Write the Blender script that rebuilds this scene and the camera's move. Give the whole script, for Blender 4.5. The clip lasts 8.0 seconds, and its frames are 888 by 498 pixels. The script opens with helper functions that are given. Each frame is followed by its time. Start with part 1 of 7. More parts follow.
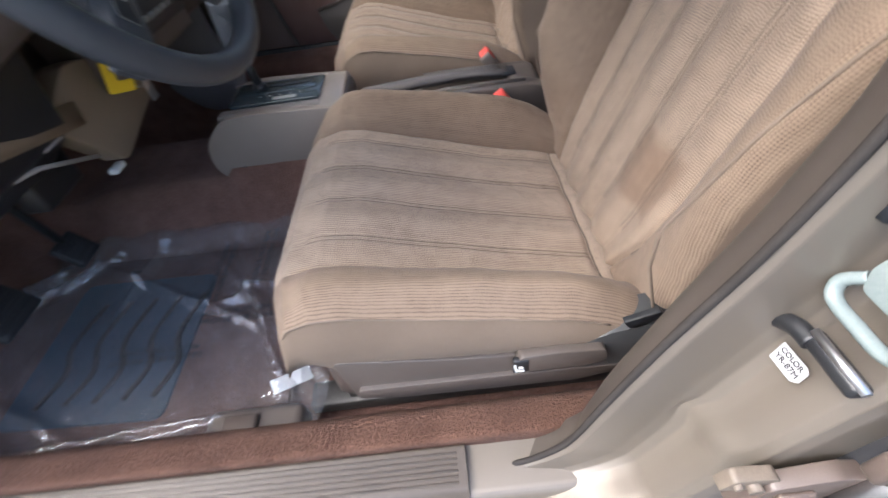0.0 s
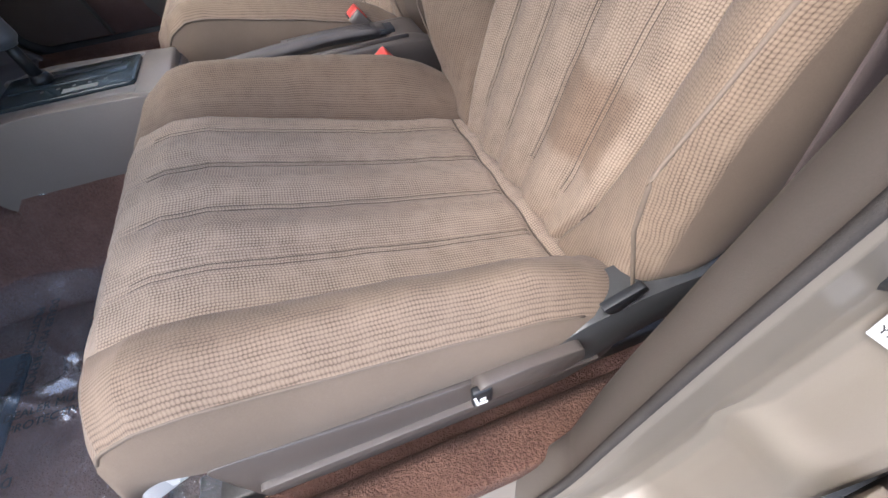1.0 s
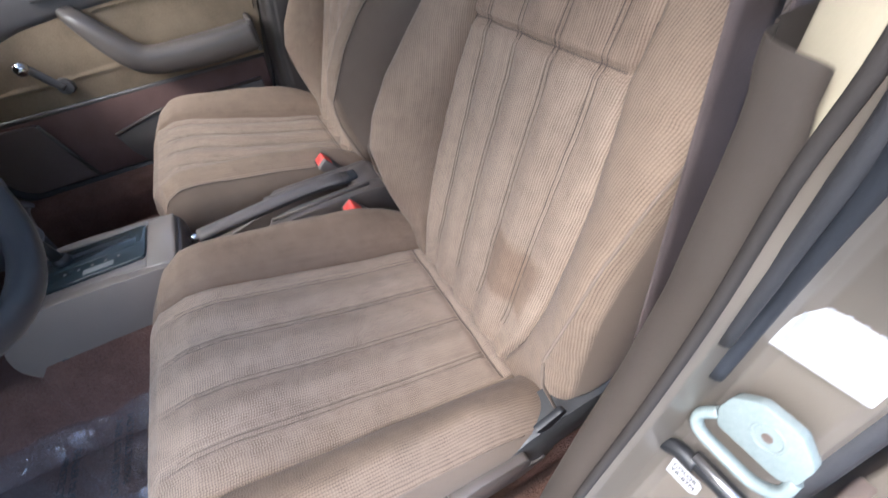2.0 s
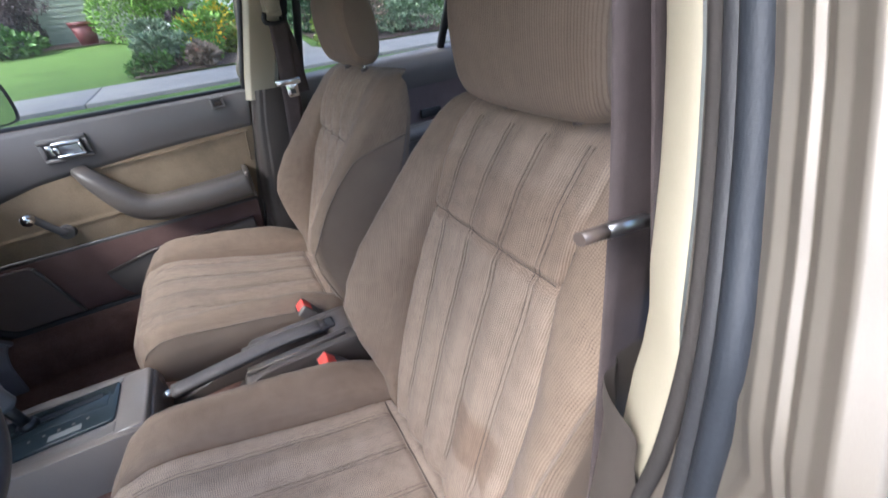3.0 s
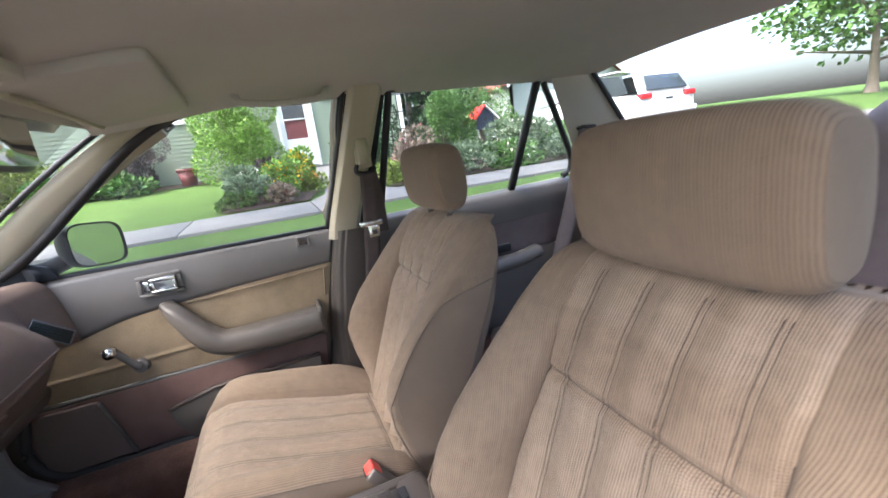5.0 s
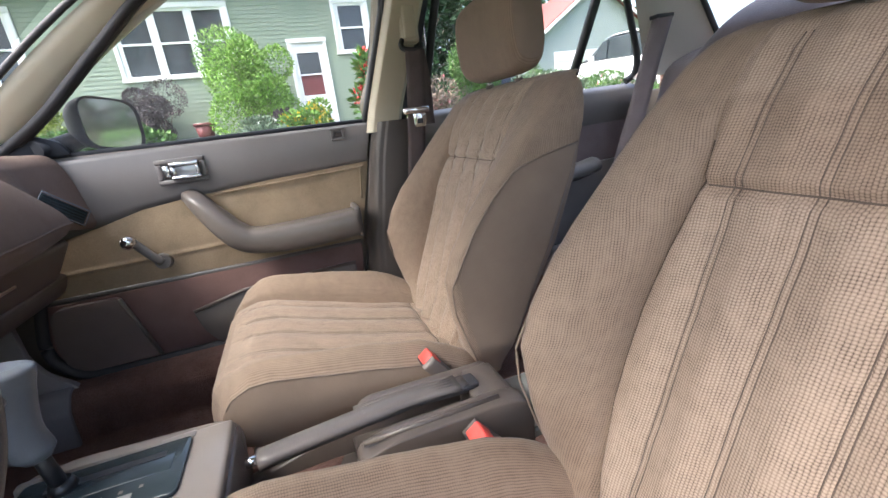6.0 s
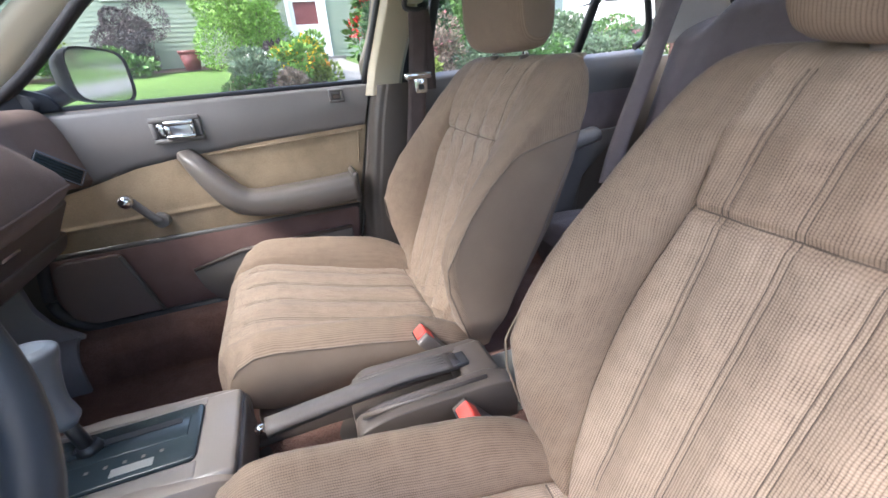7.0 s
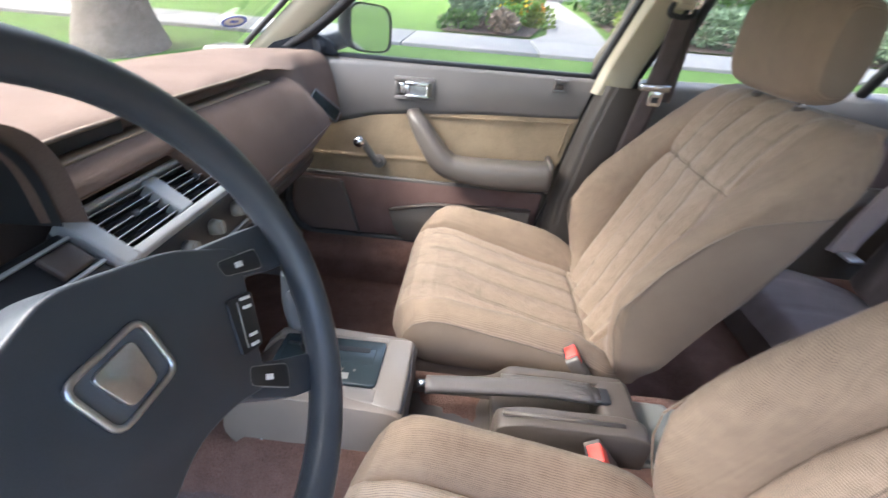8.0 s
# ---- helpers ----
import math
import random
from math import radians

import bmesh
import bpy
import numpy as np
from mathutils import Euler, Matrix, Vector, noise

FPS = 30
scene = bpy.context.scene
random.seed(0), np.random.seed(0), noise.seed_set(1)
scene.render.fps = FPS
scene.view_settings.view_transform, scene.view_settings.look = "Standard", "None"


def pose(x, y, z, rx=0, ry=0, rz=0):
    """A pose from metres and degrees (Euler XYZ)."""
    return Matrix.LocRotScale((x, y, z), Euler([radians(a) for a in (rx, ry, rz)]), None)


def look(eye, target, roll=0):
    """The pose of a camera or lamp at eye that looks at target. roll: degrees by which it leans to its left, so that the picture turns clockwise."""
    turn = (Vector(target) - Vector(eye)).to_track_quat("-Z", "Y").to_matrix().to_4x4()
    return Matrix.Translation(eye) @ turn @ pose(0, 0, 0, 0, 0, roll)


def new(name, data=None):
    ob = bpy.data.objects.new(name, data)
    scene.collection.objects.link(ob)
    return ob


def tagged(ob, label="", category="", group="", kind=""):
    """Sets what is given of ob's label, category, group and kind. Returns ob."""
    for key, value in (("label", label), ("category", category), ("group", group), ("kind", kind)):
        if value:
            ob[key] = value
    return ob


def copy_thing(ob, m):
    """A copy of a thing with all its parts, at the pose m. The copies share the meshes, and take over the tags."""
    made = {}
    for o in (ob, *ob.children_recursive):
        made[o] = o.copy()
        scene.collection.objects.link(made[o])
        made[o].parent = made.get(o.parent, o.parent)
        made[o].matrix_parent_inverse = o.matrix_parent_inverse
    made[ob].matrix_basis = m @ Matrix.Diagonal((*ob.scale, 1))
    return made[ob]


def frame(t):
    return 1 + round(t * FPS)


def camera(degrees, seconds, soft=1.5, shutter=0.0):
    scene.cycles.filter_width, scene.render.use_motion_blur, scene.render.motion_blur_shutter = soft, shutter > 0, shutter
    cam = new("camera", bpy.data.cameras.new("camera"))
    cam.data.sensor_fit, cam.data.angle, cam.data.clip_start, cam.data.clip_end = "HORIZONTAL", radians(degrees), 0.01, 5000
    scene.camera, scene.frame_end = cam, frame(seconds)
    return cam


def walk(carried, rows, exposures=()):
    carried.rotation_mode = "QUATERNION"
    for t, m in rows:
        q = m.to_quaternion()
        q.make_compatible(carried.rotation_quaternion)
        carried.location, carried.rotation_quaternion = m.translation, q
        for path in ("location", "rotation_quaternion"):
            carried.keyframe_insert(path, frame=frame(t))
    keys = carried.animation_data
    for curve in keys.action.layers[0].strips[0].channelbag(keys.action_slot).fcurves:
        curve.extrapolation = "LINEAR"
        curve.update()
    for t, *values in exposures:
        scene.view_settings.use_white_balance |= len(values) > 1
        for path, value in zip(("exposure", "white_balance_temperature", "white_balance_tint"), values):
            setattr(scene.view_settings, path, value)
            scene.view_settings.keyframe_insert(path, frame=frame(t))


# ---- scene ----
cam = camera(93.6, 8.0, shutter=0.3)
PATH = [
    (0, (-0.115, -0.819, 0.844), (-0.176, 0.564, -0.599), -9.1),
    (0.5, (-0.101, -0.738, 0.759), (0.17, 0.564, -0.735), -8.4),
    (1, (-0.112, -0.717, 0.746), (0.237, 0.55, -0.761), -6.7),
    (1.5, (-0.103, -0.723, 0.825), (0.295, 0.571, -0.646), -8.6),
    (1.7, (-0.094, -0.726, 0.871), (0.349, 0.585, -0.573), -9.3),
    (2.8, (-0.031, -0.731, 1.009), (0.678, 0.767, -0.11), -7.8),
    (3, (-0.022, -0.728, 1.029), (0.707, 0.823, -0.002), -7.5),
    (3.5, (-0.021, -0.72, 1.073), (0.732, 0.959, 0.287), -7.0),
    (4, (-0.029, -0.714, 1.12), (0.693, 1.077, 0.596), -7.3),
    (4.2, (-0.029, -0.709, 1.13), (0.678, 1.106, 0.677), -7.6),
    (5.3, (-0.103, -0.566, 0.959), (0.595, 1.246, 0.478), -8.0),
    (5.5, (-0.131, -0.527, 0.886), (0.546, 1.279, 0.355), -8.5),
    (6, (-0.149, -0.497, 0.851), (0.46, 1.312, 0.253), -7.0),
    (6.5, (-0.145, -0.495, 0.879), (0.452, 1.283, 0.185), -6.8),
    (7, (-0.15, -0.495, 0.92), (0.437, 1.219, 0.074), -4.5),
    (7.5, (-0.185, -0.522, 1.019), (0.108, 1.25, 0.141), -0.2),
    (8, (-0.232, -0.48, 1.028), (-0.297, 1.223, -0.018), 4.7),
]
walk(cam, [(t, look(eye, target, roll)) for t, eye, target, roll in PATH], [(0, 2.37, 5900, 10), (1.5, 2.49, 5650, 10), (3, 2.52, 5450, 9), (4, 2.88, 5650, 9), (5.5, 2.97, 6050, 10), (6.5, 3.05, 6000, 10), (7, 3.2, 5750, 9), (8, 3.4, 5950, 8)])

# ---- world, sun and exposure ----
world = bpy.data.worlds.new("sky")
scene.world = world
world.use_nodes = True
wn = world.node_tree.nodes
sky = wn.new("ShaderNodeTexSky")
sky.sky_type = "NISHITA"
sky.sun_disc = False
sky.sun_elevation = radians(55)
sky.sun_rotation = radians(-98)
sky.air_density, sky.dust_density, sky.ozone_density = 1.0, 7.0, 1.0
wn["Background"].inputs["Strength"].default_value = 0.15
world.node_tree.links.new(sky.outputs["Color"], wn["Background"].inputs["Color"])
sun_data = bpy.data.lights.new("sun", "SUN")
sun_data.energy, sun_data.angle, sun_data.color = 0.90, radians(40), (1.0, 0.985, 0.96)
sun = new("sun", sun_data)
sun.matrix_world = look((-5.68, -0.80, 8.19), (0, 0, 0))


# ---- materials ----
def node(tree, kind, **values):
    n = tree.nodes.new(kind)
    for key, value in values.items():
        n.inputs[key.replace("_", " ")].default_value = value
    return n


def rgb(c):
    return (c[0], c[1], c[2], 1.0)


def material(name, dark, light, rough=0.7, metal=0.0, scale=20.0, fine=300.0, bump=0.2, depth=0.002, spec=0.5, sheen=0.0, coat=0.0, vary=0.0):
    """A surface whose colour wanders between dark and light at two scales, with a fine grain in relief."""
    m = bpy.data.materials.new(name)
    m.use_nodes = True
    t = m.node_tree
    p = t.nodes["Principled BSDF"]
    at = t.nodes.new("ShaderNodeTexCoord")
    big = node(t, "ShaderNodeTexNoise", Scale=scale, Detail=4.0, Roughness=0.6)
    small = node(t, "ShaderNodeTexNoise", Scale=fine, Detail=3.0, Roughness=0.7)
    for n in (big, small):
        t.links.new(at.outputs["Object"], n.inputs["Vector"])
    both = t.nodes.new("ShaderNodeMath")
    both.operation = "MULTIPLY_ADD"
    both.inputs[1].default_value = 0.45
    t.links.new(small.outputs["Fac"], both.inputs[0])
    half = t.nodes.new("ShaderNodeMath")
    half.operation = "MULTIPLY"
    half.inputs[1].default_value = 0.55
    t.links.new(big.outputs["Fac"], half.inputs[0])
    t.links.new(half.outputs[0], both.inputs[2])
    ramp = t.nodes.new("ShaderNodeValToRGB")
    ramp.color_ramp.elements[0].position, ramp.color_ramp.elements[0].color = 0.32, rgb(dark)
    ramp.color_ramp.elements[1].position, ramp.color_ramp.elements[1].color = 0.68, rgb(light)
    t.links.new(both.outputs[0], ramp.inputs["Fac"])
    last = ramp.outputs["Color"]
    if vary:
        info = t.nodes.new("ShaderNodeObjectInfo")
        hsv = t.nodes.new("ShaderNodeHueSaturation")
        span = t.nodes.new("ShaderNodeMapRange")
        span.inputs["To Min"].default_value, span.inputs["To Max"].default_value = 1 - vary, 1 + vary
        t.links.new(info.outputs["Random"], span.inputs["Value"])
        t.links.new(span.outputs["Result"], hsv.inputs["Value"])
        t.links.new(last, hsv.inputs["Color"])
        last = hsv.outputs["Color"]
    t.links.new(last, p.inputs["Base Color"])
    b = node(t, "ShaderNodeBump", Strength=bump, Distance=depth)
    t.links.new(small.outputs["Fac"], b.inputs["Height"])
    t.links.new(b.outputs["Normal"], p.inputs["Normal"])
    wear = t.nodes.new("ShaderNodeMapRange")
    wear.inputs["To Min"].default_value, wear.inputs["To Max"].default_value = max(0.02, rough - 0.08), min(1.0, rough + 0.08)
    t.links.new(big.outputs["Fac"], wear.inputs["Value"])
    t.links.new(wear.outputs["Result"], p.inputs["Roughness"])
    p.inputs["Metallic"].default_value = metal
    p.inputs["Specular IOR Level"].default_value = spec
    p.inputs["Sheen Weight"].default_value = sheen
    p.inputs["Coat Weight"].default_value = coat
    return m


def ribbed(name, dark, light, pitch=0.0031, cross=0.0028, stains=(), waffle=1.0):
    """Corduroy-like seat cloth: ribs along v, spaced along u, with a looser cross weave. stains: stained and shaded
    patches (u, v, half width, half height, how dark).
    """
    m = bpy.data.materials.new(name)
    m.use_nodes = True
    t = m.node_tree
    p = t.nodes["Principled BSDF"]
    uv = t.nodes.new("ShaderNodeUVMap")
    uv.uv_map = "cloth"
    sep = t.nodes.new("ShaderNodeSeparateXYZ")
    t.links.new(uv.outputs["UV"], sep.inputs[0])

    def op(kind, a, b=None, c=None):
        n = t.nodes.new("ShaderNodeMath")
        n.operation = kind
        for k, v in enumerate((a, b, c)):
            if v is None:
                continue
            if isinstance(v, (int, float)):
                n.inputs[k].default_value = v
            else:
                t.links.new(v, n.inputs[k])
        return n.outputs[0]

    wob = node(t, "ShaderNodeTexNoise", Scale=60.0, Detail=2.0)
    t.links.new(uv.outputs["UV"], wob.inputs["Vector"])
    u = op("MULTIPLY_ADD", wob.outputs["Fac"], 0.0016, sep.outputs["X"])
    v = op("MULTIPLY_ADD", wob.outputs["Fac"], 0.0016, sep.outputs["Y"])
    across = op("DIVIDE", u, pitch)
    each = t.nodes.new("ShaderNodeTexWhiteNoise")
    each.noise_dimensions = "1D"
    t.links.new(op("FLOOR", across), each.inputs["W"])
    along = op("MULTIPLY_ADD", each.outputs["Value"], 0.7, op("DIVIDE", v, cross))
    gap = op("POWER", op("ABSOLUTE", op("MULTIPLY_ADD", op("FRACT", across), 2.0, -1.0)), 2.6)
    knot = op("POWER", op("ABSOLUTE", op("MULTIPLY_ADD", op("FRACT", along), 2.0, -1.0)), 2.2)
    patch = node(t, "ShaderNodeTexNoise", Scale=45.0, Detail=3.0, Roughness=0.7)
    t.links.new(uv.outputs["UV"], patch.inputs["Vector"])
    relief = t.nodes.new("ShaderNodeMapRange")
    relief.inputs["From Min"].default_value, relief.inputs["From Max"].default_value = 0.3, 0.7
    relief.inputs["To Min"].default_value, relief.inputs["To Max"].default_value = 0.60, 1.12
    t.links.new(patch.outputs["Fac"], relief.inputs["Value"])
    sunk = op("MULTIPLY", op("MULTIPLY_ADD", knot, 0.48 * waffle, op("MULTIPLY_ADD", each.outputs["Value"], 0.07, op("MULTIPLY", gap, 0.55))), relief.outputs["Result"])
    weave = op("SUBTRACT", 1.0, sunk)
    fuzz = node(t, "ShaderNodeTexNoise", Scale=900.0, Detail=2.0)
    t.links.new(uv.outputs["UV"], fuzz.inputs["Vector"])
    wear = node(t, "ShaderNodeTexNoise", Scale=7.0, Detail=5.0, Roughness=0.65)
    t.links.new(uv.outputs["UV"], wear.inputs["Vector"])
    lay = t.nodes.new("ShaderNodeMapping")
    lay.inputs["Scale"].default_value = (150.0, 9.0, 1.0)
    t.links.new(uv.outputs["UV"], lay.inputs["Vector"])
    nap = node(t, "ShaderNodeTexNoise", Scale=1.0, Detail=3.0, Roughness=0.6)
    t.links.new(lay.outputs["Vector"], nap.inputs["Vector"])
    broad = op("MULTIPLY_ADD", op("SUBTRACT", nap.outputs["Fac"], 0.5), 0.13, op("MULTIPLY", op("SUBTRACT", wear.outputs["Fac"], 0.5), 0.34))
    fac = op("ADD", op("MULTIPLY_ADD", weave, 0.74, -0.07), op("ADD", op("MULTIPLY", fuzz.outputs["Fac"], 0.30), broad))
    ramp = t.nodes.new("ShaderNodeValToRGB")
    ramp.color_ramp.elements[0].position, ramp.color_ramp.elements[0].color = 0.16, rgb(dark)
    ramp.color_ramp.elements[1].position, ramp.color_ramp.elements[1].color = 0.93, rgb(light)
    t.links.new(fac, ramp.inputs["Fac"])
    last = ramp.outputs["Color"]
    for su, sv, du, dv, deep in stains:
        a = op("ABSOLUTE", op("SUBTRACT", u, su))
        b = op("ABSOLUTE", op("SUBTRACT", v, sv))
        edge = op("MAXIMUM", op("DIVIDE", a, du), op("DIVIDE", b, dv))
        edge = op("MULTIPLY_ADD", wear.outputs["Fac"], 0.7, edge)
        near = t.nodes.new("ShaderNodeMapRange")
        near.inputs["From Min"].default_value, near.inputs["From Max"].default_value = 1.45, 1.15
        near.inputs["To Min"].default_value, near.inputs["To Max"].default_value = 0.0, deep
        t.links.new(edge, near.inputs["Value"])
        mix = t.nodes.new("ShaderNodeMix")
        mix.data_type = "RGBA"
        mix.blend_type = "MULTIPLY"
        mix.inputs["B"].default_value = (0.55, 0.45, 0.38, 1)
        t.links.new(near.outputs["Result"], mix.inputs["Factor"])
        t.links.new(last, mix.inputs["A"])
        last = mix.outputs["Result"]
    t.links.new(last, p.inputs["Base Color"])
    hgt = op("MULTIPLY_ADD", fuzz.outputs["Fac"], 0.4, weave)
    b = node(t, "ShaderNodeBump", Strength=0.35, Distance=0.001)
    t.links.new(hgt, b.inputs["Height"])
    t.links.new(b.outputs["Normal"], p.inputs["Normal"])
    p.inputs["Roughness"].default_value = 0.9
    p.inputs["Specular IOR Level"].default_value = 0.2
    p.inputs["Sheen Weight"].default_value = 0.08
    p.inputs["Sheen Roughness"].default_value = 0.5
    return m


def clear(name, tint=(0.94, 0.96, 0.95), gloss=0.02, haze=0.0, crinkle=0.0, milk=0.0):
    """A clear pane or film: it lets light through and mirrors a little, more at a slant."""
    m = bpy.data.materials.new(name)
    m.use_nodes = True
    t = m.node_tree
    t.nodes.remove(t.nodes["Principled BSDF"])
    out = t.nodes["Material Output"]
    thin = node(t, "ShaderNodeBsdfTransparent", Color=rgb(tint))
    shine = node(t, "ShaderNodeBsdfGlossy", Roughness=gloss)
    lean = node(t, "ShaderNodeLayerWeight", Blend=0.5)
    steep = t.nodes.new("ShaderNodeMath")
    steep.operation = "POWER"
    steep.inputs[1].default_value = 5.0
    t.links.new(lean.outputs["Facing"], steep.inputs[0])
    fres = t.nodes.new("ShaderNodeMath")
    fres.operation = "MULTIPLY_ADD"
    fres.inputs[1].default_value, fres.inputs[2].default_value = 0.85, 0.05
    t.links.new(steep.outputs[0], fres.inputs[0])
    mix = t.nodes.new("ShaderNodeMixShader")
    more = t.nodes.new("ShaderNodeMath")
    more.operation = "ADD"
    more.use_clamp = True
    more.inputs[1].default_value = haze
    t.links.new(fres.outputs[0], more.inputs[0])
    t.links.new(more.outputs[0], mix.inputs[0])
    t.links.new(thin.outputs[0], mix.inputs[1])
    t.links.new(shine.outputs[0], mix.inputs[2])
    if crinkle:
        ripple = node(t, "ShaderNodeTexNoise", Scale=28.0, Detail=3.0, Distortion=1.2)
        place = t.nodes.new("ShaderNodeTexCoord")
        t.links.new(place.outputs["Object"], ripple.inputs["Vector"])
        b = node(t, "ShaderNodeBump", Strength=crinkle, Distance=0.02)
        t.links.new(ripple.outputs["Fac"], b.inputs["Height"])
        t.links.new(b.outputs["Normal"], shine.inputs["Normal"])
    last = mix.outputs[0]
    if milk:
        dull = node(t, "ShaderNodeBsdfDiffuse", Color=(0.8, 0.8, 0.82, 1.0))
        over = t.nodes.new("ShaderNodeMixShader")
        over.inputs[0].default_value = milk
        t.links.new(last, over.inputs[1])
        t.links.new(dull.outputs[0], over.inputs[2])
        last = over.outputs[0]
    t.links.new(last, out.inputs["Surface"])
    return m


def glowing(name, color, strength):
    m = bpy.data.materials.new(name)
    m.use_nodes = True
    p = m.node_tree.nodes["Principled BSDF"]
    p.inputs["Base Color"].default_value = rgb(color)
    p.inputs["Emission Color"].default_value = rgb(color)
    p.inputs["Emission Strength"].default_value = strength
    p.inputs["Roughness"].default_value = 0.4
    return m


TAN_D, TAN_L = (0.070, 0.049, 0.034), (0.395, 0.304, 0.228)
cloth = ribbed("seat cloth", TAN_D, TAN_L)
cloth_cord = ribbed("corded seat cloth", TAN_D, TAN_L, 0.0031, 0.0028, (), 0.8)
cloth_cord_worn = ribbed("worn corded seat cloth", (0.060, 0.041, 0.027), (0.405, 0.308, 0.228), 0.0031, 0.0028, ((-0.085, 0.135, 0.05, 0.045, 0.6), (-0.02, 0.44, 0.20, 0.05, 0.3)), 0.9)
# Bolster cloth set below the panel tone, holding the bolsters' side-on shade.
BOL_D, BOL_L = (0.062, 0.042, 0.028), (0.290, 0.216, 0.156)
cloth_bolster = ribbed("bolster cloth", BOL_D, BOL_L, 0.0032, 0.0028, (), 0.55)
# First patch: inner bolster's shade and dirt in colour; second: a stain.
cloth_bolster_worn = ribbed("worn bolster cloth", BOL_D, BOL_L, 0.0032, 0.0028, ((0.198, -0.12, 0.060, 0.26, 0.30), (-0.19, -0.12, 0.04, 0.10, 0.3)), 0.75)
cloth_worn = ribbed("worn seat cloth", (0.068, 0.047, 0.032), (0.480, 0.376, 0.288), 0.0031, 0.0028, stains=((-0.085, 0.135, 0.05, 0.045, 0.6),))
cloth_head = ribbed("headrest cloth", (0.088, 0.063, 0.046), (0.262, 0.195, 0.142), 0.0034, 0.003, (), 0.5)
cloth_side = material("smooth seat cloth", (0.150, 0.112, 0.081), (0.200, 0.152, 0.112), 0.85, scale=9, fine=900, bump=0.15, sheen=0.04, spec=0.2)
cloth_back = material("brown seat side cloth", (0.160, 0.120, 0.089), (0.212, 0.162, 0.122), 0.85, scale=9, fine=900, bump=0.15, sheen=0.04, spec=0.2)
rear_cloth = material("mauve brown rear seat cloth", (0.120, 0.094, 0.092), (0.178, 0.142, 0.141), 0.9, scale=12, fine=700, bump=0.3, sheen=0.2, spec=0.2)
piping = material("seat piping", (0.135, 0.102, 0.075), (0.18, 0.138, 0.103), 0.8, fine=1200)
vinyl = material("brown vinyl", (0.125, 0.115, 0.107), (0.160, 0.148, 0.138), 0.40, scale=6, fine=700, bump=0.18, depth=0.0006)
arm_vinyl = material("dark brown armrest vinyl", (0.082, 0.071, 0.062), (0.105, 0.092, 0.081), 0.38, scale=6, fine=700, bump=0.18, depth=0.0006)
plastic = material("brown plastic", (0.109, 0.091, 0.078), (0.138, 0.116, 0.100), 0.42, scale=6, fine=800, bump=0.14, depth=0.0005)
plastic_dark = material("dark brown plastic", (0.075, 0.056, 0.046), (0.10, 0.077, 0.064), 0.45, scale=8, fine=800, bump=0.15, depth=0.0005)
plastic_grey = material("grey plastic", (0.20, 0.20, 0.185), (0.26, 0.26, 0.24), 0.45, scale=8, fine=800, bump=0.1, depth=0.0005)
knee_tan = material("tan plastic", (0.20, 0.15, 0.10), (0.25, 0.19, 0.13), 0.5, scale=6, fine=700, bump=0.1, depth=0.0005)
door_cloth = material("tan door cloth", (0.195, 0.146, 0.092), (0.325, 0.248, 0.162), 0.92, scale=14, fine=420, bump=0.5, depth=0.0012, sheen=0.07, spec=0.15)
carpet = material("maroon brown carpet", (0.105, 0.055, 0.042), (0.225, 0.127, 0.098), 1.0, scale=16, fine=260, bump=1.0, depth=0.006, spec=0.1, sheen=0.07)
carpet_lo = material("dark door carpet", (0.125, 0.076, 0.065), (0.190, 0.120, 0.104), 1.0, scale=12, fine=500, bump=0.6, depth=0.002, spec=0.1, sheen=0.07)
dash_mat = material("brown felt dash cover", (0.112, 0.079, 0.064), (0.165, 0.119, 0.098), 1.0, scale=10, fine=600, bump=0.7, depth=0.0015, spec=0.05, sheen=0.05)
cream = material("cream pillar trim", (0.36, 0.322, 0.235), (0.41, 0.368, 0.270), 0.5, scale=5, fine=700, bump=0.08, depth=0.0005)
liner = material("beige headliner", (0.44, 0.412, 0.372), (0.50, 0.468, 0.425), 0.95, scale=4, fine=900, bump=0.25, depth=0.0008, spec=0.15)
paint = material("champagne metallic paint", (0.142, 0.122, 0.098), (0.176, 0.152, 0.124), 0.36, 0.38, scale=3, fine=2500, bump=0.03, depth=0.0003, coat=0.2)
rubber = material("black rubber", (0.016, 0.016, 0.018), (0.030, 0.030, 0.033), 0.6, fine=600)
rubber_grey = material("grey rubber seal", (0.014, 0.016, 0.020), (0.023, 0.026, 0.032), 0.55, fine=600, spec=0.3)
# Darker than the other brown plastic, standing for shade at the open doorway.
pillar_brown = material("shaded brown pillar plastic", (0.052, 0.043, 0.036), (0.068, 0.057, 0.048), 0.5, scale=6, fine=800, bump=0.14, depth=0.0005)
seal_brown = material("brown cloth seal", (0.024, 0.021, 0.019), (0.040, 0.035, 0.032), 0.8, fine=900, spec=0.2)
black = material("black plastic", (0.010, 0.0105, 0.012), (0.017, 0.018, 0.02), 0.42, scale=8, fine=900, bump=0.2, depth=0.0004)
wheel_skin = material("dark grey wheel skin", (0.030, 0.035, 0.043), (0.046, 0.053, 0.064), 0.36, scale=14, fine=1400, bump=0.3, depth=0.0006)
mirror_black = material("dark navy mirror plastic", (0.007, 0.009, 0.014), (0.012, 0.015, 0.021), 0.55, scale=8, fine=900, bump=0.2, depth=0.0004, spec=0.3)
chrome = material("chrome", (0.75, 0.75, 0.75), (0.82, 0.82, 0.82), 0.12, 1.0, fine=200, bump=0.02)
steel = material("dull steel", (0.45, 0.45, 0.46), (0.55, 0.55, 0.56), 0.35, 1.0, fine=400, bump=0.1)
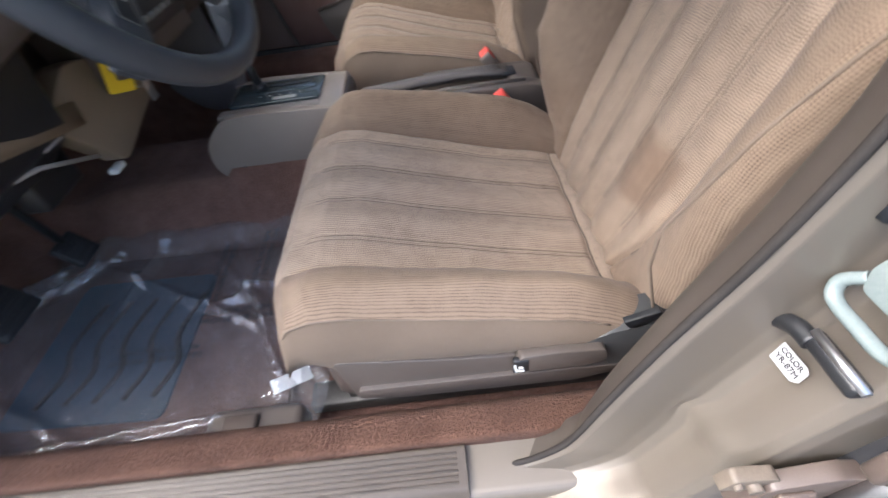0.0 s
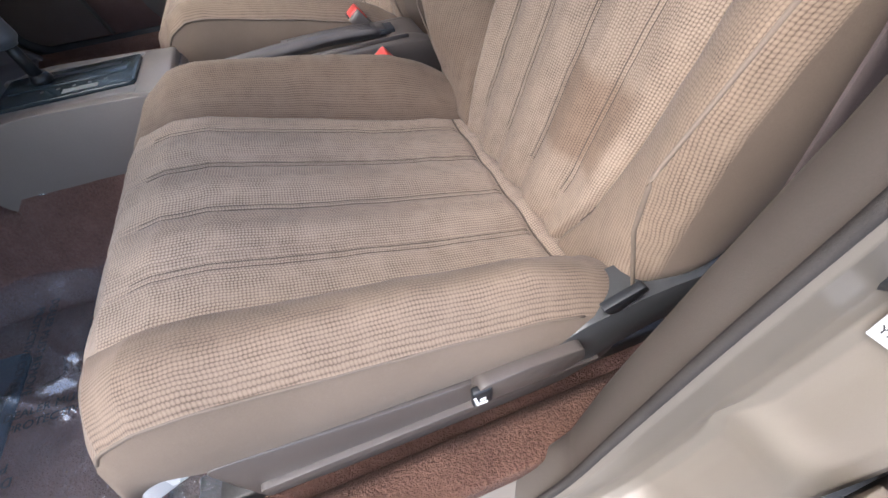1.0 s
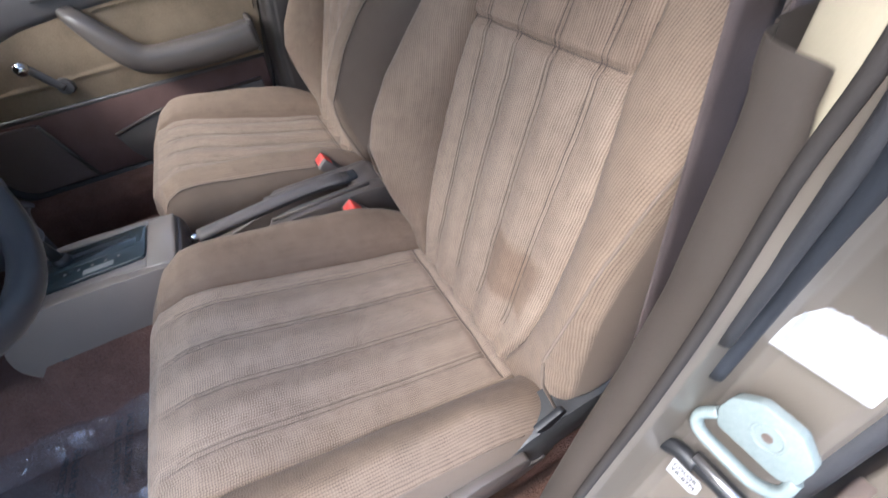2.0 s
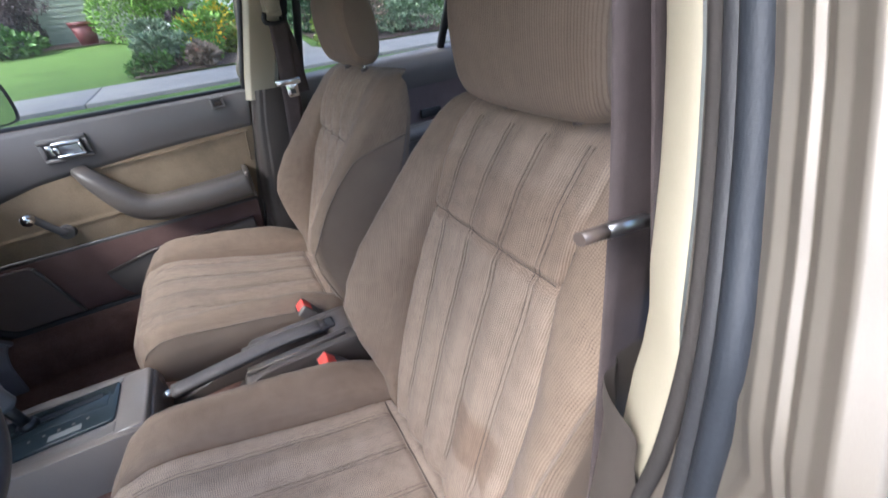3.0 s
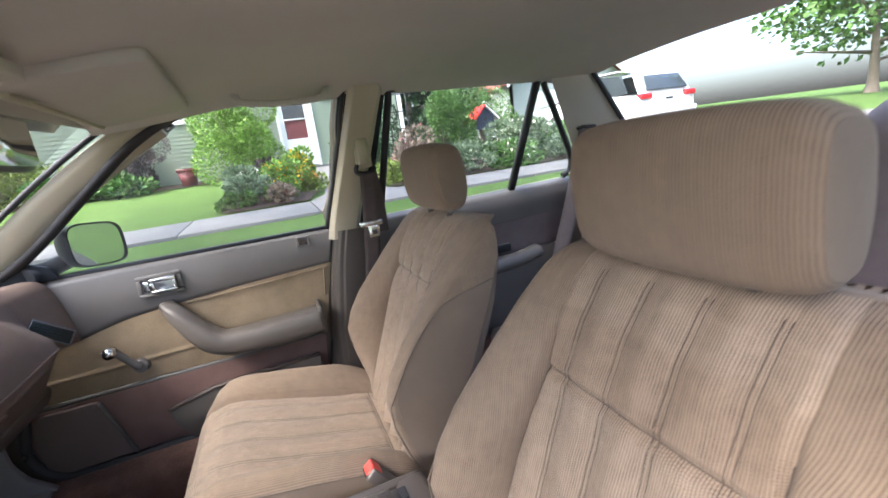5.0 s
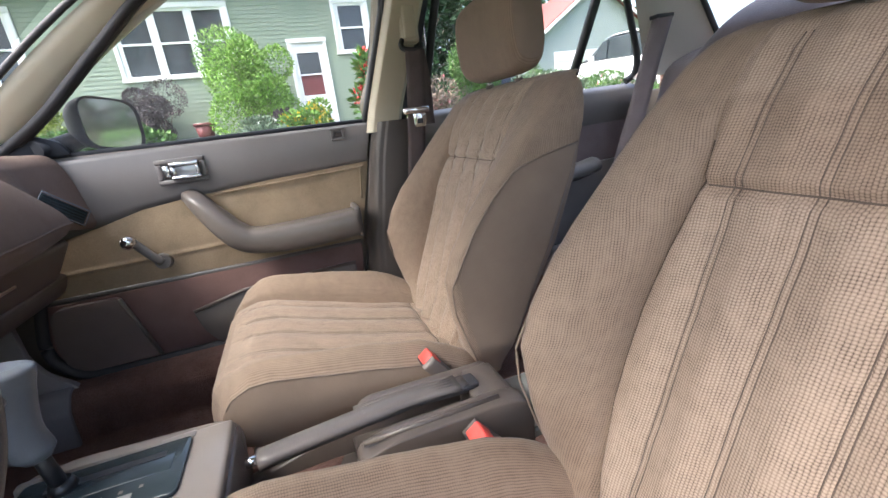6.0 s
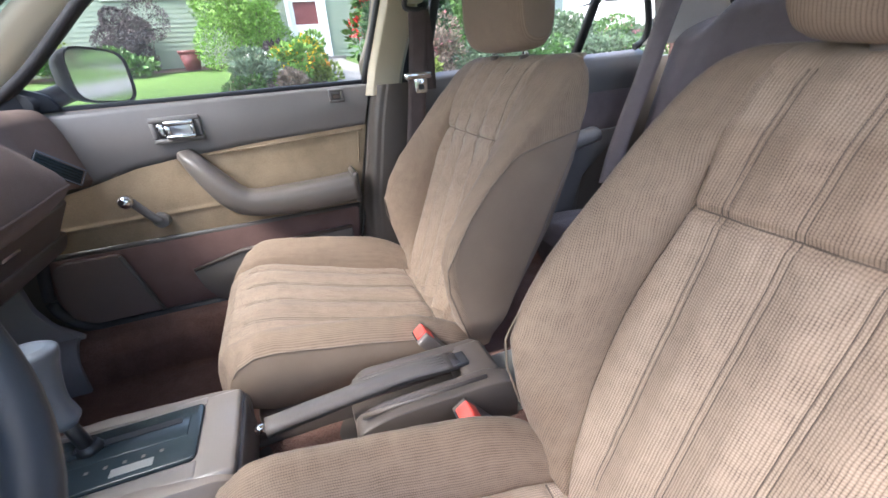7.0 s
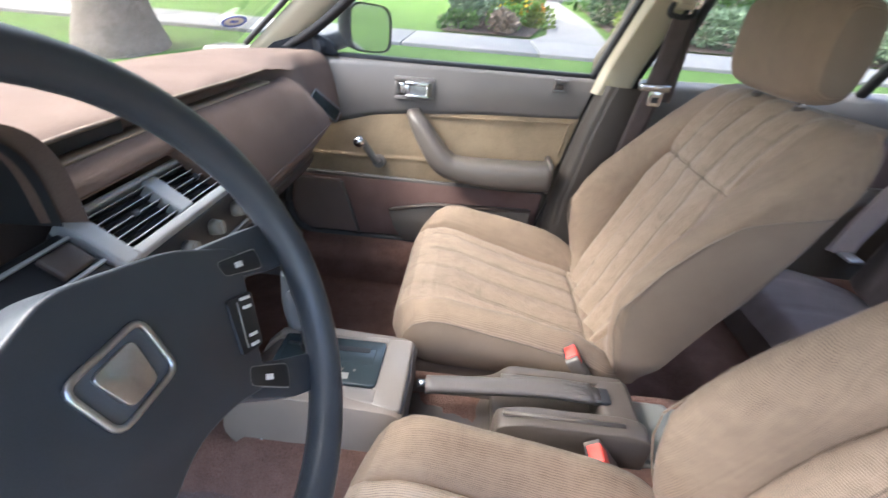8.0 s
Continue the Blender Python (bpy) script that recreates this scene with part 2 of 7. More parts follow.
belt_web = material("brown belt webbing", (0.062, 0.048, 0.046), (0.096, 0.076, 0.073), 0.7, scale=30, fine=900, bump=0.4, depth=0.001, spec=0.3)
red = material("red button", (0.72, 0.07, 0.05), (0.80, 0.10, 0.075), 0.4, fine=300, bump=0.02)
white = material("white print", (0.75, 0.75, 0.73), (0.8, 0.8, 0.78), 0.5, fine=400, bump=0.02)
yellow = material("yellow tag", (0.78, 0.50, 0.01), (0.85, 0.58, 0.02), 0.5, fine=200, bump=0.05)
ink = material("dark print", (0.02, 0.02, 0.022), (0.03, 0.03, 0.032), 0.6)
blue = material("blue film sticker", (0.07, 0.13, 0.55), (0.10, 0.17, 0.62), 0.4)
glass = clear("window glass", milk=0.06)
screen_glass = clear("tinted windscreen glass", (0.70, 0.72, 0.715), milk=0.08)
film = clear("clear plastic film", (0.90, 0.91, 0.93), 0.06, 0.10, 0.45, 0.08)
# Seam thread coloured darker to carry the shade of its groove.
crack = material("seam thread with groove shade", (0.075, 0.055, 0.040), (0.105, 0.078, 0.058), 0.9, fine=900)
mirror = material("mirror", (0.85, 0.86, 0.86), (0.88, 0.89, 0.89), 0.02, 1.0, bump=0.0)
pale_grey = material("pale grey plastic", (0.36, 0.365, 0.36), (0.43, 0.435, 0.43), 0.4, scale=8, fine=800, bump=0.08, depth=0.0005)
knob_grey = material("blue grey knob plastic", (0.075, 0.085, 0.10), (0.10, 0.115, 0.135), 0.35, scale=8, fine=800, bump=0.08, depth=0.0005)
speaker_brown = material("brown speaker mesh", (0.112, 0.080, 0.068), (0.150, 0.110, 0.095), 0.7, scale=10, fine=900, bump=0.5, depth=0.001)
plate_teal = material("teal black selector plate", (0.018, 0.026, 0.030), (0.03, 0.042, 0.047), 0.22, scale=8, fine=800, bump=0.05, depth=0.0003)
dome_glow = glowing("lit dome lens", (1.0, 0.33, 0.06), 0.15)


# ---- shapes ----
def curve_at(table, x):
    """A smooth value between the pairs of a table, in rising order of the first."""
    return float(np.interp(x, [a for a, _ in table], [b for _, b in table]))


def smooth(a, b, x):
    s = min(1.0, max(0.0, (x - a) / (b - a)))
    return s * s * (3 - 2 * s)


def dip(x, at, width):
    return math.exp(-(((x - at) / width) ** 2))


def grid(f, nu, nv, close_u=False, cloth_uv=None):
    """A sheet through f(u, v), u and v from 0 to 1."""
    bm = bmesh.new()
    layer = bm.loops.layers.uv.new("cloth")
    us = nu if close_u else nu + 1
    verts = [[bm.verts.new(f(i / nu, j / nv)) for j in range(nv + 1)] for i in range(us)]
    for i in range(nu):
        for j in range(nv):
            k = (i + 1) % us if close_u else i + 1
            face = bm.faces.new((verts[i][j], verts[k][j], verts[k][j + 1], verts[i][j + 1]))
            face.smooth = True
            if cloth_uv:
                for loop, (a, b) in zip(face.loops, ((i, j), (i + 1, j), (i + 1, j + 1), (i, j + 1))):
                    loop[layer].uv = cloth_uv(a / nu, b / nv)
    return bm


def box(lo, hi, bevel=0.0, seg=2):
    bm = bmesh.new()
    bmesh.ops.create_cube(bm, size=1.0)
    for v in bm.verts:
        v.co = Vector([lo[n] + (v.co[n] + 0.5) * (hi[n] - lo[n]) for n in range(3)])
    if bevel:
        bmesh.ops.bevel(bm, geom=bm.edges[:], offset=bevel, segments=seg, profile=0.5, affect="EDGES", clamp_overlap=True)
        for face in bm.faces:
            face.smooth = True
    return bm


def prism(points, axis, a, b, bevel=0.0, seg=2):
    """A flat outline, pushed from a to b along axis. points: the two other coordinates, in order."""
    bm = bmesh.new()

    def place(p, d):
        return Vector({"x": (d, p[0], p[1]), "y": (p[0], d, p[1]), "z": (p[0], p[1], d)}[axis])

    low = [bm.verts.new(place(p, a)) for p in points]
    high = [bm.verts.new(place(p, b)) for p in points]
    n = len(points)
    bm.faces.new(low)
    bm.faces.new(high[::-1])
    for i in range(n):
        bm.faces.new((low[i], high[i], high[(i + 1) % n], low[(i + 1) % n]))
    bmesh.ops.recalc_face_normals(bm, faces=bm.faces[:])
    if bevel:
        bmesh.ops.bevel(bm, geom=bm.edges[:], offset=bevel, segments=seg, profile=0.5, affect="EDGES", clamp_overlap=True)
        for face in bm.faces:
            face.smooth = True
    return bm


def rounded(points, r, n=4):
    """An outline with its corners rounded."""
    out = []
    for i, p in enumerate(points):
        p, a, b = Vector(p), Vector(points[i - 1]), Vector(points[(i + 1) % len(points)])
        ra = min(r, (a - p).length * 0.45)
        rb = min(r, (b - p).length * 0.45)
        p0, p1 = p + (a - p).normalized() * ra, p + (b - p).normalized() * rb
        for k in range(n + 1):
            s = k / n
            out.append(tuple(p0 * (1 - s) ** 2 + p * 2 * s * (1 - s) + p1 * s * s))
    return out


def spline(points, n=8):
    """A smooth line through points."""
    pts = [Vector(p) for p in points]
    pts = [pts[0] * 2 - pts[1]] + pts + [pts[-1] * 2 - pts[-2]]
    out = []
    for i in range(1, len(pts) - 2):
        for k in range(n):
            t = k / n
            a, b, c, d = pts[i - 1 : i + 3]
            out.append(0.5 * ((2 * b) + (c - a) * t + (2 * a - 5 * b + 4 * c - d) * t * t + (3 * b - a - 3 * c + d) * t**3))
    return out + [pts[-2]]


def sweep(path, outline, up=(0, 0, 1), close=False, scale=None):
    """An outline (side, up) pushed along a path."""
    bm = bmesh.new()
    path = [Vector(p) for p in path]
    rings = []
    for i, p in enumerate(path):
        a = path[i - 1] if i or close else p
        b = path[(i + 1) % len(path)] if i < len(path) - 1 or close else p
        ahead = (b - a).normalized()
        side = ahead.cross(Vector(up)).normalized()
        over = side.cross(ahead)
        k = scale(i / (len(path) - 1)) if scale else 1.0
        rings.append([bm.verts.new(p + (side * s + over * h) * k) for s, h in outline])
    n = len(outline)
    for i in range(len(rings) - (0 if close else 1)):
        r, q = rings[i], rings[(i + 1) % len(rings)]
        for j in range(n):
            face = bm.faces.new((r[j], r[(j + 1) % n], q[(j + 1) % n], q[j]))
            face.smooth = True
    if not close:
        bm.faces.new(rings[0][::-1])
        bm.faces.new(rings[-1])
    bmesh.ops.recalc_face_normals(bm, faces=bm.faces[:])
    return bm


def ring(r, n=10, ry=None):
    return [(r * math.cos(2 * math.pi * k / n), (ry or r) * math.sin(2 * math.pi * k / n)) for k in range(n)]


def tube(path, r, n=10, up=(0, 0, 1), close=False, scale=None):
    return sweep(path, ring(r, n), up, close, scale)


def rod(a, b, r, n=14, r2=None):
    a, b = Vector(a), Vector(b)
    up = (1, 0, 0) if abs((b - a).normalized().x) < 0.8 else (0, 1, 0)
    return sweep([a, b], ring(r, n), up, scale=(lambda s: 1 + s * ((r2 or r) / r - 1)))


def outline(line, z, r, n=4):
    """A thin bead round a flat outline."""
    return tube([(px, py, z) for px, py in line], r, n + 2, (0, 0, 1), close=True)


def ball(at, r, stretch=(1, 1, 1), sub=2):
    bm = bmesh.new()
    bmesh.ops.create_icosphere(bm, subdivisions=sub, radius=r)
    for v in bm.verts:
        v.co = Vector([at[n] + v.co[n] * stretch[n] for n in range(3)])
    for face in bm.faces:
        face.smooth = True
    return bm


def joined(*parts):
    bm = bmesh.new()
    for some in parts:
        m = bpy.data.meshes.new("part")
        some.to_mesh(m)
        some.free()
        bm.from_mesh(m)
        bpy.data.meshes.remove(m)
    return bm


def moved(bm, m):
    bm.transform(m)
    return bm


def mesh_of(name, bm, mat):
    me = bpy.data.meshes.new(name)
    bm.normal_update()
    bm.to_mesh(me)
    bm.free()
    me.materials.append(mat)
    return me


def part(name, bm, mat, parent=None, label=""):
    ob = new(name, mesh_of(name, bm, mat))
    ob.parent = parent
    return tagged(ob, label)


def thing(name, label, category, group="", at=(0, 0, 0)):
    ob = new(name)
    ob.location = at
    ob.empty_display_size = 0.05
    return tagged(ob, label, category, group)


def single(name, bm, mat, label, category="", kind="", group=""):
    return tagged(part(name, bm, mat), label, category, group, kind)


def letters(text, size, mat, m, name="lettering", parent=None, label="", extrude=0.0003):
    """Raised lettering as a mesh, its text plane laid by the matrix m."""
    c = bpy.data.curves.new(name, "FONT")
    c.body, c.size, c.extrude, c.align_x, c.align_y = text, size, extrude, "CENTER", "CENTER"
    tmp = bpy.data.objects.new(name, c)
    scene.collection.objects.link(tmp)
    me = bpy.data.meshes.new_from_object(tmp.evaluated_get(bpy.context.evaluated_depsgraph_get()))
    bpy.data.objects.remove(tmp)
    bpy.data.curves.remove(c)
    me.transform(m)
    me.materials.clear()
    me.materials.append(mat)
    ob = new(name, me)
    ob.parent = parent
    return tagged(ob, label)


def frame_of(at, right, up):
    """A matrix whose x runs along right and whose y along up, at a place."""
    x = Vector(right).normalized()
    z = x.cross(Vector(up)).normalized()
    y = z.cross(x)
    m = Matrix((x, y, z)).transposed().to_4x4()
    m.translation = Vector(at)
    return m


# ---- front seats ----
SEAT_W = 0.24
rail_steel = material("dark greased steel", (0.05, 0.048, 0.046), (0.09, 0.086, 0.082), 0.5, 0.6, fine=300, bump=0.1)
CUSH_Z = [(-0.358, 0.405), (-0.356, 0.43), (-0.345, 0.467), (-0.322, 0.489), (-0.28, 0.497), (-0.24, 0.492), (-0.15, 0.463), (-0.05, 0.432), (0.07, 0.40), (0.14, 0.378)]
CUSH_B = [(-0.358, 0.012), (-0.32, 0.022), (-0.26, 0.038), (-0.18, 0.05), (-0.1, 0.062), (0.0, 0.070), (0.05, 0.058), (0.14, 0.02)]
BACK_F = [(0.385, 0.088), (0.40, 0.085), (0.536, 0.134), (0.66, 0.182), (0.76, 0.217), (0.83, 0.25), (0.875, 0.28), (0.895, 0.30), (0.905, 0.325)]
BACK_B = [(0.385, 0.0), (0.43, 0.012), (0.47, 0.036), (0.508, 0.06), (0.585, 0.098), (0.63, 0.10), (0.686, 0.085), (0.761, 0.045), (0.84, 0.012), (0.905, 0.0)]
BACK_R = [(0.385, 0.15), (0.43, 0.172), (0.61, 0.272), (0.73, 0.318), (0.82, 0.338), (0.88, 0.345), (0.905, 0.335)]
SIDE_SEAM = [(0.385, 0.11), (0.462, 0.082), (0.53, 0.062), (0.577, 0.06), (0.667, 0.11), (0.717, 0.15), (0.757, 0.194), (0.775, 0.25), (0.787, 0.32), (0.80, 0.40)]


CREASE = 0.655
CUSH_LINES = (-0.43, -0.12, 0.19, 0.50)
BACK_LINES = (-0.42, -0.14, 0.14, 0.42)
BACK_HALF = [(0.385, 0.56), (0.46, 0.62), (0.53, 0.665), (0.60, 0.68), (0.66, 0.66), (0.73, 0.60), (0.76, 0.575), (0.80, 0.58), (0.905, 0.60)]


def bolster(s):
    """The rise of a side bolster from its crease (0) to its crest (1): steep first, then round."""
    s = min(1.0, max(0.0, s))
    return 0.45 * math.sin(math.pi / 2 * s) + 0.55 * math.sqrt(1 - (1 - s) ** 2)


def cushion_top(v, x):
    """Height of the seat cushion at v (-1 to 1 across) and x."""
    a = abs(v)
    z = curve_at(CUSH_Z, x) + curve_at(CUSH_B, x) * (bolster((a - CREASE) / 0.23) - 0.3 * smooth(0.88, 1.0, a))
    for s in CUSH_LINES:
        for e in (-0.014, 0.014):
            z -= 0.0014 * dip(v, s + e, 0.0110) * smooth(0.075, 0.06, x)
        z += 0.0050 * smooth(-0.345, -0.27, x) * dip(v, s + 0.155, 0.09) * (1 - smooth(0.55, 0.65, a))
    z -= 0.007 * dip(a, CREASE, 0.018) * smooth(-0.345, -0.30, x)
    z -= 0.006 * dip(x, 0.07, 0.006) * (1 - smooth(0.56, 0.66, a))
    return z + 0.0022 * noise.noise(Vector((v * 3, x * 14, 1.7))) + 0.0012 * noise.noise(Vector((v * 9, x * 40, 4.2)))


def cushion_arc(v):
    """The way along the cloth from the middle of the cushion out to v."""
    if not ARC:
        ARC.extend(np.concatenate([[0], np.cumsum([math.hypot(SEAT_W / 200, cushion_top((k + 1) / 200, -0.1) - cushion_top(k / 200, -0.1)) for k in range(200)])]))
    return math.copysign(float(np.interp(abs(v) * 200, range(201), ARC)), v)


ARC = []


def cushion_sheet():
    stops = np.concatenate([np.linspace(0.14, -0.28, 84), np.linspace(-0.283, -0.358, 26)])

    def f(u, w):
        v, x = 2 * w - 1, float(stops[int(round(u * 109))])
        r = max(0.0, (abs(v) - 0.93) / 0.07)
        wide = SEAT_W * (1 - 0.03 * smooth(-0.26, -0.358, x) - 0.12 * smooth(0.07, 0.14, x))
        crown = 0.028 * smooth(0.55, 1.0, abs(v)) * smooth(-0.24, -0.358, x)
        return Vector((x + crown, v * wide, cushion_top(v, x) - 0.010 * r * r))

    run = np.concatenate([[0], np.cumsum(np.hypot(np.diff(stops), np.diff([curve_at(CUSH_Z, s) for s in stops])))])
    return grid(f, 109, 240, cloth_uv=lambda u, w: (cushion_arc(2 * w - 1), -float(run[int(round(u * 109))]) + 0.05))


def cushion_piece(side):
    """The middle of the cushion (0), or its bolster on one side (-1 or 1)."""
    bm = cushion_sheet()
    layer = bm.loops.layers.uv["cloth"]
    gone = []
    for face in bm.faces:
        u = sum(loop[layer].uv.x for loop in face.loops) / len(face.loops)
        if (0 if abs(u) < cushion_arc(CREASE) else math.copysign(1, u)) != side:
            gone.append(face)
    bmesh.ops.delete(bm, geom=gone, context="FACES")
    return bm


def cushion_side(sign):
    """The plain cloth band under the edge of the cushion, along one side and round the front corner."""
    xs = np.concatenate([np.linspace(0.12, -0.30, 40), np.linspace(-0.305, -0.358, 12)])

    def f(u, w):
        x = float(xs[int(round(u * 51))])
        top = cushion_top(1.0, x) - 0.011
        low = curve_at([(-0.358, 0.40), (-0.33, 0.405), (-0.27, 0.392), (-0.07, 0.385), (0.12, 0.365)], x)
        wide = SEAT_W * (1 - 0.03 * smooth(-0.26, -0.358, x) - 0.12 * smooth(0.07, 0.14, x))
        out = 0.008 * math.sin(math.pi * w) - 0.010 * w * w
        return Vector((x + 0.028 * smooth(-0.24, -0.358, x), sign * (wide + out), top + (low - top) * w))

    return grid(f, 51, 10)


def back_section(z, worn=False, n_front=256):
    """The outline of the backrest at a height: points (x, y, v) from the inner back corner round the front to the outer one."""
    xf, bol, xr = curve_at(BACK_F, z), curve_at(BACK_B, z), curve_at(BACK_R, z)
    top = max(0.0, (z - 0.80) / 0.105)
    full = SEAT_W * 0.985 * (1 - 0.08 * smooth(0.46, 0.39, z))
    drawn = 0.25 * max(0.0, 1 - math.sqrt(max(0.0, 1 - top * top)))
    wide = full * (1 - drawn)
    half = curve_at(BACK_HALF, z)
    pts = []
    for k in range(n_front + 1):
        s = 2 * k / n_front - 1
        a = abs(s) / 0.5 * half if abs(s) <= 0.5 else half + (abs(s) - 0.5) / 0.5 * (1 - half)
        v = math.copysign(a, s)
        # the door side bolster of the worn seat is pressed flat by years of getting in
        x = xf - bol * (0.46 if worn and v < 0 else 1.0) * bolster((a - half) / (0.93 - half))
        x += (0.020 + 0.020 * smooth(0.72, 0.84, z)) * (1 - math.sqrt(max(0.0, 1 - (max(0.0, a - 0.86) / 0.14) ** 2)))
        groove = 0.008 * dip(a, half, 0.016) * smooth(0.83, 0.78, z)
        if z < 0.757 or z > 0.763:
            for q in BACK_LINES:
                for e in (-0.014, 0.014):
                    groove += (0.0012 if worn else 0.0024) * dip(v, q + e, 0.0110)
        groove += 0.007 * dip(z, 0.76, 0.0055) * (1 - smooth(half - 0.02, half + 0.03, a))
        puff = (1 - 0.85 * dip(z, 0.76, 0.028)) * (0.0032 if worn else 0.0090) * (1 - smooth(half - 0.05, half, a)) * math.cos(v / 0.28 * 2 * math.pi) + 0.006 * math.cos(min(1.0, a / half) * math.pi / 2) * dip(z, 0.64, 0.09) + 0.005 * dip(z, 0.82, 0.05) * math.cos(min(1.0, a) * math.pi / 2)
        wrinkle = 0.0018 * noise.noise(Vector((v * 3, z * 16, 7.1))) + 0.001 * noise.noise(Vector((v * 9, z * 44, 2.2)))
        pts.append((x + groove - puff - wrinkle, v * full * (1 - drawn * max(0.0, (a - 0.35) / 0.65) ** 1.6), v))
    rear, other = [], []
    for edge, run in ((pts[-1][0], rear), (pts[0][0], other)):
        for k in range(1, 49):
            s = k / 48
            x = edge + (xr - edge) * s
            y = wide * (1 + 0.02 * math.sin(math.pi * s)) - 0.02 * smooth(0.85, 1.0, s)
            run.append((x, y, 1 + s))
    behind = [(xr + 0.008, wide * (0.9 - 1.8 * k / 12), 2 + k / 12) for k in range(13)]
    left = [(x, -y, 6 - q) for x, y, q in other[::-1]]
    return pts + rear + behind + left


def backrest_meshes(worn):
    """Front cloth, the two lower side panels and the back panel, split out of one closed form."""
    levels = np.concatenate([np.linspace(0.385, 0.86, 180), np.linspace(0.864, 0.905, 16)])
    loops = [back_section(float(z), worn) for z in levels]
    arcs = []
    for row in loops:
        flat = np.array([p[:2] for p in row[:257]])
        arc = np.concatenate([[0], np.cumsum(np.hypot(*np.diff(flat, axis=0).T))])
        arcs.append(arc - arc[128])
    run = np.concatenate([[0], np.cumsum(np.hypot(np.diff(levels), np.diff([curve_at(BACK_F, z) for z in levels])))])
    out = {}
    for key in ("front", "bolster_left", "bolster_right", "left", "right", "rear"):
        bm = bmesh.new()
        layer = bm.loops.layers.uv.new("cloth")
        made = {}

        def vert(i, j, bm=bm, made=made):
            if (i, j) not in made:
                x, y, _ = loops[i][j]
                made[i, j] = bm.verts.new((x, y, float(levels[i])))
            return made[i, j]

        n = len(loops[0])
        for i in range(len(levels) - 1):
            for j in range(n):
                k = (j + 1) % n
                x, y, q = loops[i][j]
                z = float(levels[i])
                if q <= 1.0001 and j < 256:
                    kind = "front"
                elif 2 <= q < 3.0:
                    kind = "rear"
                else:
                    lower = x > curve_at(SIDE_SEAM, z)
                    kind = ("right" if y > 0 else "left") if lower and z < 0.79 else ("front" if z < 0.79 or x < 0.33 else "rear")
                    if z >= 0.79:
                        kind = "front"
                if kind == "front" and not 64 <= j < 192:
                    kind = "bolster_right" if (j >= 192 and y > 0) else "bolster_left" if j < 64 or y < 0 else "bolster_right"
                if kind != key:
                    continue
                face = bm.faces.new((vert(i, j), vert(i, k), vert(i + 1, k), vert(i + 1, j)))
                face.smooth = True
                for loop, (a, b) in zip(face.loops, ((i, j), (i, k), (i + 1, k), (i + 1, j))):
                    c = loops[a][b]
                    q2 = c[2]
                    u = float(arcs[a][min(b, 256)]) if abs(q2) <= 1 and b <= 256 else (SEAT_W + (c[0] - 0.1) if q2 < 2.5 else -SEAT_W - (c[0] - 0.1))
                    loop[layer].uv = (u, float(run[a]))
        if key == "bolster_left":
            top = [vert(len(levels) - 1, j) for j in range(n)]
            centre = bm.verts.new(sum((v.co for v in top), Vector()) / len(top))
            for j in range(n):
                bm.faces.new((top[j], top[(j + 1) % n], centre)).smooth = True
        out[key] = bm
    return out


def headrest_mesh(core):
    """The padded head restraint; core: its plain cloth ends, else the ribbed middle."""
    prof = rounded([(0.262, 1.058), (0.256, 1.00), (0.266, 0.918), (0.296, 0.901), (0.335, 0.907), (0.346, 0.962), (0.335, 1.050), (0.30, 1.060)], 0.045, 6)
    n = len(prof)
    cx, cz = 0.303, 0.982
    ys = [-0.132, -0.131, -0.127, -0.12, -0.11] + list(np.linspace(-0.10, 0.10, 21)) + [0.11, 0.12, 0.127, 0.131, 0.132]
    sizes = [0.0, 0.50, 0.74, 0.86, 0.925] + [1.0 - 0.045 * abs(k - 10) ** 4 / 10**4 for k in range(21)] + [0.925, 0.86, 0.74, 0.50, 0.0]

    def f(u, w):
        j = int(round(w * (len(ys) - 1)))
        x, z = prof[int(round(u * n)) % n]
        k = sizes[j] * (1 + 0.02 * math.cos(ys[j] / 0.13 * math.pi / 2))
        return Vector((cx + (x - cx) * k, ys[j], cz + (z - cz) * k))

    lens = np.concatenate([[0], np.cumsum([math.dist(prof[i], prof[(i + 1) % n]) for i in range(n)])])
    bm = grid(f, n, len(ys) - 1, close_u=True, cloth_uv=lambda u, w: (ys[int(round(w * (len(ys) - 1)))], float(lens[int(round(u * n))])))
    gone = [face for face in bm.faces if (abs(face.calc_center_median().y) > 0.124) != core]
    bmesh.ops.delete(bm, geom=gone, context="FACES")
    return bm


def half_of(bm, sign):
    bmesh.ops.delete(bm, geom=[v for v in bm.verts if v.co.y * sign < 0], context="VERTS")
    return bm


def back_spot(v, z, lift=0.0, worn=False):
    """A place on the front of the backrest."""
    pts = back_section(z, worn)
    k = min(255.99, float(np.interp(v, [p[2] for p in pts[:257]], range(257))))
    a, b = Vector(pts[int(k)]), Vector(pts[int(k) + 1])
    p = a.lerp(b, k - int(k))
    return Vector((p.x - lift, p.y, z))


def back_half(z):
    return curve_at(BACK_HALF, z)


def back_stitching(worn):
    """Thin tubes in the backrest seams, thread darkened to hold the grooves' shade."""
    runs = [tube([back_spot(k / 20 * 0.565, 0.76, 0.0002, worn) for k in range(-20, 21)], 0.0010, 5)]
    for s in (-1, 1):
        runs.append(tube([back_spot(s * back_half(z), z, 0.0004, worn) for z in np.linspace(0.43, 0.80, 50)], 0.0013, 5, (0, 1, 0)))
    for q in BACK_LINES:
        for e in (-0.014, 0.014):
            runs.append(tube([back_spot(q + e, z, 0.0002, worn) for z in np.linspace(0.44, 0.885, 80)], 0.0006 if worn else 0.0008, 5, (0, 1, 0)))
    return joined(*runs)


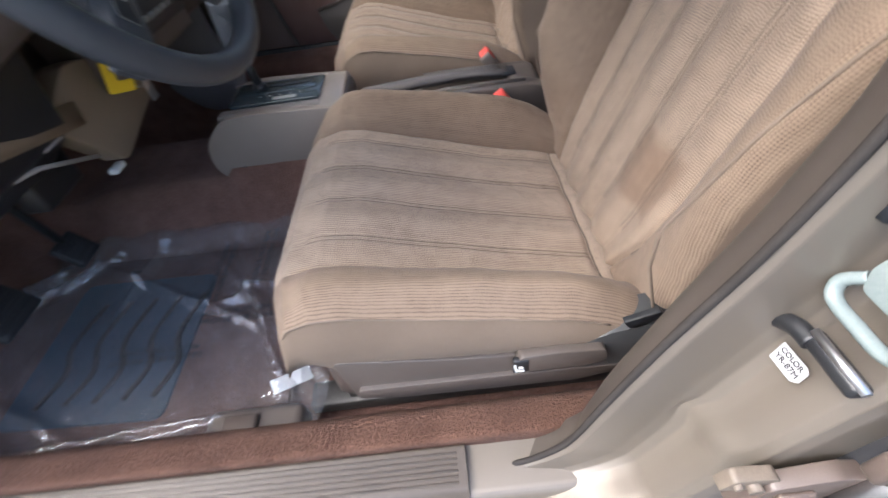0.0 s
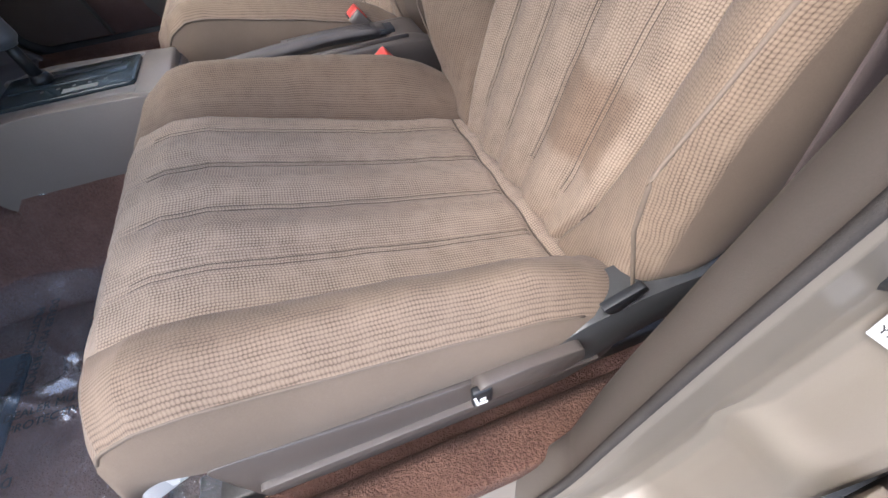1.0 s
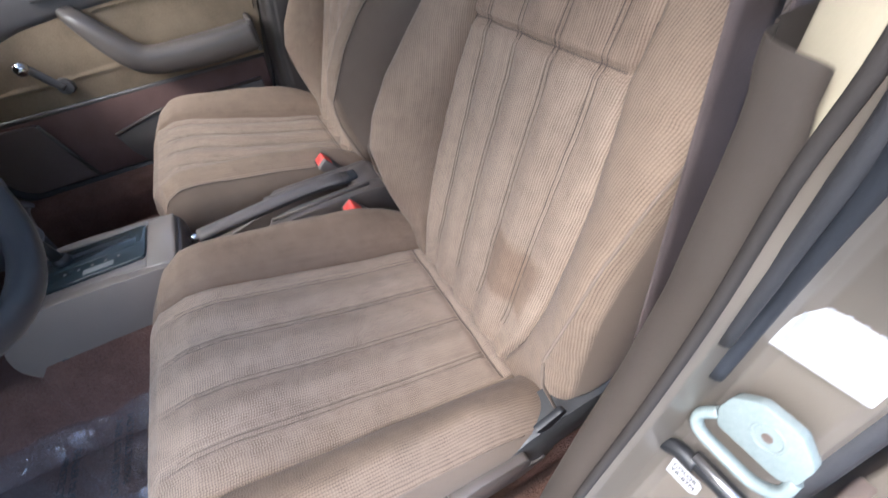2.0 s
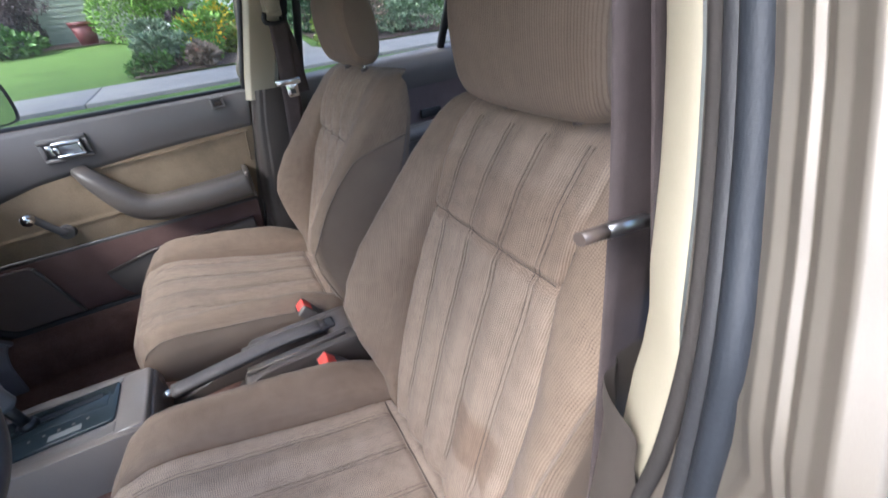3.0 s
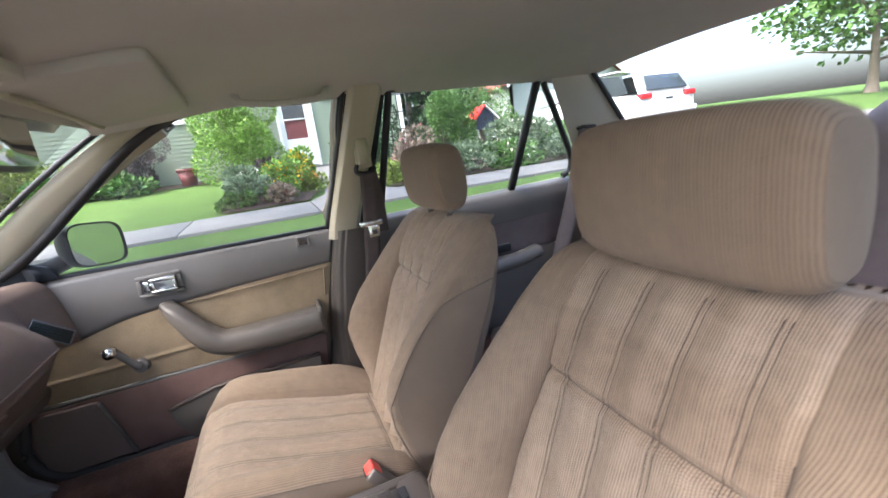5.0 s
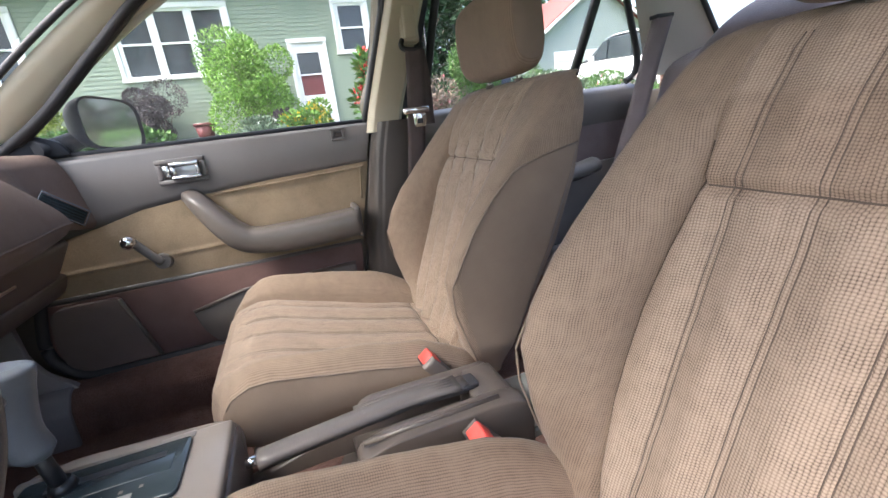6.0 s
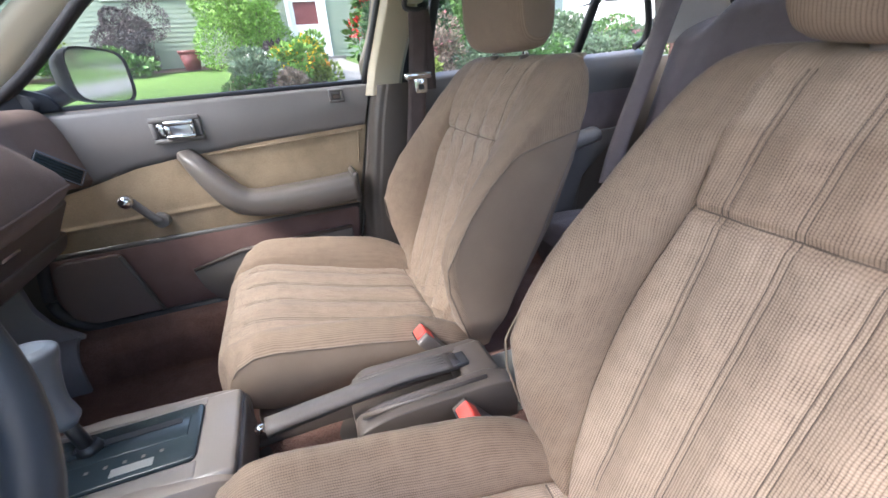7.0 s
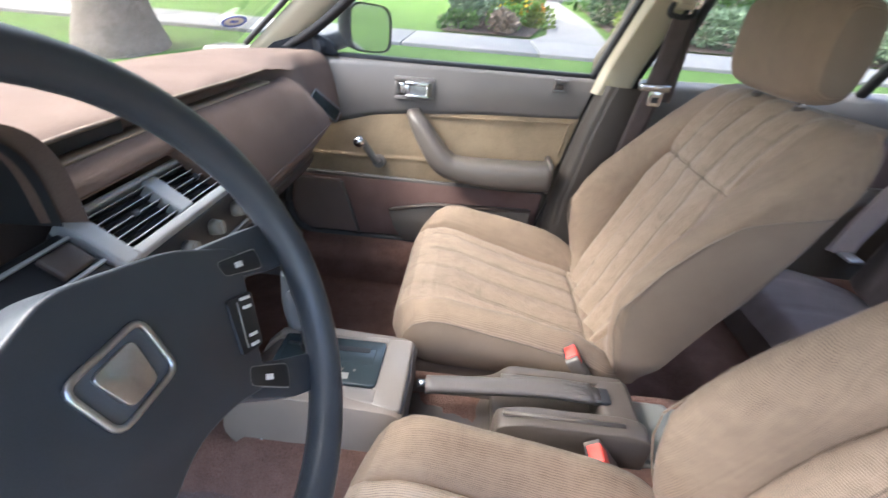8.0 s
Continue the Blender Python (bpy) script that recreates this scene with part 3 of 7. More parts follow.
def side_seam(sign, worn):
    """The raised seam where the ribbed cloth meets the smooth side of the backrest."""
    path = []
    for z in np.linspace(0.40, 0.786, 60):
        row = [p for p in back_section(float(z), worn) if p[1] * sign > SEAT_W * 0.7 and (p[2] > 1 or p[2] in (-1.0, 1.0))]
        row.sort(key=lambda p: p[0])
        x = curve_at(SIDE_SEAM, z)
        path.append((x, sign * (float(np.interp(x, [p[0] for p in row], [abs(p[1]) for p in row])) + 0.0004), float(z)))
    return tube(path, 0.0017, 6)


def cushion_stitching():
    runs = [tube([(0.07, k / 20 * 0.62 * SEAT_W, cushion_top(k / 20 * 0.62, 0.07) + 0.0004) for k in range(-20, 21)], 0.0013, 5)]
    for s in (-1, 1):
        runs.append(tube([(x, s * CREASE * SEAT_W, cushion_top(s * CREASE, x) + 0.0003) for x in np.linspace(0.10, -0.31, 50)], 0.0013, 5))
    for q in CUSH_LINES:
        for e in (-0.014, 0.014):
            runs.append(tube([(x, (q + e) * SEAT_W, cushion_top(q + e, x) + 0.0002) for x in np.linspace(0.065, -0.30, 80)], 0.0006, 5))
    return joined(*runs)


SEAT_MESHES = {}


def front_seat(name, label, y, worn):
    seat = thing(name, label, "car seat", "front seats", (0, y, 0))
    back = backrest_meshes(worn)
    if not SEAT_MESHES:
        edge = []
        for x in np.linspace(0.04, -0.335, 41):
            edge.append((x + 0.028 * smooth(-0.24, -0.358, x), SEAT_W * (1 - 0.03 * smooth(-0.26, -0.358, x) - 0.12 * smooth(0.07, 0.14, x)) + 0.0005, cushion_top(1.0, x) - 0.011))
        SEAT_MESHES.update(
            cushion=mesh_of("cushion", cushion_piece(0), cloth),
            bolster=[mesh_of("cushion_bolster", cushion_piece(s), cloth_bolster) for s in (-1, 1)],
            side_band=[mesh_of("side_band", cushion_side(s), cloth_side) for s in (-1, 1)],
            under=mesh_of("under_tray", box((-0.30, -0.225, 0.30), (0.14, 0.225, 0.385), 0.02), plastic_dark),
            headrest=mesh_of("headrest", headrest_mesh(False), cloth_head),
            headrest_end=[mesh_of("headrest_side", half_of(headrest_mesh(True), s), cloth_back) for s in (-1, 1)],
            cushion_seams=mesh_of("stitching", cushion_stitching(), crack),
            post=[mesh_of("post", rod((0.318, s * 0.063, 0.86), (0.306, s * 0.063, 0.94), 0.0055), chrome) for s in (-1, 1)],
            guide=[mesh_of("post_guide", rod((0.3135, s * 0.063, 0.888), (0.311, s * 0.063, 0.908), 0.011, r2=0.009), plastic_dark) for s in (-1, 1)],
            piping=[mesh_of("piping", tube([(a, s * (b - 0.0005), c) for a, b, c in edge], 0.0014, 6), piping) for s in (-1, 1)],
            rail=[mesh_of("rail", joined(box((-0.36, s * 0.19 - 0.02, 0.235), (0.22, s * 0.19 + 0.02, 0.262), 0.004), box((-0.30, s * 0.19 - 0.012, 0.255), (0.12, s * 0.19 + 0.012, 0.31), 0.003)), rail_steel) for s in (-1, 1)],
        )

    SEAT_MESHES.update(
        back_seams=mesh_of("stitching", back_stitching(worn), crack),
        back_bolster=[mesh_of("back_bolster", back[k], cloth_bolster) for k in ("bolster_left", "bolster_right")],
        backrest=mesh_of("backrest", back["front"], cloth_cord),
        side_panel=[mesh_of("side_panel", back[k], cloth_back) for k in ("left", "right")],
        back_panel=mesh_of("back_panel", back["rear"], cloth_back),
    )

    def put(n, me, parent=seat, text=""):
        ob = new(n, me)
        ob.parent = parent
        return tagged(ob, text)

    s = SEAT_MESHES
    cush = put("cushion", s["cushion"])
    back = put("backrest", s["backrest"])
    if worn:
        for ob, worn_cloth in ((cush, cloth_worn), (back, cloth_cord_worn)):
            ob.data = ob.data.copy()
            ob.data.materials[0] = worn_cloth
    for key, parent in (("bolster", cush), ("back_bolster", back)):
        for me in s[key]:
            if worn:
                me = me.copy()
                me.materials[0] = cloth_bolster_worn
            put("side_bolster", me, parent, "browner corded cloth bolster, darkened for its shade")
    for me in s["side_band"]:
        put("side_band", me, cush, "smooth beige cloth band")
    for me in s["piping"]:
        put("piping", me, cush)
    put("under_tray", s["under"], text="dark plastic seat pan")
    for me in s["side_panel"]:
        put("side_panel", me, back, "smooth brown cloth side")
    for sign in (-1, 1):
        put("piping", mesh_of("piping", side_seam(sign, worn), piping), back)
    put("back_panel", s["back_panel"], back, "smooth brown cloth rear")
    head = put("headrest", s["headrest"])
    head.location.z = 0.0 if worn else 0.011
    for me in s["headrest_end"]:
        put("headrest_side", me, head, "smooth brown cloth end")
    put("stitching", s["back_seams"], back, "dark sunken seams")
    put("stitching", s["cushion_seams"], cush, "dark sunken seams")
    for me in s["post"]:
        put("post", me, head, "chrome headrest post")
    for me in s["guide"]:
        put("post_guide", me, back, "dark plastic post guide")
    for me in s["rail"]:
        put("rail", me, seat, "steel seat rail")
    return seat


driver_seat = front_seat("driver_seat", "beige ribbed cloth bucket seat with worn brown stains", -0.337, True)
passenger_seat = front_seat("passenger_seat", "beige ribbed cloth bucket seat beside the console", 0.345, False)

cover_brown = material("dark brown base plastic", (0.072, 0.059, 0.050), (0.094, 0.078, 0.067), 0.38, scale=6, fine=800, bump=0.14, depth=0.0005)
# The plastic cover of the driver seat's base, with the recline lever.
side_cover = part("side_cover", joined(
    prism(rounded([(-0.272, 0.432), (-0.262, 0.338), (-0.20, 0.328), (0.02, 0.322), (0.075, 0.338), (0.09, 0.36), (0.06, 0.398), (0.03, 0.405), (-0.06, 0.402), (-0.15, 0.412)], 0.012), "y", -0.243, -0.21, 0.005),
    prism(rounded([(-0.255, 0.372), (-0.255, 0.352), (0.03, 0.342), (0.07, 0.36), (0.02, 0.366)], 0.006), "y", -0.249, -0.235, 0.003),
), cover_brown, driver_seat, "brown plastic base cover")
lever = part("recline_lever", prism(rounded([(-0.062, 0.418), (-0.066, 0.385), (0.015, 0.383), (0.04, 0.392), (0.036, 0.416), (-0.02, 0.421)], 0.008), "y", -0.256, -0.24, 0.004), cover_brown, side_cover)
part("lever_tip", box((-0.0685, -0.2574, 0.387), (-0.0505, -0.250, 0.414), 0.002), black, lever, "black lever end with a seat mark")
part("seat_mark", joined(prism([(-0.0685, 0.408), (-0.066, 0.408), (-0.0635, 0.396), (-0.056, 0.395), (-0.056, 0.392), (-0.066, 0.393)], "y", -0.2588, -0.2575), box((-0.0625, -0.2588, 0.400), (-0.0575, -0.2575, 0.402))), white, lever, "white printed seat mark")
part("lever_slot", rod((0.034, -0.2445, 0.412), (0.034, -0.2425, 0.412), 0.006), rubber, side_cover)
hinge_grey = material("grey brown hinge plastic", (0.040, 0.041, 0.042), (0.054, 0.055, 0.056), 0.42, scale=6, fine=800, bump=0.14, depth=0.0005)
part("hinge_cover", joined(prism(rounded([(0.014, 0.418), (0.040, 0.432), (0.088, 0.442), (0.122, 0.444), (0.20, 0.442), (0.20, 0.39), (0.120, 0.384), (0.052, 0.358), (0.027, 0.405)], 0.005), "y", -0.246, -0.205, 0.004)), hinge_grey, driver_seat, "grey brown plastic hinge cover")
part("hinge_slot", prism(rounded([(0.050, 0.452), (0.058, 0.441), (0.068, 0.439), (0.092, 0.458), (0.086, 0.466)], 0.003), "y", -0.2475, -0.240, 0.0006), black, driver_seat, "black hinge slot")

# ---- floor, sills and firewall ----
def floor_height(x, y):
    z = 0.222
    z += 0.215 * smooth(0.17, 0.085, abs(y - 0.0)) * smooth(-1.25, -0.9, -abs(x + 0.1) - 0.2) * (0.72 if x < -0.55 else 0.8)
    z += 0.34 * smooth(-0.86, -1.22, x)
    z += 0.05 * smooth(0.30, 0.42, x)
    z += 0.105 * smooth(0.57, 0.625, abs(y)) * smooth(-1.0, -0.8, x)
    return z + 0.004 * noise.noise(Vector((x * 7, y * 7, 0))) + 0.002 * noise.noise(Vector((x * 30, y * 30, 3)))


floor = tagged(part("floor", grid(lambda u, v: Vector((-1.25 + 2.35 * u, -0.64 + 1.28 * v, floor_height(-1.25 + 2.35 * u, -0.64 + 1.28 * v))), 140, 100), carpet), "maroon brown moulded carpet over the car floor", kind="structure")
part("underfloor", box((-1.3, -0.66, 0.15), (1.15, 0.66, 0.20)), rubber, floor)
for sign in (-1, 1):
    tagged(part("wall_kick_panel", box((-1.25, min(sign * 0.655, sign * 0.675), 0.2), (-0.98 if sign < 0 else -0.83, max(sign * 0.655, sign * 0.675), 0.76), 0.004), plastic_dark), "dark kick panel ahead of the door", kind="structure")
# Darker copy of the floor carpet: the driver sill's shade is in its colour.
sill_carpet = material("shaded brown sill carpet", (0.078, 0.039, 0.027), (0.165, 0.090, 0.063), 1.0, scale=16, fine=260, bump=1.0, depth=0.006, spec=0.1, sheen=0.05)
scuff_brown = material("brown scuff plate plastic", (0.074, 0.060, 0.048), (0.098, 0.081, 0.066), 0.45, scale=9, fine=700, bump=0.14, depth=0.0005)
tagged(part("trim_sill_carpet", prism(rounded([(-0.572, 0.20), (-0.582, 0.298), (-0.600, 0.330), (-0.640, 0.343), (-0.646, 0.338), (-0.646, 0.20)], 0.012), "x", -1.2, 0.22, 0.004), sill_carpet), "maroon carpet over the driver side sill", kind="structure")
tagged(part("trim_sill_carpet", prism(rounded([(0.575, 0.20), (0.585, 0.305), (0.612, 0.338), (0.668, 0.347), (0.668, 0.20)], 0.012), "x", -1.2, 0.9, 0.004), carpet), "maroon carpet over the passenger sill", kind="structure")
tagged(part("trim_kick", joined(prism(rounded([(0.566, 0.20), (0.576, 0.309), (0.606, 0.344), (0.652, 0.352), (0.652, 0.20)], 0.012), "x", -1.2, -0.735, 0.006), prism(rounded([(-1.2, 0.30), (-1.2, 0.62), (-0.80, 0.62), (-0.795, 0.44), (-0.775, 0.39), (-0.73, 0.348), (-0.70, 0.30)], 0.012), "y", 0.630, 0.648, 0.004)), material("grey kick panel plastic", (0.165, 0.155, 0.158), (0.205, 0.193, 0.197), 0.45, scale=6, fine=800, bump=0.12, depth=0.0005)), "grey plastic kick panel ahead of the passenger sill", kind="structure")
tagged(part("wall_firewall", prism(rounded([(-0.64, 0.2), (0.64, 0.2), (0.64, 0.72), (-0.64, 0.72)], 0.03), "x", -1.30, -1.22), carpet_lo), "dark carpet wall under the dashboard", kind="structure")


# ---- body shell: sills, pillars, roof ----
def glass_y(z):
    """Half width of the cabin at the side glass."""
    return 0.705 - 0.36 * (z - 0.87)


def rear_edge(z):
    """Where the front door opening ends, by height."""
    return curve_at([(0.30, -0.16), (0.315, -0.10), (0.345, -0.045), (0.38, -0.015), (0.43, 0.0), (0.546, 0.006), (0.76, 0.051), (0.87, 0.08), (1.233, 0.179)], z)


for sign in (-1, 1):
    sill = tagged(part("trim_sill", prism(rounded([(sign * 0.600, 0.215), (sign * 0.605, 0.318), (sign * 0.618, 0.326), (sign * 0.70, 0.318), (sign * 0.712, 0.29), (sign * 0.712, 0.20)], 0.008), "x", -1.15, 1.05, 0.004), paint), "champagne painted door sill", kind="structure")
    plate = part("scuff_plate", prism(rounded([(sign * 0.644, 0.322), (sign * 0.648, 0.336), (sign * 0.694, 0.329), (sign * 0.704, 0.312)], 0.004), "x", -0.95, -0.135, 0.002), scuff_brown, sill, "ribbed brown plastic scuff plate")
    for k in range(6):
        y = 0.656 + 0.006 * k
        part("rib", box((-0.93, sign * y - 0.0015, 0.322), (-0.145, sign * y + 0.0012, 0.3365 - 0.0008 * k), 0.0008, 1), scuff_brown, plate)

# Middle pillars: cream upper trim, brown lower trim, seals and the painted jamb outside.
def shut_edge(z):
    """Where the painted jamb begins behind the seal, by height."""
    return curve_at([(0.29, -0.20), (0.30, -0.14), (0.315, -0.085), (0.335, -0.05), (0.36, -0.025), (0.42, -0.008), (0.48, 0.006), (0.567, 0.031), (0.645, 0.058), (0.72, 0.078), (0.80, 0.085), (0.87, 0.088), (0.915, 0.0965), (0.96, 0.1155), (1.0, 0.1285), (1.05, 0.140), (1.10, 0.1465), (1.16, 0.152), (1.24, 0.170)], z)


def shut_y(z):
    return min(0.672, glass_y(z) - 0.023)


JAMB = [(0.000, 0.000), (0.006, 0.004), (0.022, 0.006), (0.046, 0.009), (0.058, 0.013), (0.064, 0.020), (0.066, 0.030), (0.067, 0.046), (0.069, 0.058), (0.074, 0.0645), (0.085, 0.067), (0.115, 0.068), (0.15, 0.069)]
JAMB_TOP = [(0.000, 0.000), (-0.004, 0.011), (-0.007, 0.018), (-0.0125, 0.028), (-0.016, 0.032), (-0.0165, 0.036), (-0.020, 0.040), (-0.0195, 0.043), (-0.023, 0.046), (-0.024, 0.050), (-0.0275, 0.055), (-0.026, 0.064), (0.0, 0.07)]


def jamb_at(z, k, sign):
    i = min(int(k), len(JAMB) - 2)
    s = k - i
    w = smooth(0.70, 0.92, z)
    low = [JAMB[i][n] + (JAMB[i + 1][n] - JAMB[i][n]) * s for n in (0, 1)]
    top = [JAMB_TOP[i][n] + (JAMB_TOP[i + 1][n] - JAMB_TOP[i][n]) * s for n in (0, 1)]
    dx, dy = [low[n] + (top[n] - low[n]) * w for n in (0, 1)]
    return Vector((shut_edge(z) + dx, sign * (shut_y(z) + dy), z))


for sign in (-1, 1):
    def upper(u, v, sign=sign):
        z = 0.835 + 0.41 * u
        front_ = shut_edge(z) - 0.002 if sign < 0 else rear_edge(z) - 0.006
        x = front_ + 0.095 * v
        wrap = 0.024 * smooth(0.16, 0.0, v) + 0.02 * smooth(0.85, 1.0, v)
        if sign < 0:
            s = min(1.0, v / 0.4)
            return Vector((front_ + 0.022 * s + 0.085 * max(0.0, v - 0.4) / 0.6, -(shut_y(z) - 0.030 * s**0.8 - 0.002 * smooth(0.4, 0.6, v) + 0.02 * smooth(0.85, 1.0, v)), z))
        return Vector((x, sign * (shut_y(z) - 0.024 - 0.004 * math.sin(math.pi * v) + wrap), z))

    tagged(part("pillar_trim_upper", grid(upper, 24, 40), cream), "cream plastic trim of the middle pillar", kind="structure")

    def lower(u, v, sign=sign):
        z = 0.295 + 0.565 * u
        front_ = shut_edge(z) - 0.010 * smooth(0.33, 0.45, z) if sign < 0 else rear_edge(z) + 0.002
        x = front_ + (0.150 - 0.03 * smooth(0.5, 0.86, z)) * v
        wrap = 0.030 * smooth(0.22, 0.0, v) + 0.03 * smooth(0.9, 1.0, v)
        step = 0.004 * smooth(0.30, 0.33, v) * smooth(0.42, 0.5, z)
        return Vector((x + 0.006 * smooth(0.14, 0.0, v), sign * (shut_y(z) - 0.032 - 0.008 * math.sin(math.pi * v) ** 0.7 + wrap - step - 0.004 * smooth(0.83, 0.855, z)), z))

    tagged(part("pillar_trim_lower", grid(lower, 50, 50), pillar_brown), "brown plastic trim at the foot of the middle pillar", kind="structure")
    rim_z = (0.305, 0.318, 0.34, 0.38, 0.46, 0.56, 0.65, 0.74, 0.82, 0.87, 0.92, 0.96, 1.0, 1.05, 1.1, 1.16, 1.235)
    rim = spline([(-1.0, sign * 0.674, 0.303), (-0.6, sign * 0.674, 0.302), (-0.3, sign * 0.674, 0.301)] + [(shut_edge(z) - 0.002, sign * (shut_y(z) - 0.002 + 0.0075 * smooth(0.80, 0.92, z)), z) for z in rim_z], 6)
    tagged(part("trim_seal", sweep(rim, ring(0.0034, 10, 0.0034), (0, sign, 0)), seal_brown), "brown cloth covered door seal round the opening", kind="structure")
    tagged(part("trim_gasket", tube(spline([jamb_at(z, 2.45, sign) + Vector((-0.001, 0, 0)) for z in (0.68, 0.74, 0.80, 0.86, 0.92, 0.96, 1.0, 1.05, 1.1, 1.16, 1.24)], 6), 0.0052, 10, (0, sign, 0)), rubber_grey), "grey rubber gasket along the door jamb", kind="structure")
    tagged(part("trim_gasket", tube(spline([jamb_at(z, 1.45, sign) + Vector((-0.0005, 0, 0)) for z in (0.72, 0.80, 0.86, 0.92, 0.96, 1.0, 1.05, 1.1, 1.16, 1.24)], 6), 0.0045, 10, (0, sign, 0)), rubber), "black rubber strip beside the pillar trim", kind="structure")

    def jamb(u, v, sign=sign):
        p = jamb_at(0.29 + 0.955 * u, v * (len(JAMB) - 1), sign)
        swage = dip(p.z, 0.47 + 0.6 * (p.x - 0.06), 0.012) * smooth(0.25, 0.4, v) * smooth(0.75, 0.6, v) * smooth(0.60, 0.5, p.z)
        return p + Vector((-0.006 * swage, -sign * 0.006 * swage, 0))

    jm = tagged(part("pillar_jamb", grid(jamb, 110, 72), paint), "champagne painted door jamb of the middle pillar", kind="structure")
    if sign < 0:
        driver_jamb = jm
    tagged(part("trim_gasket", tube(spline([jamb_at(z, 11.5, sign) for z in (0.3, 0.4, 0.55, 0.7, 0.85, 1.0, 1.24)], 6), 0.012, 8, (0, sign, 0)), rubber), "black rubber on the rear door edge", kind="structure")

# Solid steel behind the passenger side trim, between the two doors.
tagged(part("pillar_core", sweep([(0.06, 0.745, 0.28), (0.085, 0.745, 0.55), (0.125, 0.74, 0.80), (0.145, 0.725, 0.88), (0.195, 0.665, 1.06), (0.242, 0.61, 1.25)], [(-0.095, -0.02), (-0.095, 0.03), (0.095, 0.03), (0.095, -0.02)], (0, 1, 0), scale=lambda s: 1.0 - 0.45 * smooth(0.45, 0.6, s)), rubber), "black covered steel core of the middle pillar", kind="structure")

# Striker, labels and latch cover on the driver side jamb.
face_m = frame_of((0.0985, -0.70, 0.60), (0.02, -1, 0.0), (0.28, 0, 1))
striker = thing("door_striker", "dark steel striker loop on the painted jamb", "latch")
part("bar", moved(box((-0.004, -0.0055, 0.0), (0.036, 0.0045, 0.013), 0.003), face_m), black, striker)
part("nub", moved(sweep(spline([(0.002, -0.002, 0.009), (-0.010, -0.003, 0.009), (-0.020, -0.009, 0.008), (-0.026, -0.015, 0.004)], 5), ring(0.0062, 10)), face_m), black, striker)
part("striker_pin", moved(rod((-0.002, 0.0055, 0.011), (0.038, 0.0045, 0.010), 0.0028), face_m), steel, striker, "bright steel pin")
label_m = face_m @ pose(0.001, -0.029, 0.0008, 0, 0, 4) @ Matrix.Scale(0.84, 4)
label_paper = material("aged label paper", (0.28, 0.28, 0.285), (0.34, 0.34, 0.345), 0.55, fine=400, bump=0.02)
sticker = thing("paint_label", "small white printed colour label stuck on the jamb", "label")
part("paper", moved(prism(rounded([(-0.014, -0.009), (0.009, -0.009), (0.014, -0.004), (0.014, 0.007), (0.010, 0.010), (-0.014, 0.010)], 0.001), "z", 0, 0.0005), label_m), label_paper, sticker)
letters("COLOR", 0.0062, ink, label_m @ pose(-0.001, 0.005, 0.0007), "print", sticker)
letters("YR-87M", 0.0068, ink, label_m @ pose(-0.0005, -0.002, 0.0007), "print", sticker)
big_m = frame_of((0.139, -0.703, 0.728), (0.10, -1, 0), (0.28, 0, 1))
faint_ink = material("faint grey print", (0.20, 0.21, 0.23), (0.25, 0.26, 0.28), 0.6)
big = thing("tyre_label", "white printed tyre label on the jamb", "label")
part("paper", moved(prism(rounded([(-0.022, -0.032), (0.03, -0.032), (0.03, 0.032), (-0.022, 0.032)], 0.002), "z", 0, 0.0006), big_m), label_paper, big)
for k in range(6):
    for q in range(2):
        part("print_bar", moved(box((-0.016 + 0.007 * k, -0.026 + 0.028 * q, 0.0007), (-0.0135 + 0.007 * k, -0.004 - 0.006 * (k % 3) + 0.026 * q, 0.0011)), big_m), faint_ink, big)
hinge_tan = material("dusty tan paint", (0.115, 0.092, 0.070), (0.165, 0.135, 0.105), 0.55, scale=30, fine=400, bump=0.2)
pale_plastic = material("pale green plastic", (0.15, 0.185, 0.18), (0.20, 0.235, 0.23), 0.25, scale=20, fine=300, bump=0.05)
latch = thing("latch_cover", "pale green translucent plastic latch cover on the jamb", "latch cover")
cover_m = face_m @ pose(0.007, 0.043, 0.002, 0, 0, 0) @ Matrix.Scale(0.86, 4)
part("plate", moved(prism(rounded([(-0.020, 0.010), (-0.018, 0.026), (-0.004, 0.038), (0.022, 0.038), (0.038, 0.024), (0.038, 0.004), (0.030, -0.003), (-0.014, -0.003)], 0.004), "z", 0.0, 0.011, 0.004), cover_m), pale_plastic, latch)
part("rim", moved(tube([(0.011 + 0.010 * math.cos(a), 0.019 + 0.0095 * math.sin(a), 0.0108) for a in np.linspace(0, 2 * math.pi, 24, endpoint=False)], 0.0012, 6, close=True), cover_m), pale_plastic, latch)
part("recess", moved(rod((0.011, 0.019, 0.0100), (0.011, 0.019, 0.0114), 0.0035, 12), cover_m), plastic_dark, latch, "dark screw recess")
part("loop", moved(sweep(spline([(-0.018, 0.004, 0.006), (-0.026, -0.008, 0.009), (-0.020, -0.019, 0.010), (0.002, -0.021, 0.010), (0.024, -0.020, 0.010), (0.036, -0.010, 0.009), (0.036, 0.004, 0.006)], 6), ring(0.0046, 10, 0.006)), cover_m), pale_plastic, latch)
hinge = part("door_hinge", joined(prism(rounded([(0.066, 0.448), (0.150, 0.452), (0.158, 0.50), (0.120, 0.512), (0.078, 0.500)], 0.006), "y", -0.757, -0.744, 0.003), box((0.086, -0.762, 0.470), (0.112, -0.756, 0.492), 0.003)), plastic_dark, driver_jamb, "greasy dark rear door hinge")
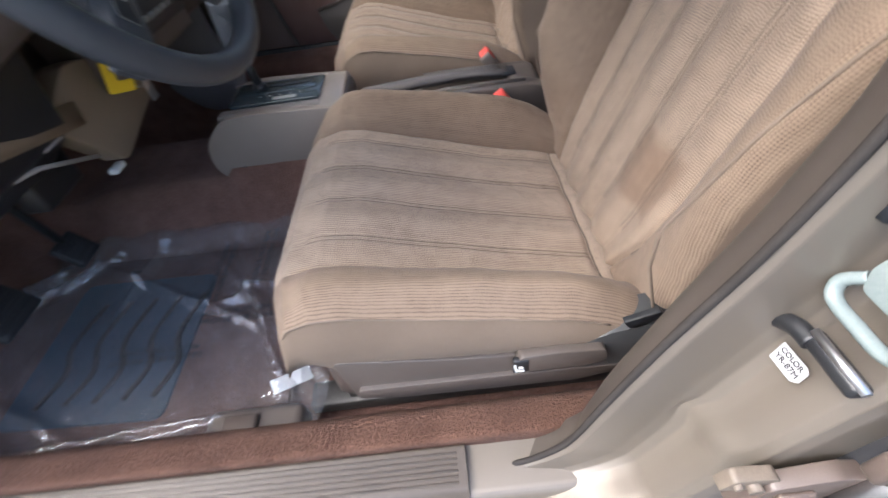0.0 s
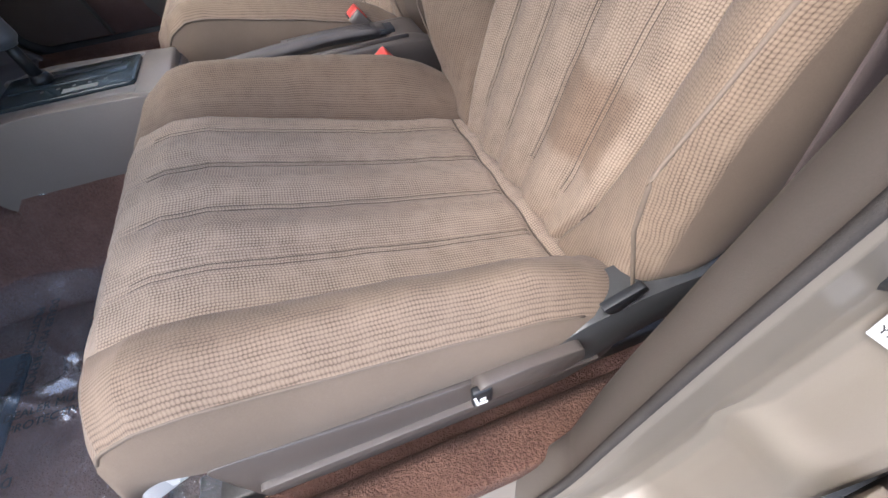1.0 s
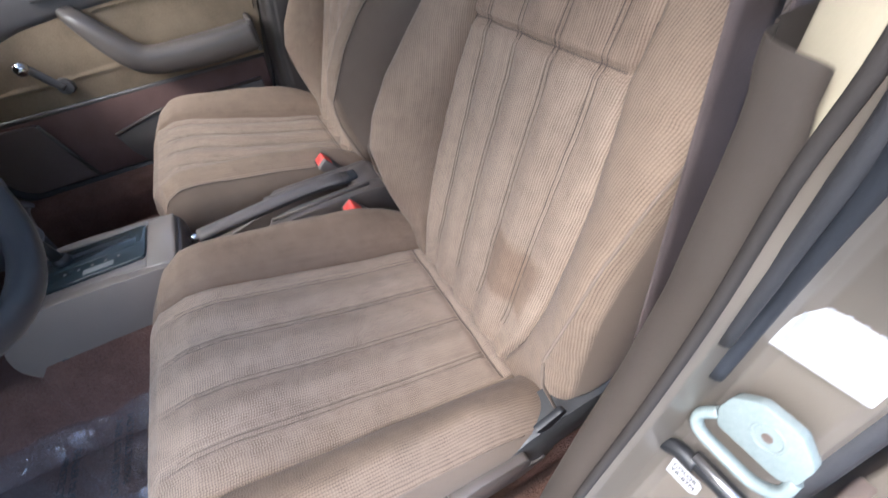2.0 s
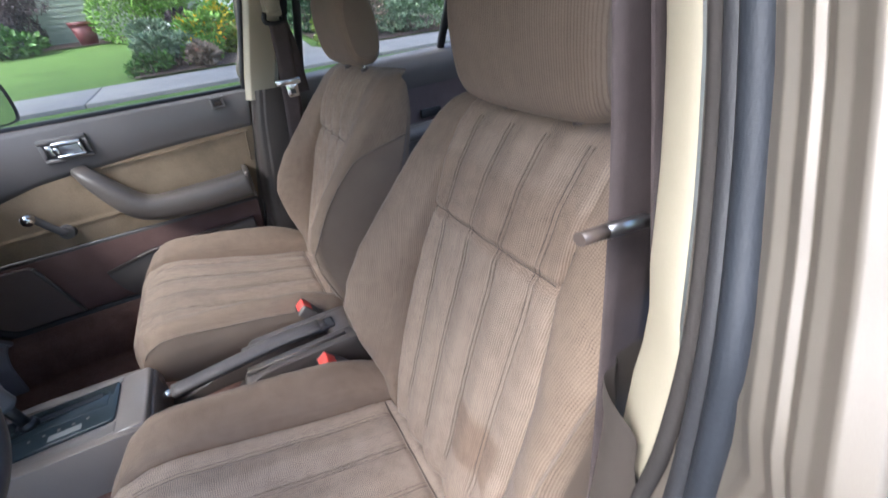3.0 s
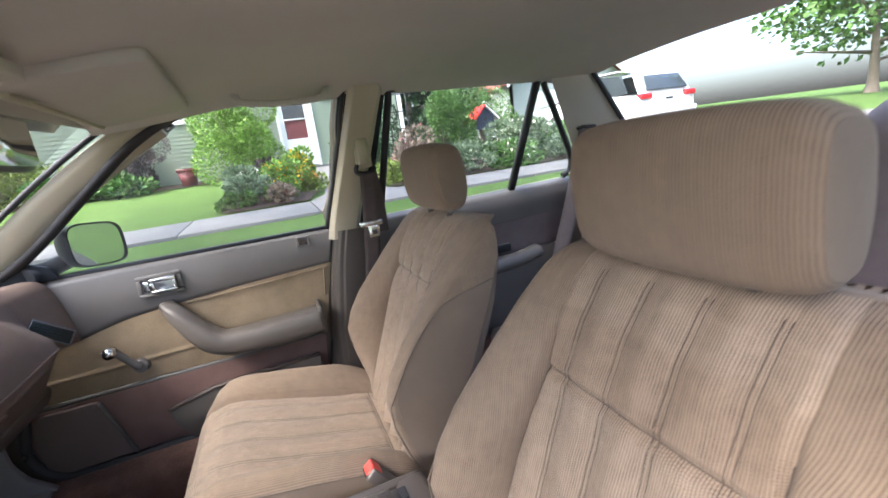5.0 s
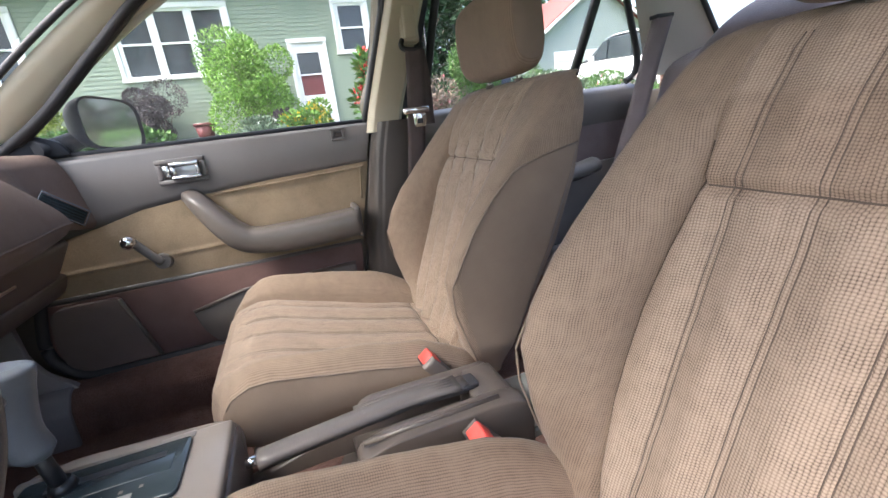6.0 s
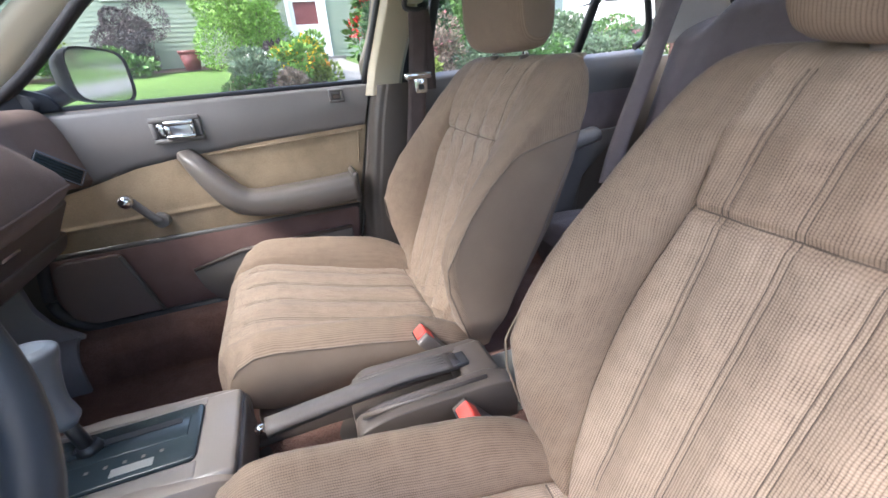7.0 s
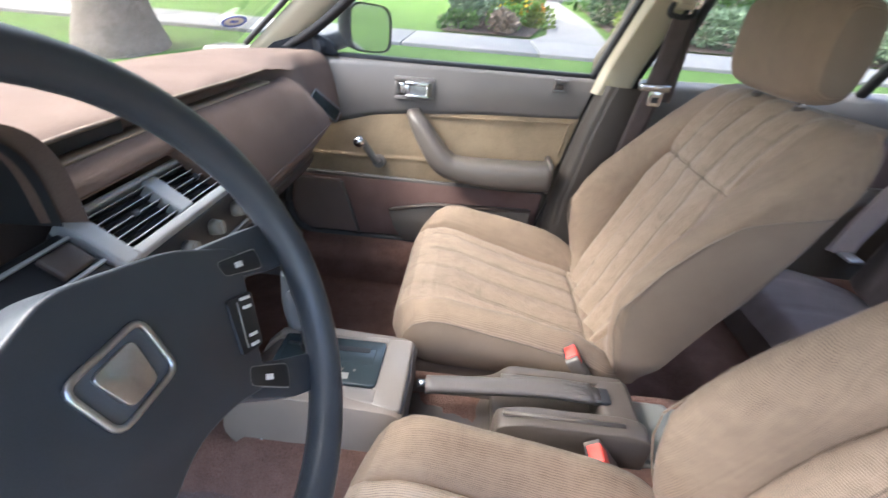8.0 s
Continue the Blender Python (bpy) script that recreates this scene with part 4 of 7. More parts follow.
part("bracket", joined(prism(rounded([(0.046, 0.492), (0.052, 0.512), (0.082, 0.508), (0.092, 0.494), (0.076, 0.486)], 0.004), "y", -0.752, -0.742, 0.002), rod((0.068, -0.757, 0.500), (0.068, -0.742, 0.500), 0.005), rod((0.056, -0.755, 0.503), (0.056, -0.742, 0.503), 0.003)), hinge_tan, hinge, "tan painted hinge bracket")
part("pin", rod((0.135, -0.763, 0.43), (0.148, -0.763, 0.56), 0.008, 12), steel, hinge, "steel hinge pin")
part("check_strap", joined(box((0.10, -0.770, 0.555), (0.19, -0.758, 0.580), 0.003), rod((0.115, -0.764, 0.55), (0.115, -0.764, 0.59), 0.006)), plastic_dark, hinge, "dark check strap")

# Rear part of the body beyond the middle pillars.
for sign in (-1, 1):
    side = tagged(part("wall_quarter", prism(rounded([(0.16, 0.20), (1.3, 0.20), (1.3, 0.86), (0.24, 0.86), (0.19, 0.6)], 0.02), "y", sign * 0.76, sign * 0.80, 0.006), paint), "champagne painted rear body side", kind="structure")
tagged(part("wall_rear_bulkhead", box((1.12, -0.70, 0.2), (1.16, 0.70, 0.93)), carpet_lo), "dark bulkhead behind the rear seat", kind="structure")

# Roof: headliner inside, painted skin above it.
def liner_z(x, y):
    s = abs(y) / 0.58
    return 1.272 - 0.035 * s**3 - 0.045 * smooth(-0.05, -0.42, x) - 0.03 * smooth(0.7, 1.1, x) + 0.0012 * noise.noise(Vector((x * 5, y * 5, 2)))


def liner_at(u, v):
    x = -0.40 + 1.385 * u
    y = (2 * v - 1) * (0.575 - 0.02 * smooth(-0.1, -0.4, x))
    drop = 0.012 * smooth(0.93, 1.0, abs(2 * v - 1))
    return Vector((x, y, liner_z(x, y) - drop))


ceiling = tagged(part("ceiling", grid(liner_at, 60, 50), liner), "beige cloth headliner under the car roof", kind="structure")
roof = tagged(part("roof", grid(lambda u, v: liner_at(u, v) + Vector((0.02 * (u - 0.5), 0.09 * (v - 0.5), 0.03)), 30, 30), paint), "champagne painted car roof", kind="structure")
for sign in (-1, 1):
    # rails over the side windows
    tagged(part("trim_roof_rail", grid(lambda u, v, sign=sign: Vector((-0.36 + 1.20 * u, sign * (0.552 + 0.045 * v + 0.010 * math.sin(math.pi * v)), 1.252 - 0.025 * v - 0.010 * math.sin(math.pi * v) - 0.018 * smooth(0.15, 0.0, u))), 40, 10), cream if sign < 0 else liner), "pale padded rail over the side windows", kind="structure")
    # windscreen pillars, the passenger's narrower on the glass side
    PILLAR = {-1: [(-0.062, -0.012), (-0.056, 0.012), (0.0, 0.024), (0.056, 0.014), (0.066, -0.010), (0.0, -0.02)], 1: [(-0.076, -0.020), (-0.080, 0.008), (-0.045, 0.024), (-0.006, 0.022), (0.013, 0.004), (-0.001, -0.013), (-0.019, -0.026), (-0.049, -0.043)]}
    foot, top_end = Vector((-0.83, sign * 0.705, 0.86)), Vector((-0.30, sign * 0.575, 1.225))
    line = [foot.lerp(top_end, k / 12) + Vector((0, 0, 0.022 * math.sin(math.pi * k / 12))) for k in range(13)]
    tagged(part("pillar_windscreen", sweep(line, PILLAR[sign], (0, sign * 0.35, 1)), cream), "cream trimmed windscreen pillar", kind="structure")
    for off, mat_, r in ((Vector((-0.052, -0.030, 0.016)) if sign < 0 else Vector((-0.012, -0.012, 0.018)), rubber, 0.007), (Vector((0.050, sign * 0.036, -0.026)), rubber, 0.007)):
        tagged(part("trim_gasket", tube([p + off for p in line], r, 8), mat_), "black rubber along the windscreen pillar", kind="structure")
# windscreen header
tagged(part("trim_header", grid(lambda u, v: Vector((-0.40 + 0.05 * v - 0.06 * (1 - (2 * u - 1) ** 2), (2 * u - 1) * 0.56, 1.208 + 0.045 * v - 0.010 * (2 * u - 1) ** 2)), 30, 6), liner), "beige windscreen header", kind="structure")
tagged(part("trim_header_outer", grid(lambda u, v: Vector((-0.47 + 0.10 * v - 0.06 * (1 - (2 * u - 1) ** 2), (2 * u - 1) * 0.57, 1.20 + 0.085 * v)), 24, 4), paint), "champagne painted roof edge over the windscreen", kind="structure")

# Windscreen glass and rear glass.
def screen(u, v):
    y = (2 * u - 1) * (0.69 - 0.12 * v)
    bow = 0.09 * (1 - (2 * u - 1) ** 2)
    return Vector((-0.87 + 0.45 * v - bow, y, 0.875 + 0.335 * v))


window_1 = tagged(part("window_1", grid(screen, 24, 10), screen_glass), "clear curved windscreen", kind="structure")
window_1.visible_shadow = False
rear_glass = tagged(part("window_2", grid(lambda u, v: Vector((1.22 - 0.25 * v + 0.10 * (1 - (2 * u - 1) ** 2), (2 * u - 1) * 0.525, 0.90 + 0.335 * v)), 20, 8), glass), "clear sloping rear window", kind="structure")
rear_glass.visible_shadow = False

# Rear pillars with the quarter window cut behind the door.
for sign in (-1, 1):
    def cpillar(u, v, sign=sign):
        z = 0.90 + 0.34 * v
        a = curve_at([(0.90, 0.975), (0.93, 1.0), (0.98, 0.985), (1.24, 0.83)], z)
        b = curve_at([(0.90, 1.20), (1.03, 1.11), (1.21, 0.98), (1.24, 0.955)], z)
        y0 = glass_y(z) - 0.02
        return Vector((a + (b - a) * u, sign * (y0 + (0.515 - y0) * u), z))

    cp = tagged(part("pillar_rear", grid(cpillar, 20, 20), liner), "cream trim of the rear pillar", kind="structure")
    if sign > 0:
        part("belt_slot", joined(tube([(0.958, 0.592, 1.061), (0.976, 0.580, 1.065), (1.010, 0.554, 1.062)], 0.006, 8)), rubber, cp, "dark belt slot")
    tagged(part("trim_gasket", tube(spline([Vector(cpillar(1.0, v / 6)) + Vector((0.004, -sign * 0.006, 0)) for v in range(7)], 3), 0.008, 8), rubber), "black rubber at the rear window", kind="structure")
tagged(part("parcel_shelf", prism([(1.09, -0.52), (1.36, -0.52), (1.36, 0.52), (1.09, 0.52)], "z", 0.905, 0.925, 0.004), carpet_lo), "dark brown rear parcel shelf", "shelf", kind="structure")
tagged(part("boot_lid", prism(rounded([(1.42, 0.90), (2.0, 0.88), (2.05, 0.75), (2.05, 0.3), (1.2, 0.3), (1.2, 0.90)], 0.03), "y", -0.78, 0.78, 0.02), paint), "champagne painted boot behind the rear window", "car boot")
tagged(part("bonnet", grid(lambda u, v: Vector((-0.90 - 1.1 * u, (2 * v - 1) * 0.76, 0.815 - 0.10 * u - 0.03 * u * u - 0.03 * (2 * v - 1) ** 2)), 12, 12), paint), "champagne painted car bonnet ahead of the windscreen", "car bonnet")

# ---- passenger side doors ----
def bulge(x, z):
    """How far the door panel stands in, at a place on it."""
    return 0.690 + 0.012 * smooth(0.80, 0.87, z) - 0.022 * smooth(0.56, 0.50, z)


def panel(edge_line, thick, proud, bevel=0.004, at=None):
    """A door trim panel from an outline in x and z."""
    zc = sum(p[1] for p in edge_line) / len(edge_line)
    y = at if at is not None else bulge(0, zc)
    return prism(rounded(edge_line, 0.012), "y", y - proud, y - proud + thick, bevel)


door_1 = tagged(thing("door_1", "closed passenger front door trimmed in brown vinyl and tan cloth", "car door"), kind="structure")
part("door_skin", prism(rounded([(-0.97, 0.24), (-0.97, 0.865), (0.082, 0.865), (0.02, 0.5), (0.0, 0.24)], 0.02), "y", 0.70, 0.78, 0.006), paint, door_1, "champagne painted door shell")


def rail_sheet(u, v):
    """The vinyl upper rail: rolled over at the window, with a curved lower edge."""
    x = -0.70 + 0.782 * u - 0.028 * v * smooth(0.6, 1.0, u)
    low = curve_at([(-0.70, 0.675), (-0.595, 0.697), (-0.5, 0.722), (-0.406, 0.733), (-0.2, 0.748), (0.06, 0.759)], x)
    z = 0.868 + (low - 0.868) * v
    y = 0.693 + 0.020 * smooth(0.10, 0.0, v) ** 2 - 0.010 * math.sin(math.pi * v) + 0.008 * smooth(0.93, 1.0, v)
    return Vector((x, y, z))


top_rail = part("upper_rail", grid(rail_sheet, 60, 24), vinyl, door_1, "brown padded vinyl rail")
part("window_lip", box((-0.70, 0.700, 0.862), (0.08, 0.722, 0.874), 0.004), rubber_grey, door_1, "grey window lip")


def insert_sheet(u, v):
    x = -0.76 + 0.82 * u - 0.055 * v * smooth(0.7, 1.0, u)
    top = curve_at([(-0.76, 0.66), (-0.595, 0.699), (-0.5, 0.724), (-0.406, 0.735), (-0.2, 0.750), (0.06, 0.761)], x)
    z = top + (0.536 - top) * v
    y = 0.694 - 0.004 * math.sin(math.pi * v) + 0.0012 * noise.noise(Vector((x * 20, z * 20, 0)))
    y -= 0.004 * dip(z, curve_at([(-0.76, 0.60), (-0.36, 0.605)], x), 0.004) * smooth(-0.30, -0.36, x)
    return Vector((x, y, z))


part("cloth_insert", grid(insert_sheet, 80, 40), door_cloth, door_1, "tan cloth door insert")
part("trim_strip", sweep([(-0.755, 0.685, 0.541), (-0.6, 0.684, 0.541), (-0.3, 0.684, 0.539), (0.004, 0.684, 0.540)], [(-0.006, -0.006), (-0.006, 0.006), (0.004, 0.008), (0.006, 0.0), (0.004, -0.008)]), arm_vinyl, door_1, "brown trim strip")
part("lower_carpet", panel([(-0.765, 0.40), (-0.765, 0.536), (0.002, 0.540), (-0.012, 0.40), (-0.05, 0.352), (-0.70, 0.350)], 0.03, 0.0, 0.004, 0.678), carpet_lo, door_1, "dark maroon carpet door base")
speaker = part("speaker_cover", panel([(-0.745, 0.385), (-0.752, 0.44), (-0.742, 0.515), (-0.72, 0.530), (-0.600, 0.528), (-0.552, 0.358), (-0.71, 0.358)], 0.016, 0.0, 0.006, 0.664), speaker_brown, door_1, "brown plastic speaker panel")
part("rib", sweep([(-0.597, 0.662, 0.525), (-0.551, 0.662, 0.359)], ring(0.005, 8)), arm_vinyl, speaker)
pocket = part("map_pocket", prism(rounded([(-0.452, 0.452), (-0.33, 0.482), (-0.03, 0.492), (-0.03, 0.36), (-0.41, 0.356), (-0.438, 0.40)], 0.01), "y", 0.645, 0.672, 0.005), arm_vinyl, door_1, "brown vinyl map pocket")
part("pocket_lip", sweep([(-0.45, 0.648, 0.455), (-0.33, 0.646, 0.484), (-0.03, 0.646, 0.494)], ring(0.005, 8)), plastic_dark, pocket)
part("bottom_seal", tube(spline([(-0.745, 0.668, 0.56), (-0.762, 0.668, 0.50), (-0.772, 0.668, 0.445), (-0.762, 0.668, 0.395), (-0.717, 0.668, 0.352), (-0.634, 0.668, 0.343), (-0.3, 0.668, 0.341), (-0.02, 0.668, 0.348)], 6), 0.013, 8), rubber, door_1, "black rubber door seal")
# armrest: a slanted grip running into a level rest
arm_path = spline([(-0.392, 0.682, 0.742), (-0.372, 0.655, 0.722), (-0.335, 0.640, 0.672), (-0.302, 0.636, 0.632), (-0.262, 0.634, 0.612), (-0.18, 0.634, 0.606), (-0.08, 0.633, 0.608), (-0.004, 0.634, 0.613)], 7)
arm_shape = [(-0.033, -0.020), (-0.037, -0.008), (-0.037, 0.012), (-0.034, 0.022), (-0.026, 0.028), (-0.01, 0.030), (0.02, 0.030), (0.034, 0.026), (0.034, -0.022), (0.02, -0.030), (-0.012, -0.031), (-0.026, -0.028)]
armrest = part("armrest", sweep(arm_path, [(-a, b) for a, b in arm_shape], (0, 0, 1), scale=lambda s: 0.5 + 0.5 * smooth(0.0, 0.45, s) + 0.18 * smooth(0.5, 0.8, s)), arm_vinyl, door_1, "brown vinyl armrest and grip")
part("insert_bead", tube(spline([(-0.345, 0.6895, 0.735), (-0.163, 0.688, 0.741), (0.030, 0.6895, 0.748), (0.034, 0.6895, 0.742), (0.024, 0.6895, 0.662)], 6), 0.0022, 6, (0, 1, 0)), door_cloth, door_1, "raised welt on the cloth")
part("armrest_cap", box((-0.012, 0.598, 0.573), (0.004, 0.69, 0.656), 0.010, 3), arm_vinyl, armrest)
# inside handle
bezel = part("handle_bezel", joined(*[box(*b, 0.003) for b in (((-0.443, 0.676, 0.822), (-0.337, 0.69, 0.833)), ((-0.443, 0.676, 0.774), (-0.337, 0.69, 0.785)), ((-0.443, 0.676, 0.785), (-0.432, 0.69, 0.822)), ((-0.348, 0.676, 0.785), (-0.337, 0.69, 0.822)))]), vinyl, door_1, "brown handle surround")
part("handle_recess", box((-0.433, 0.6865, 0.784), (-0.347, 0.690, 0.823)), rubber, bezel, "dark handle recess")
lever_chrome = material("satin chrome lever", (0.62, 0.62, 0.62), (0.72, 0.72, 0.72), 0.24, 1.0, fine=200, bump=0.03)
handle = part("door_handle", joined(*[box(*b, 0.003) for b in (((-0.412, 0.664, 0.813), (-0.350, 0.682, 0.824)), ((-0.412, 0.664, 0.783), (-0.350, 0.682, 0.792)), ((-0.412, 0.664, 0.792), (-0.400, 0.682, 0.813)), ((-0.358, 0.664, 0.792), (-0.350, 0.682, 0.813)))]), lever_chrome, door_1, "chrome inside door handle")
part("lever_face", prism(rounded([(-0.401, 0.791), (-0.357, 0.791), (-0.357, 0.814), (-0.401, 0.814)], 0.003), "y", 0.674, 0.682, 0.001), steel, handle, "dull grip face")
part("handle_tab", box((-0.430, 0.674, 0.788), (-0.415, 0.686, 0.819), 0.004), lever_chrome, handle)
lock_b = part("lock_bezel", joined(box((-0.028, 0.676, 0.826), (0.010, 0.688, 0.832), 0.002), box((-0.028, 0.676, 0.852), (0.010, 0.688, 0.858), 0.002), box((-0.028, 0.676, 0.832), (-0.020, 0.688, 0.852), 0.002), box((0.002, 0.676, 0.832), (0.010, 0.688, 0.852), 0.002)), vinyl, door_1, "brown lock surround")
part("lock_tab", box((-0.018, 0.679, 0.834), (0.0, 0.686, 0.846), 0.002), plastic_dark, lock_b)
# window crank
crank = part("window_crank", joined(
    rod((-0.489, 0.694, 0.592), (-0.489, 0.674, 0.592), 0.021, 18, 0.017),
    sweep(spline([(-0.489, 0.672, 0.592), (-0.505, 0.667, 0.615), (-0.525, 0.664, 0.645), (-0.535, 0.664, 0.659)], 5), ring(0.0105, 10, 0.007), (0, -1, 0)),
), vinyl, door_1, "brown window crank")
part("crank_knob", joined(rod((-0.535, 0.664, 0.659), (-0.535, 0.638, 0.659), 0.012, 16, 0.0155), ball((-0.535, 0.638, 0.659), 0.016, (1, 0.6, 1))), chrome, crank, "bright crank knob")
# side glass, its rear channel and the mirror sail
pane = part("window_pane", grid(lambda u, v: Vector((curve_at([(0.86, -0.78), (1.0, -0.60), (1.236, -0.24)], 0.86 + 0.376 * v) * (1 - u) + (rear_edge(0.86 + 0.376 * v) - 0.004) * u, glass_y(0.86 + 0.376 * v) + 0.004, 0.86 + 0.376 * v)), 6, 8), glass, door_1, "clear side glass")
pane.visible_shadow = False
part("glass_channel", tube([(rear_edge(z) - 0.006, glass_y(z), z) for z in np.linspace(0.85, 1.238, 8)], 0.010, 8), rubber, door_1, "black glass channel")
part("glass_channel", tube(spline([(0.18, glass_y(1.236), 1.24), (0.0, glass_y(1.238), 1.242), (-0.12, glass_y(1.238), 1.241), (-0.20, glass_y(1.225), 1.226), (-0.33, glass_y(1.16), 1.165), (-0.46, glass_y(1.06), 1.066), (-0.60, glass_y(0.95), 0.955), (-0.72, glass_y(0.87), 0.872)], 5), 0.007, 8), rubber, door_1, "black glass channel")
part("window_frame", sweep(spline([(-0.17, glass_y(1.236), 1.240), (-0.225, glass_y(1.218), 1.221), (-0.345, glass_y(1.157), 1.163), (-0.475, glass_y(1.057), 1.064), (-0.615, glass_y(0.947), 0.953), (-0.745, glass_y(0.87), 0.872)], 6), [(-0.009, -0.012), (0.009, -0.012), (0.009, -0.004), (-0.009, -0.004)], (0, 1, 0.3)), rubber, door_1, "black frame round the side glass")
part("mirror_sail", prism(rounded([(-0.79, 0.868), (-0.595, 0.868), (-0.612, 0.90), (-0.70, 0.935)], 0.01), "y", 0.69, 0.705, 0.004), mirror_black, door_1, "black mirror sail")

side_mirror = thing("side_mirror", "black door mirror outside the passenger window", "mirror")


MIRROR_AT = Vector((-0.522, 0.775, 0.930))


def mirror_shell(u, v):
    a = 2 * math.pi * u
    k = 1.0 - 0.30 * v**2.2
    px = 0.078 * abs(math.cos(a)) ** 0.5 * math.copysign(1, math.cos(a)) * k
    pz = 0.060 * abs(math.sin(a)) ** 0.5 * math.copysign(1, math.sin(a)) * k
    return MIRROR_AT + Vector((px * 0.52 - 0.060 * v + 0.02 * pz, px * 0.854 + 0.030 * v - 0.02 * pz, pz - 0.10 * px))


part("housing", grid(mirror_shell, 36, 8, close_u=True), mirror_black, side_mirror)


def mirror_face(scale, push, back=0.0):
    bm = bmesh.new()
    loop = []
    for k in range(36):
        p = mirror_shell(k / 36, back)
        c = MIRROR_AT
        loop.append(bm.verts.new(c + (p - c) * scale + Vector((push, -push * 0.6, 0))))
    bm.faces.new(loop)
    return bm


part("housing_back", joined(mirror_face(0.98, -0.003, 1.0)), mirror_black, side_mirror)
part("mirror_glass", mirror_face(0.92, -0.004), material("dull mirror", (0.42, 0.44, 0.46), (0.46, 0.48, 0.50), 0.03, 1.0, bump=0.0), side_mirror, "mirror glass")
part("mirror_backing", mirror_face(1.0, -0.010), mirror_black, side_mirror)
part("mirror_arm", sweep([(-0.66, 0.69, 0.885), (-0.63, 0.74, 0.89), (-0.59, 0.775, 0.905)], ring(0.03, 10, 0.022)), mirror_black, side_mirror)

door_2 = tagged(thing("door_2", "closed passenger rear door in brown vinyl and cloth", "car door"), kind="structure")
part("door_skin", prism(rounded([(0.10, 0.24), (0.20, 0.865), (1.02, 0.885), (0.98, 0.7), (0.80, 0.5), (0.76, 0.24)], 0.02), "y", 0.70, 0.77, 0.006), paint, door_2, "champagne painted door shell")
part("upper_rail", grid(lambda u, v: Vector((0.20 + 0.80 * u, 0.690 + 0.022 * smooth(0.12, 0.0, v) - 0.012 * math.sin(math.pi * v), 0.872 + 0.018 * u + (-0.115) * v)), 40, 16), vinyl, door_2, "brown padded vinyl rail")
part("cloth_insert", grid(lambda u, v: Vector((0.20 + 0.76 * u, 0.691 - 0.003 * math.sin(math.pi * v), 0.758 + 0.018 * u - 0.13 * v)), 30, 10), rear_cloth, door_2, "mauve brown cloth insert")
part("armrest", sweep(spline([(0.30, 0.65, 0.615), (0.5, 0.645, 0.622), (0.70, 0.645, 0.632), (0.80, 0.655, 0.645)], 5), ring(0.036, 12, 0.026)), vinyl, door_2, "brown vinyl armrest")
part("lower_panel", prism(rounded([(0.20, 0.36), (0.22, 0.64), (0.95, 0.65), (0.78, 0.5), (0.74, 0.36)], 0.02), "y", 0.680, 0.70, 0.004), vinyl, door_2, "brown vinyl lower panel")
part("handle", box((0.62, 0.672, 0.66), (0.70, 0.69, 0.69), 0.004), black, door_2)
pane2 = part("window_pane", grid(lambda u, v: Vector((0.26 * (1 - u) + (0.74 + 0.055 * v) * u + 0.06 * v * (1 - u), glass_y(0.87 + 0.366 * v) + 0.004, 0.87 + 0.366 * v)), 6, 8), glass, door_2, "clear side glass")
pane2.visible_shadow = False
pane3 = part("quarter_pane", prism([(0.745, 0.885), (1.0, 0.91), (0.985, 0.98), (0.83, 1.23), (0.80, 1.23)], "y", 0.66, 0.663), glass, door_2, "clear quarter glass")
for v in pane3.data.vertices:
    v.co.y = glass_y(v.co.z)
pane3.visible_shadow = False
part("division_bar", sweep([(0.738, glass_y(0.878), 0.878), (0.768, glass_y(1.06), 1.06), (0.798, glass_y(1.238), 1.238)], [(-0.011, -0.008), (0.011, -0.008), (0.011, 0.008), (-0.011, 0.008)], (0, 1, 0)), rubber, door_2, "black division bar")
part("glass_channel", tube(spline([(0.245, glass_y(0.88), 0.88), (0.262, glass_y(1.0), 1.0), (0.292, glass_y(1.2), 1.2), (0.31, glass_y(1.238), 1.238), (0.5, glass_y(1.243), 1.243), (0.79, glass_y(1.24), 1.238), (0.835, glass_y(1.2), 1.2), (0.93, glass_y(1.06), 1.06), (0.99, glass_y(0.96), 0.965), (0.995, glass_y(0.915), 0.915), (0.965, glass_y(0.895), 0.895)], 5), 0.011, 10), rubber, door_2, "black glass channel")


# ---- centre console ----
rail_plastic = material("grey brown rail plastic", (0.165, 0.143, 0.125), (0.20, 0.174, 0.153), 0.33, scale=8, fine=800, bump=0.1, depth=0.0005)
console = thing("centre_console", "brown plastic centre console with selector and parking brake", "console")
SIDE_LINE = rounded([(-0.578, 0.405), (-0.565, 0.374), (-0.52, 0.355), (-0.50, 0.335), (-0.30, 0.335), (-0.285, 0.47), (-0.30, 0.491), (-0.345, 0.494), (-0.47, 0.50), (-0.525, 0.493), (-0.568, 0.450)], 0.02)
console_tan = material("tan brown console plastic", (0.158, 0.130, 0.108), (0.195, 0.162, 0.136), 0.42, scale=6, fine=800, bump=0.14, depth=0.0005)
front = part("side_wall", prism(SIDE_LINE, "y", -0.088, -0.068, 0.006), console_tan, console)
part("side_wall", prism(SIDE_LINE, "y", 0.055, 0.073, 0.006), console_tan, console)
part("nose", prism(rounded([(-0.530, 0.478), (-0.574, 0.432), (-0.574, 0.40), (-0.555, 0.40), (-0.515, 0.462), (-0.500, 0.492)], 0.01), "y", -0.075, 0.062, 0.005), plastic, console)
part("end_wall", box((-0.296, -0.08, 0.40), (-0.288, 0.068, 0.48), 0.003), plastic, console)
part("end_cap", box((-0.345, -0.08, 0.470), (-0.292, 0.068, 0.494), 0.006), rail_plastic, console)
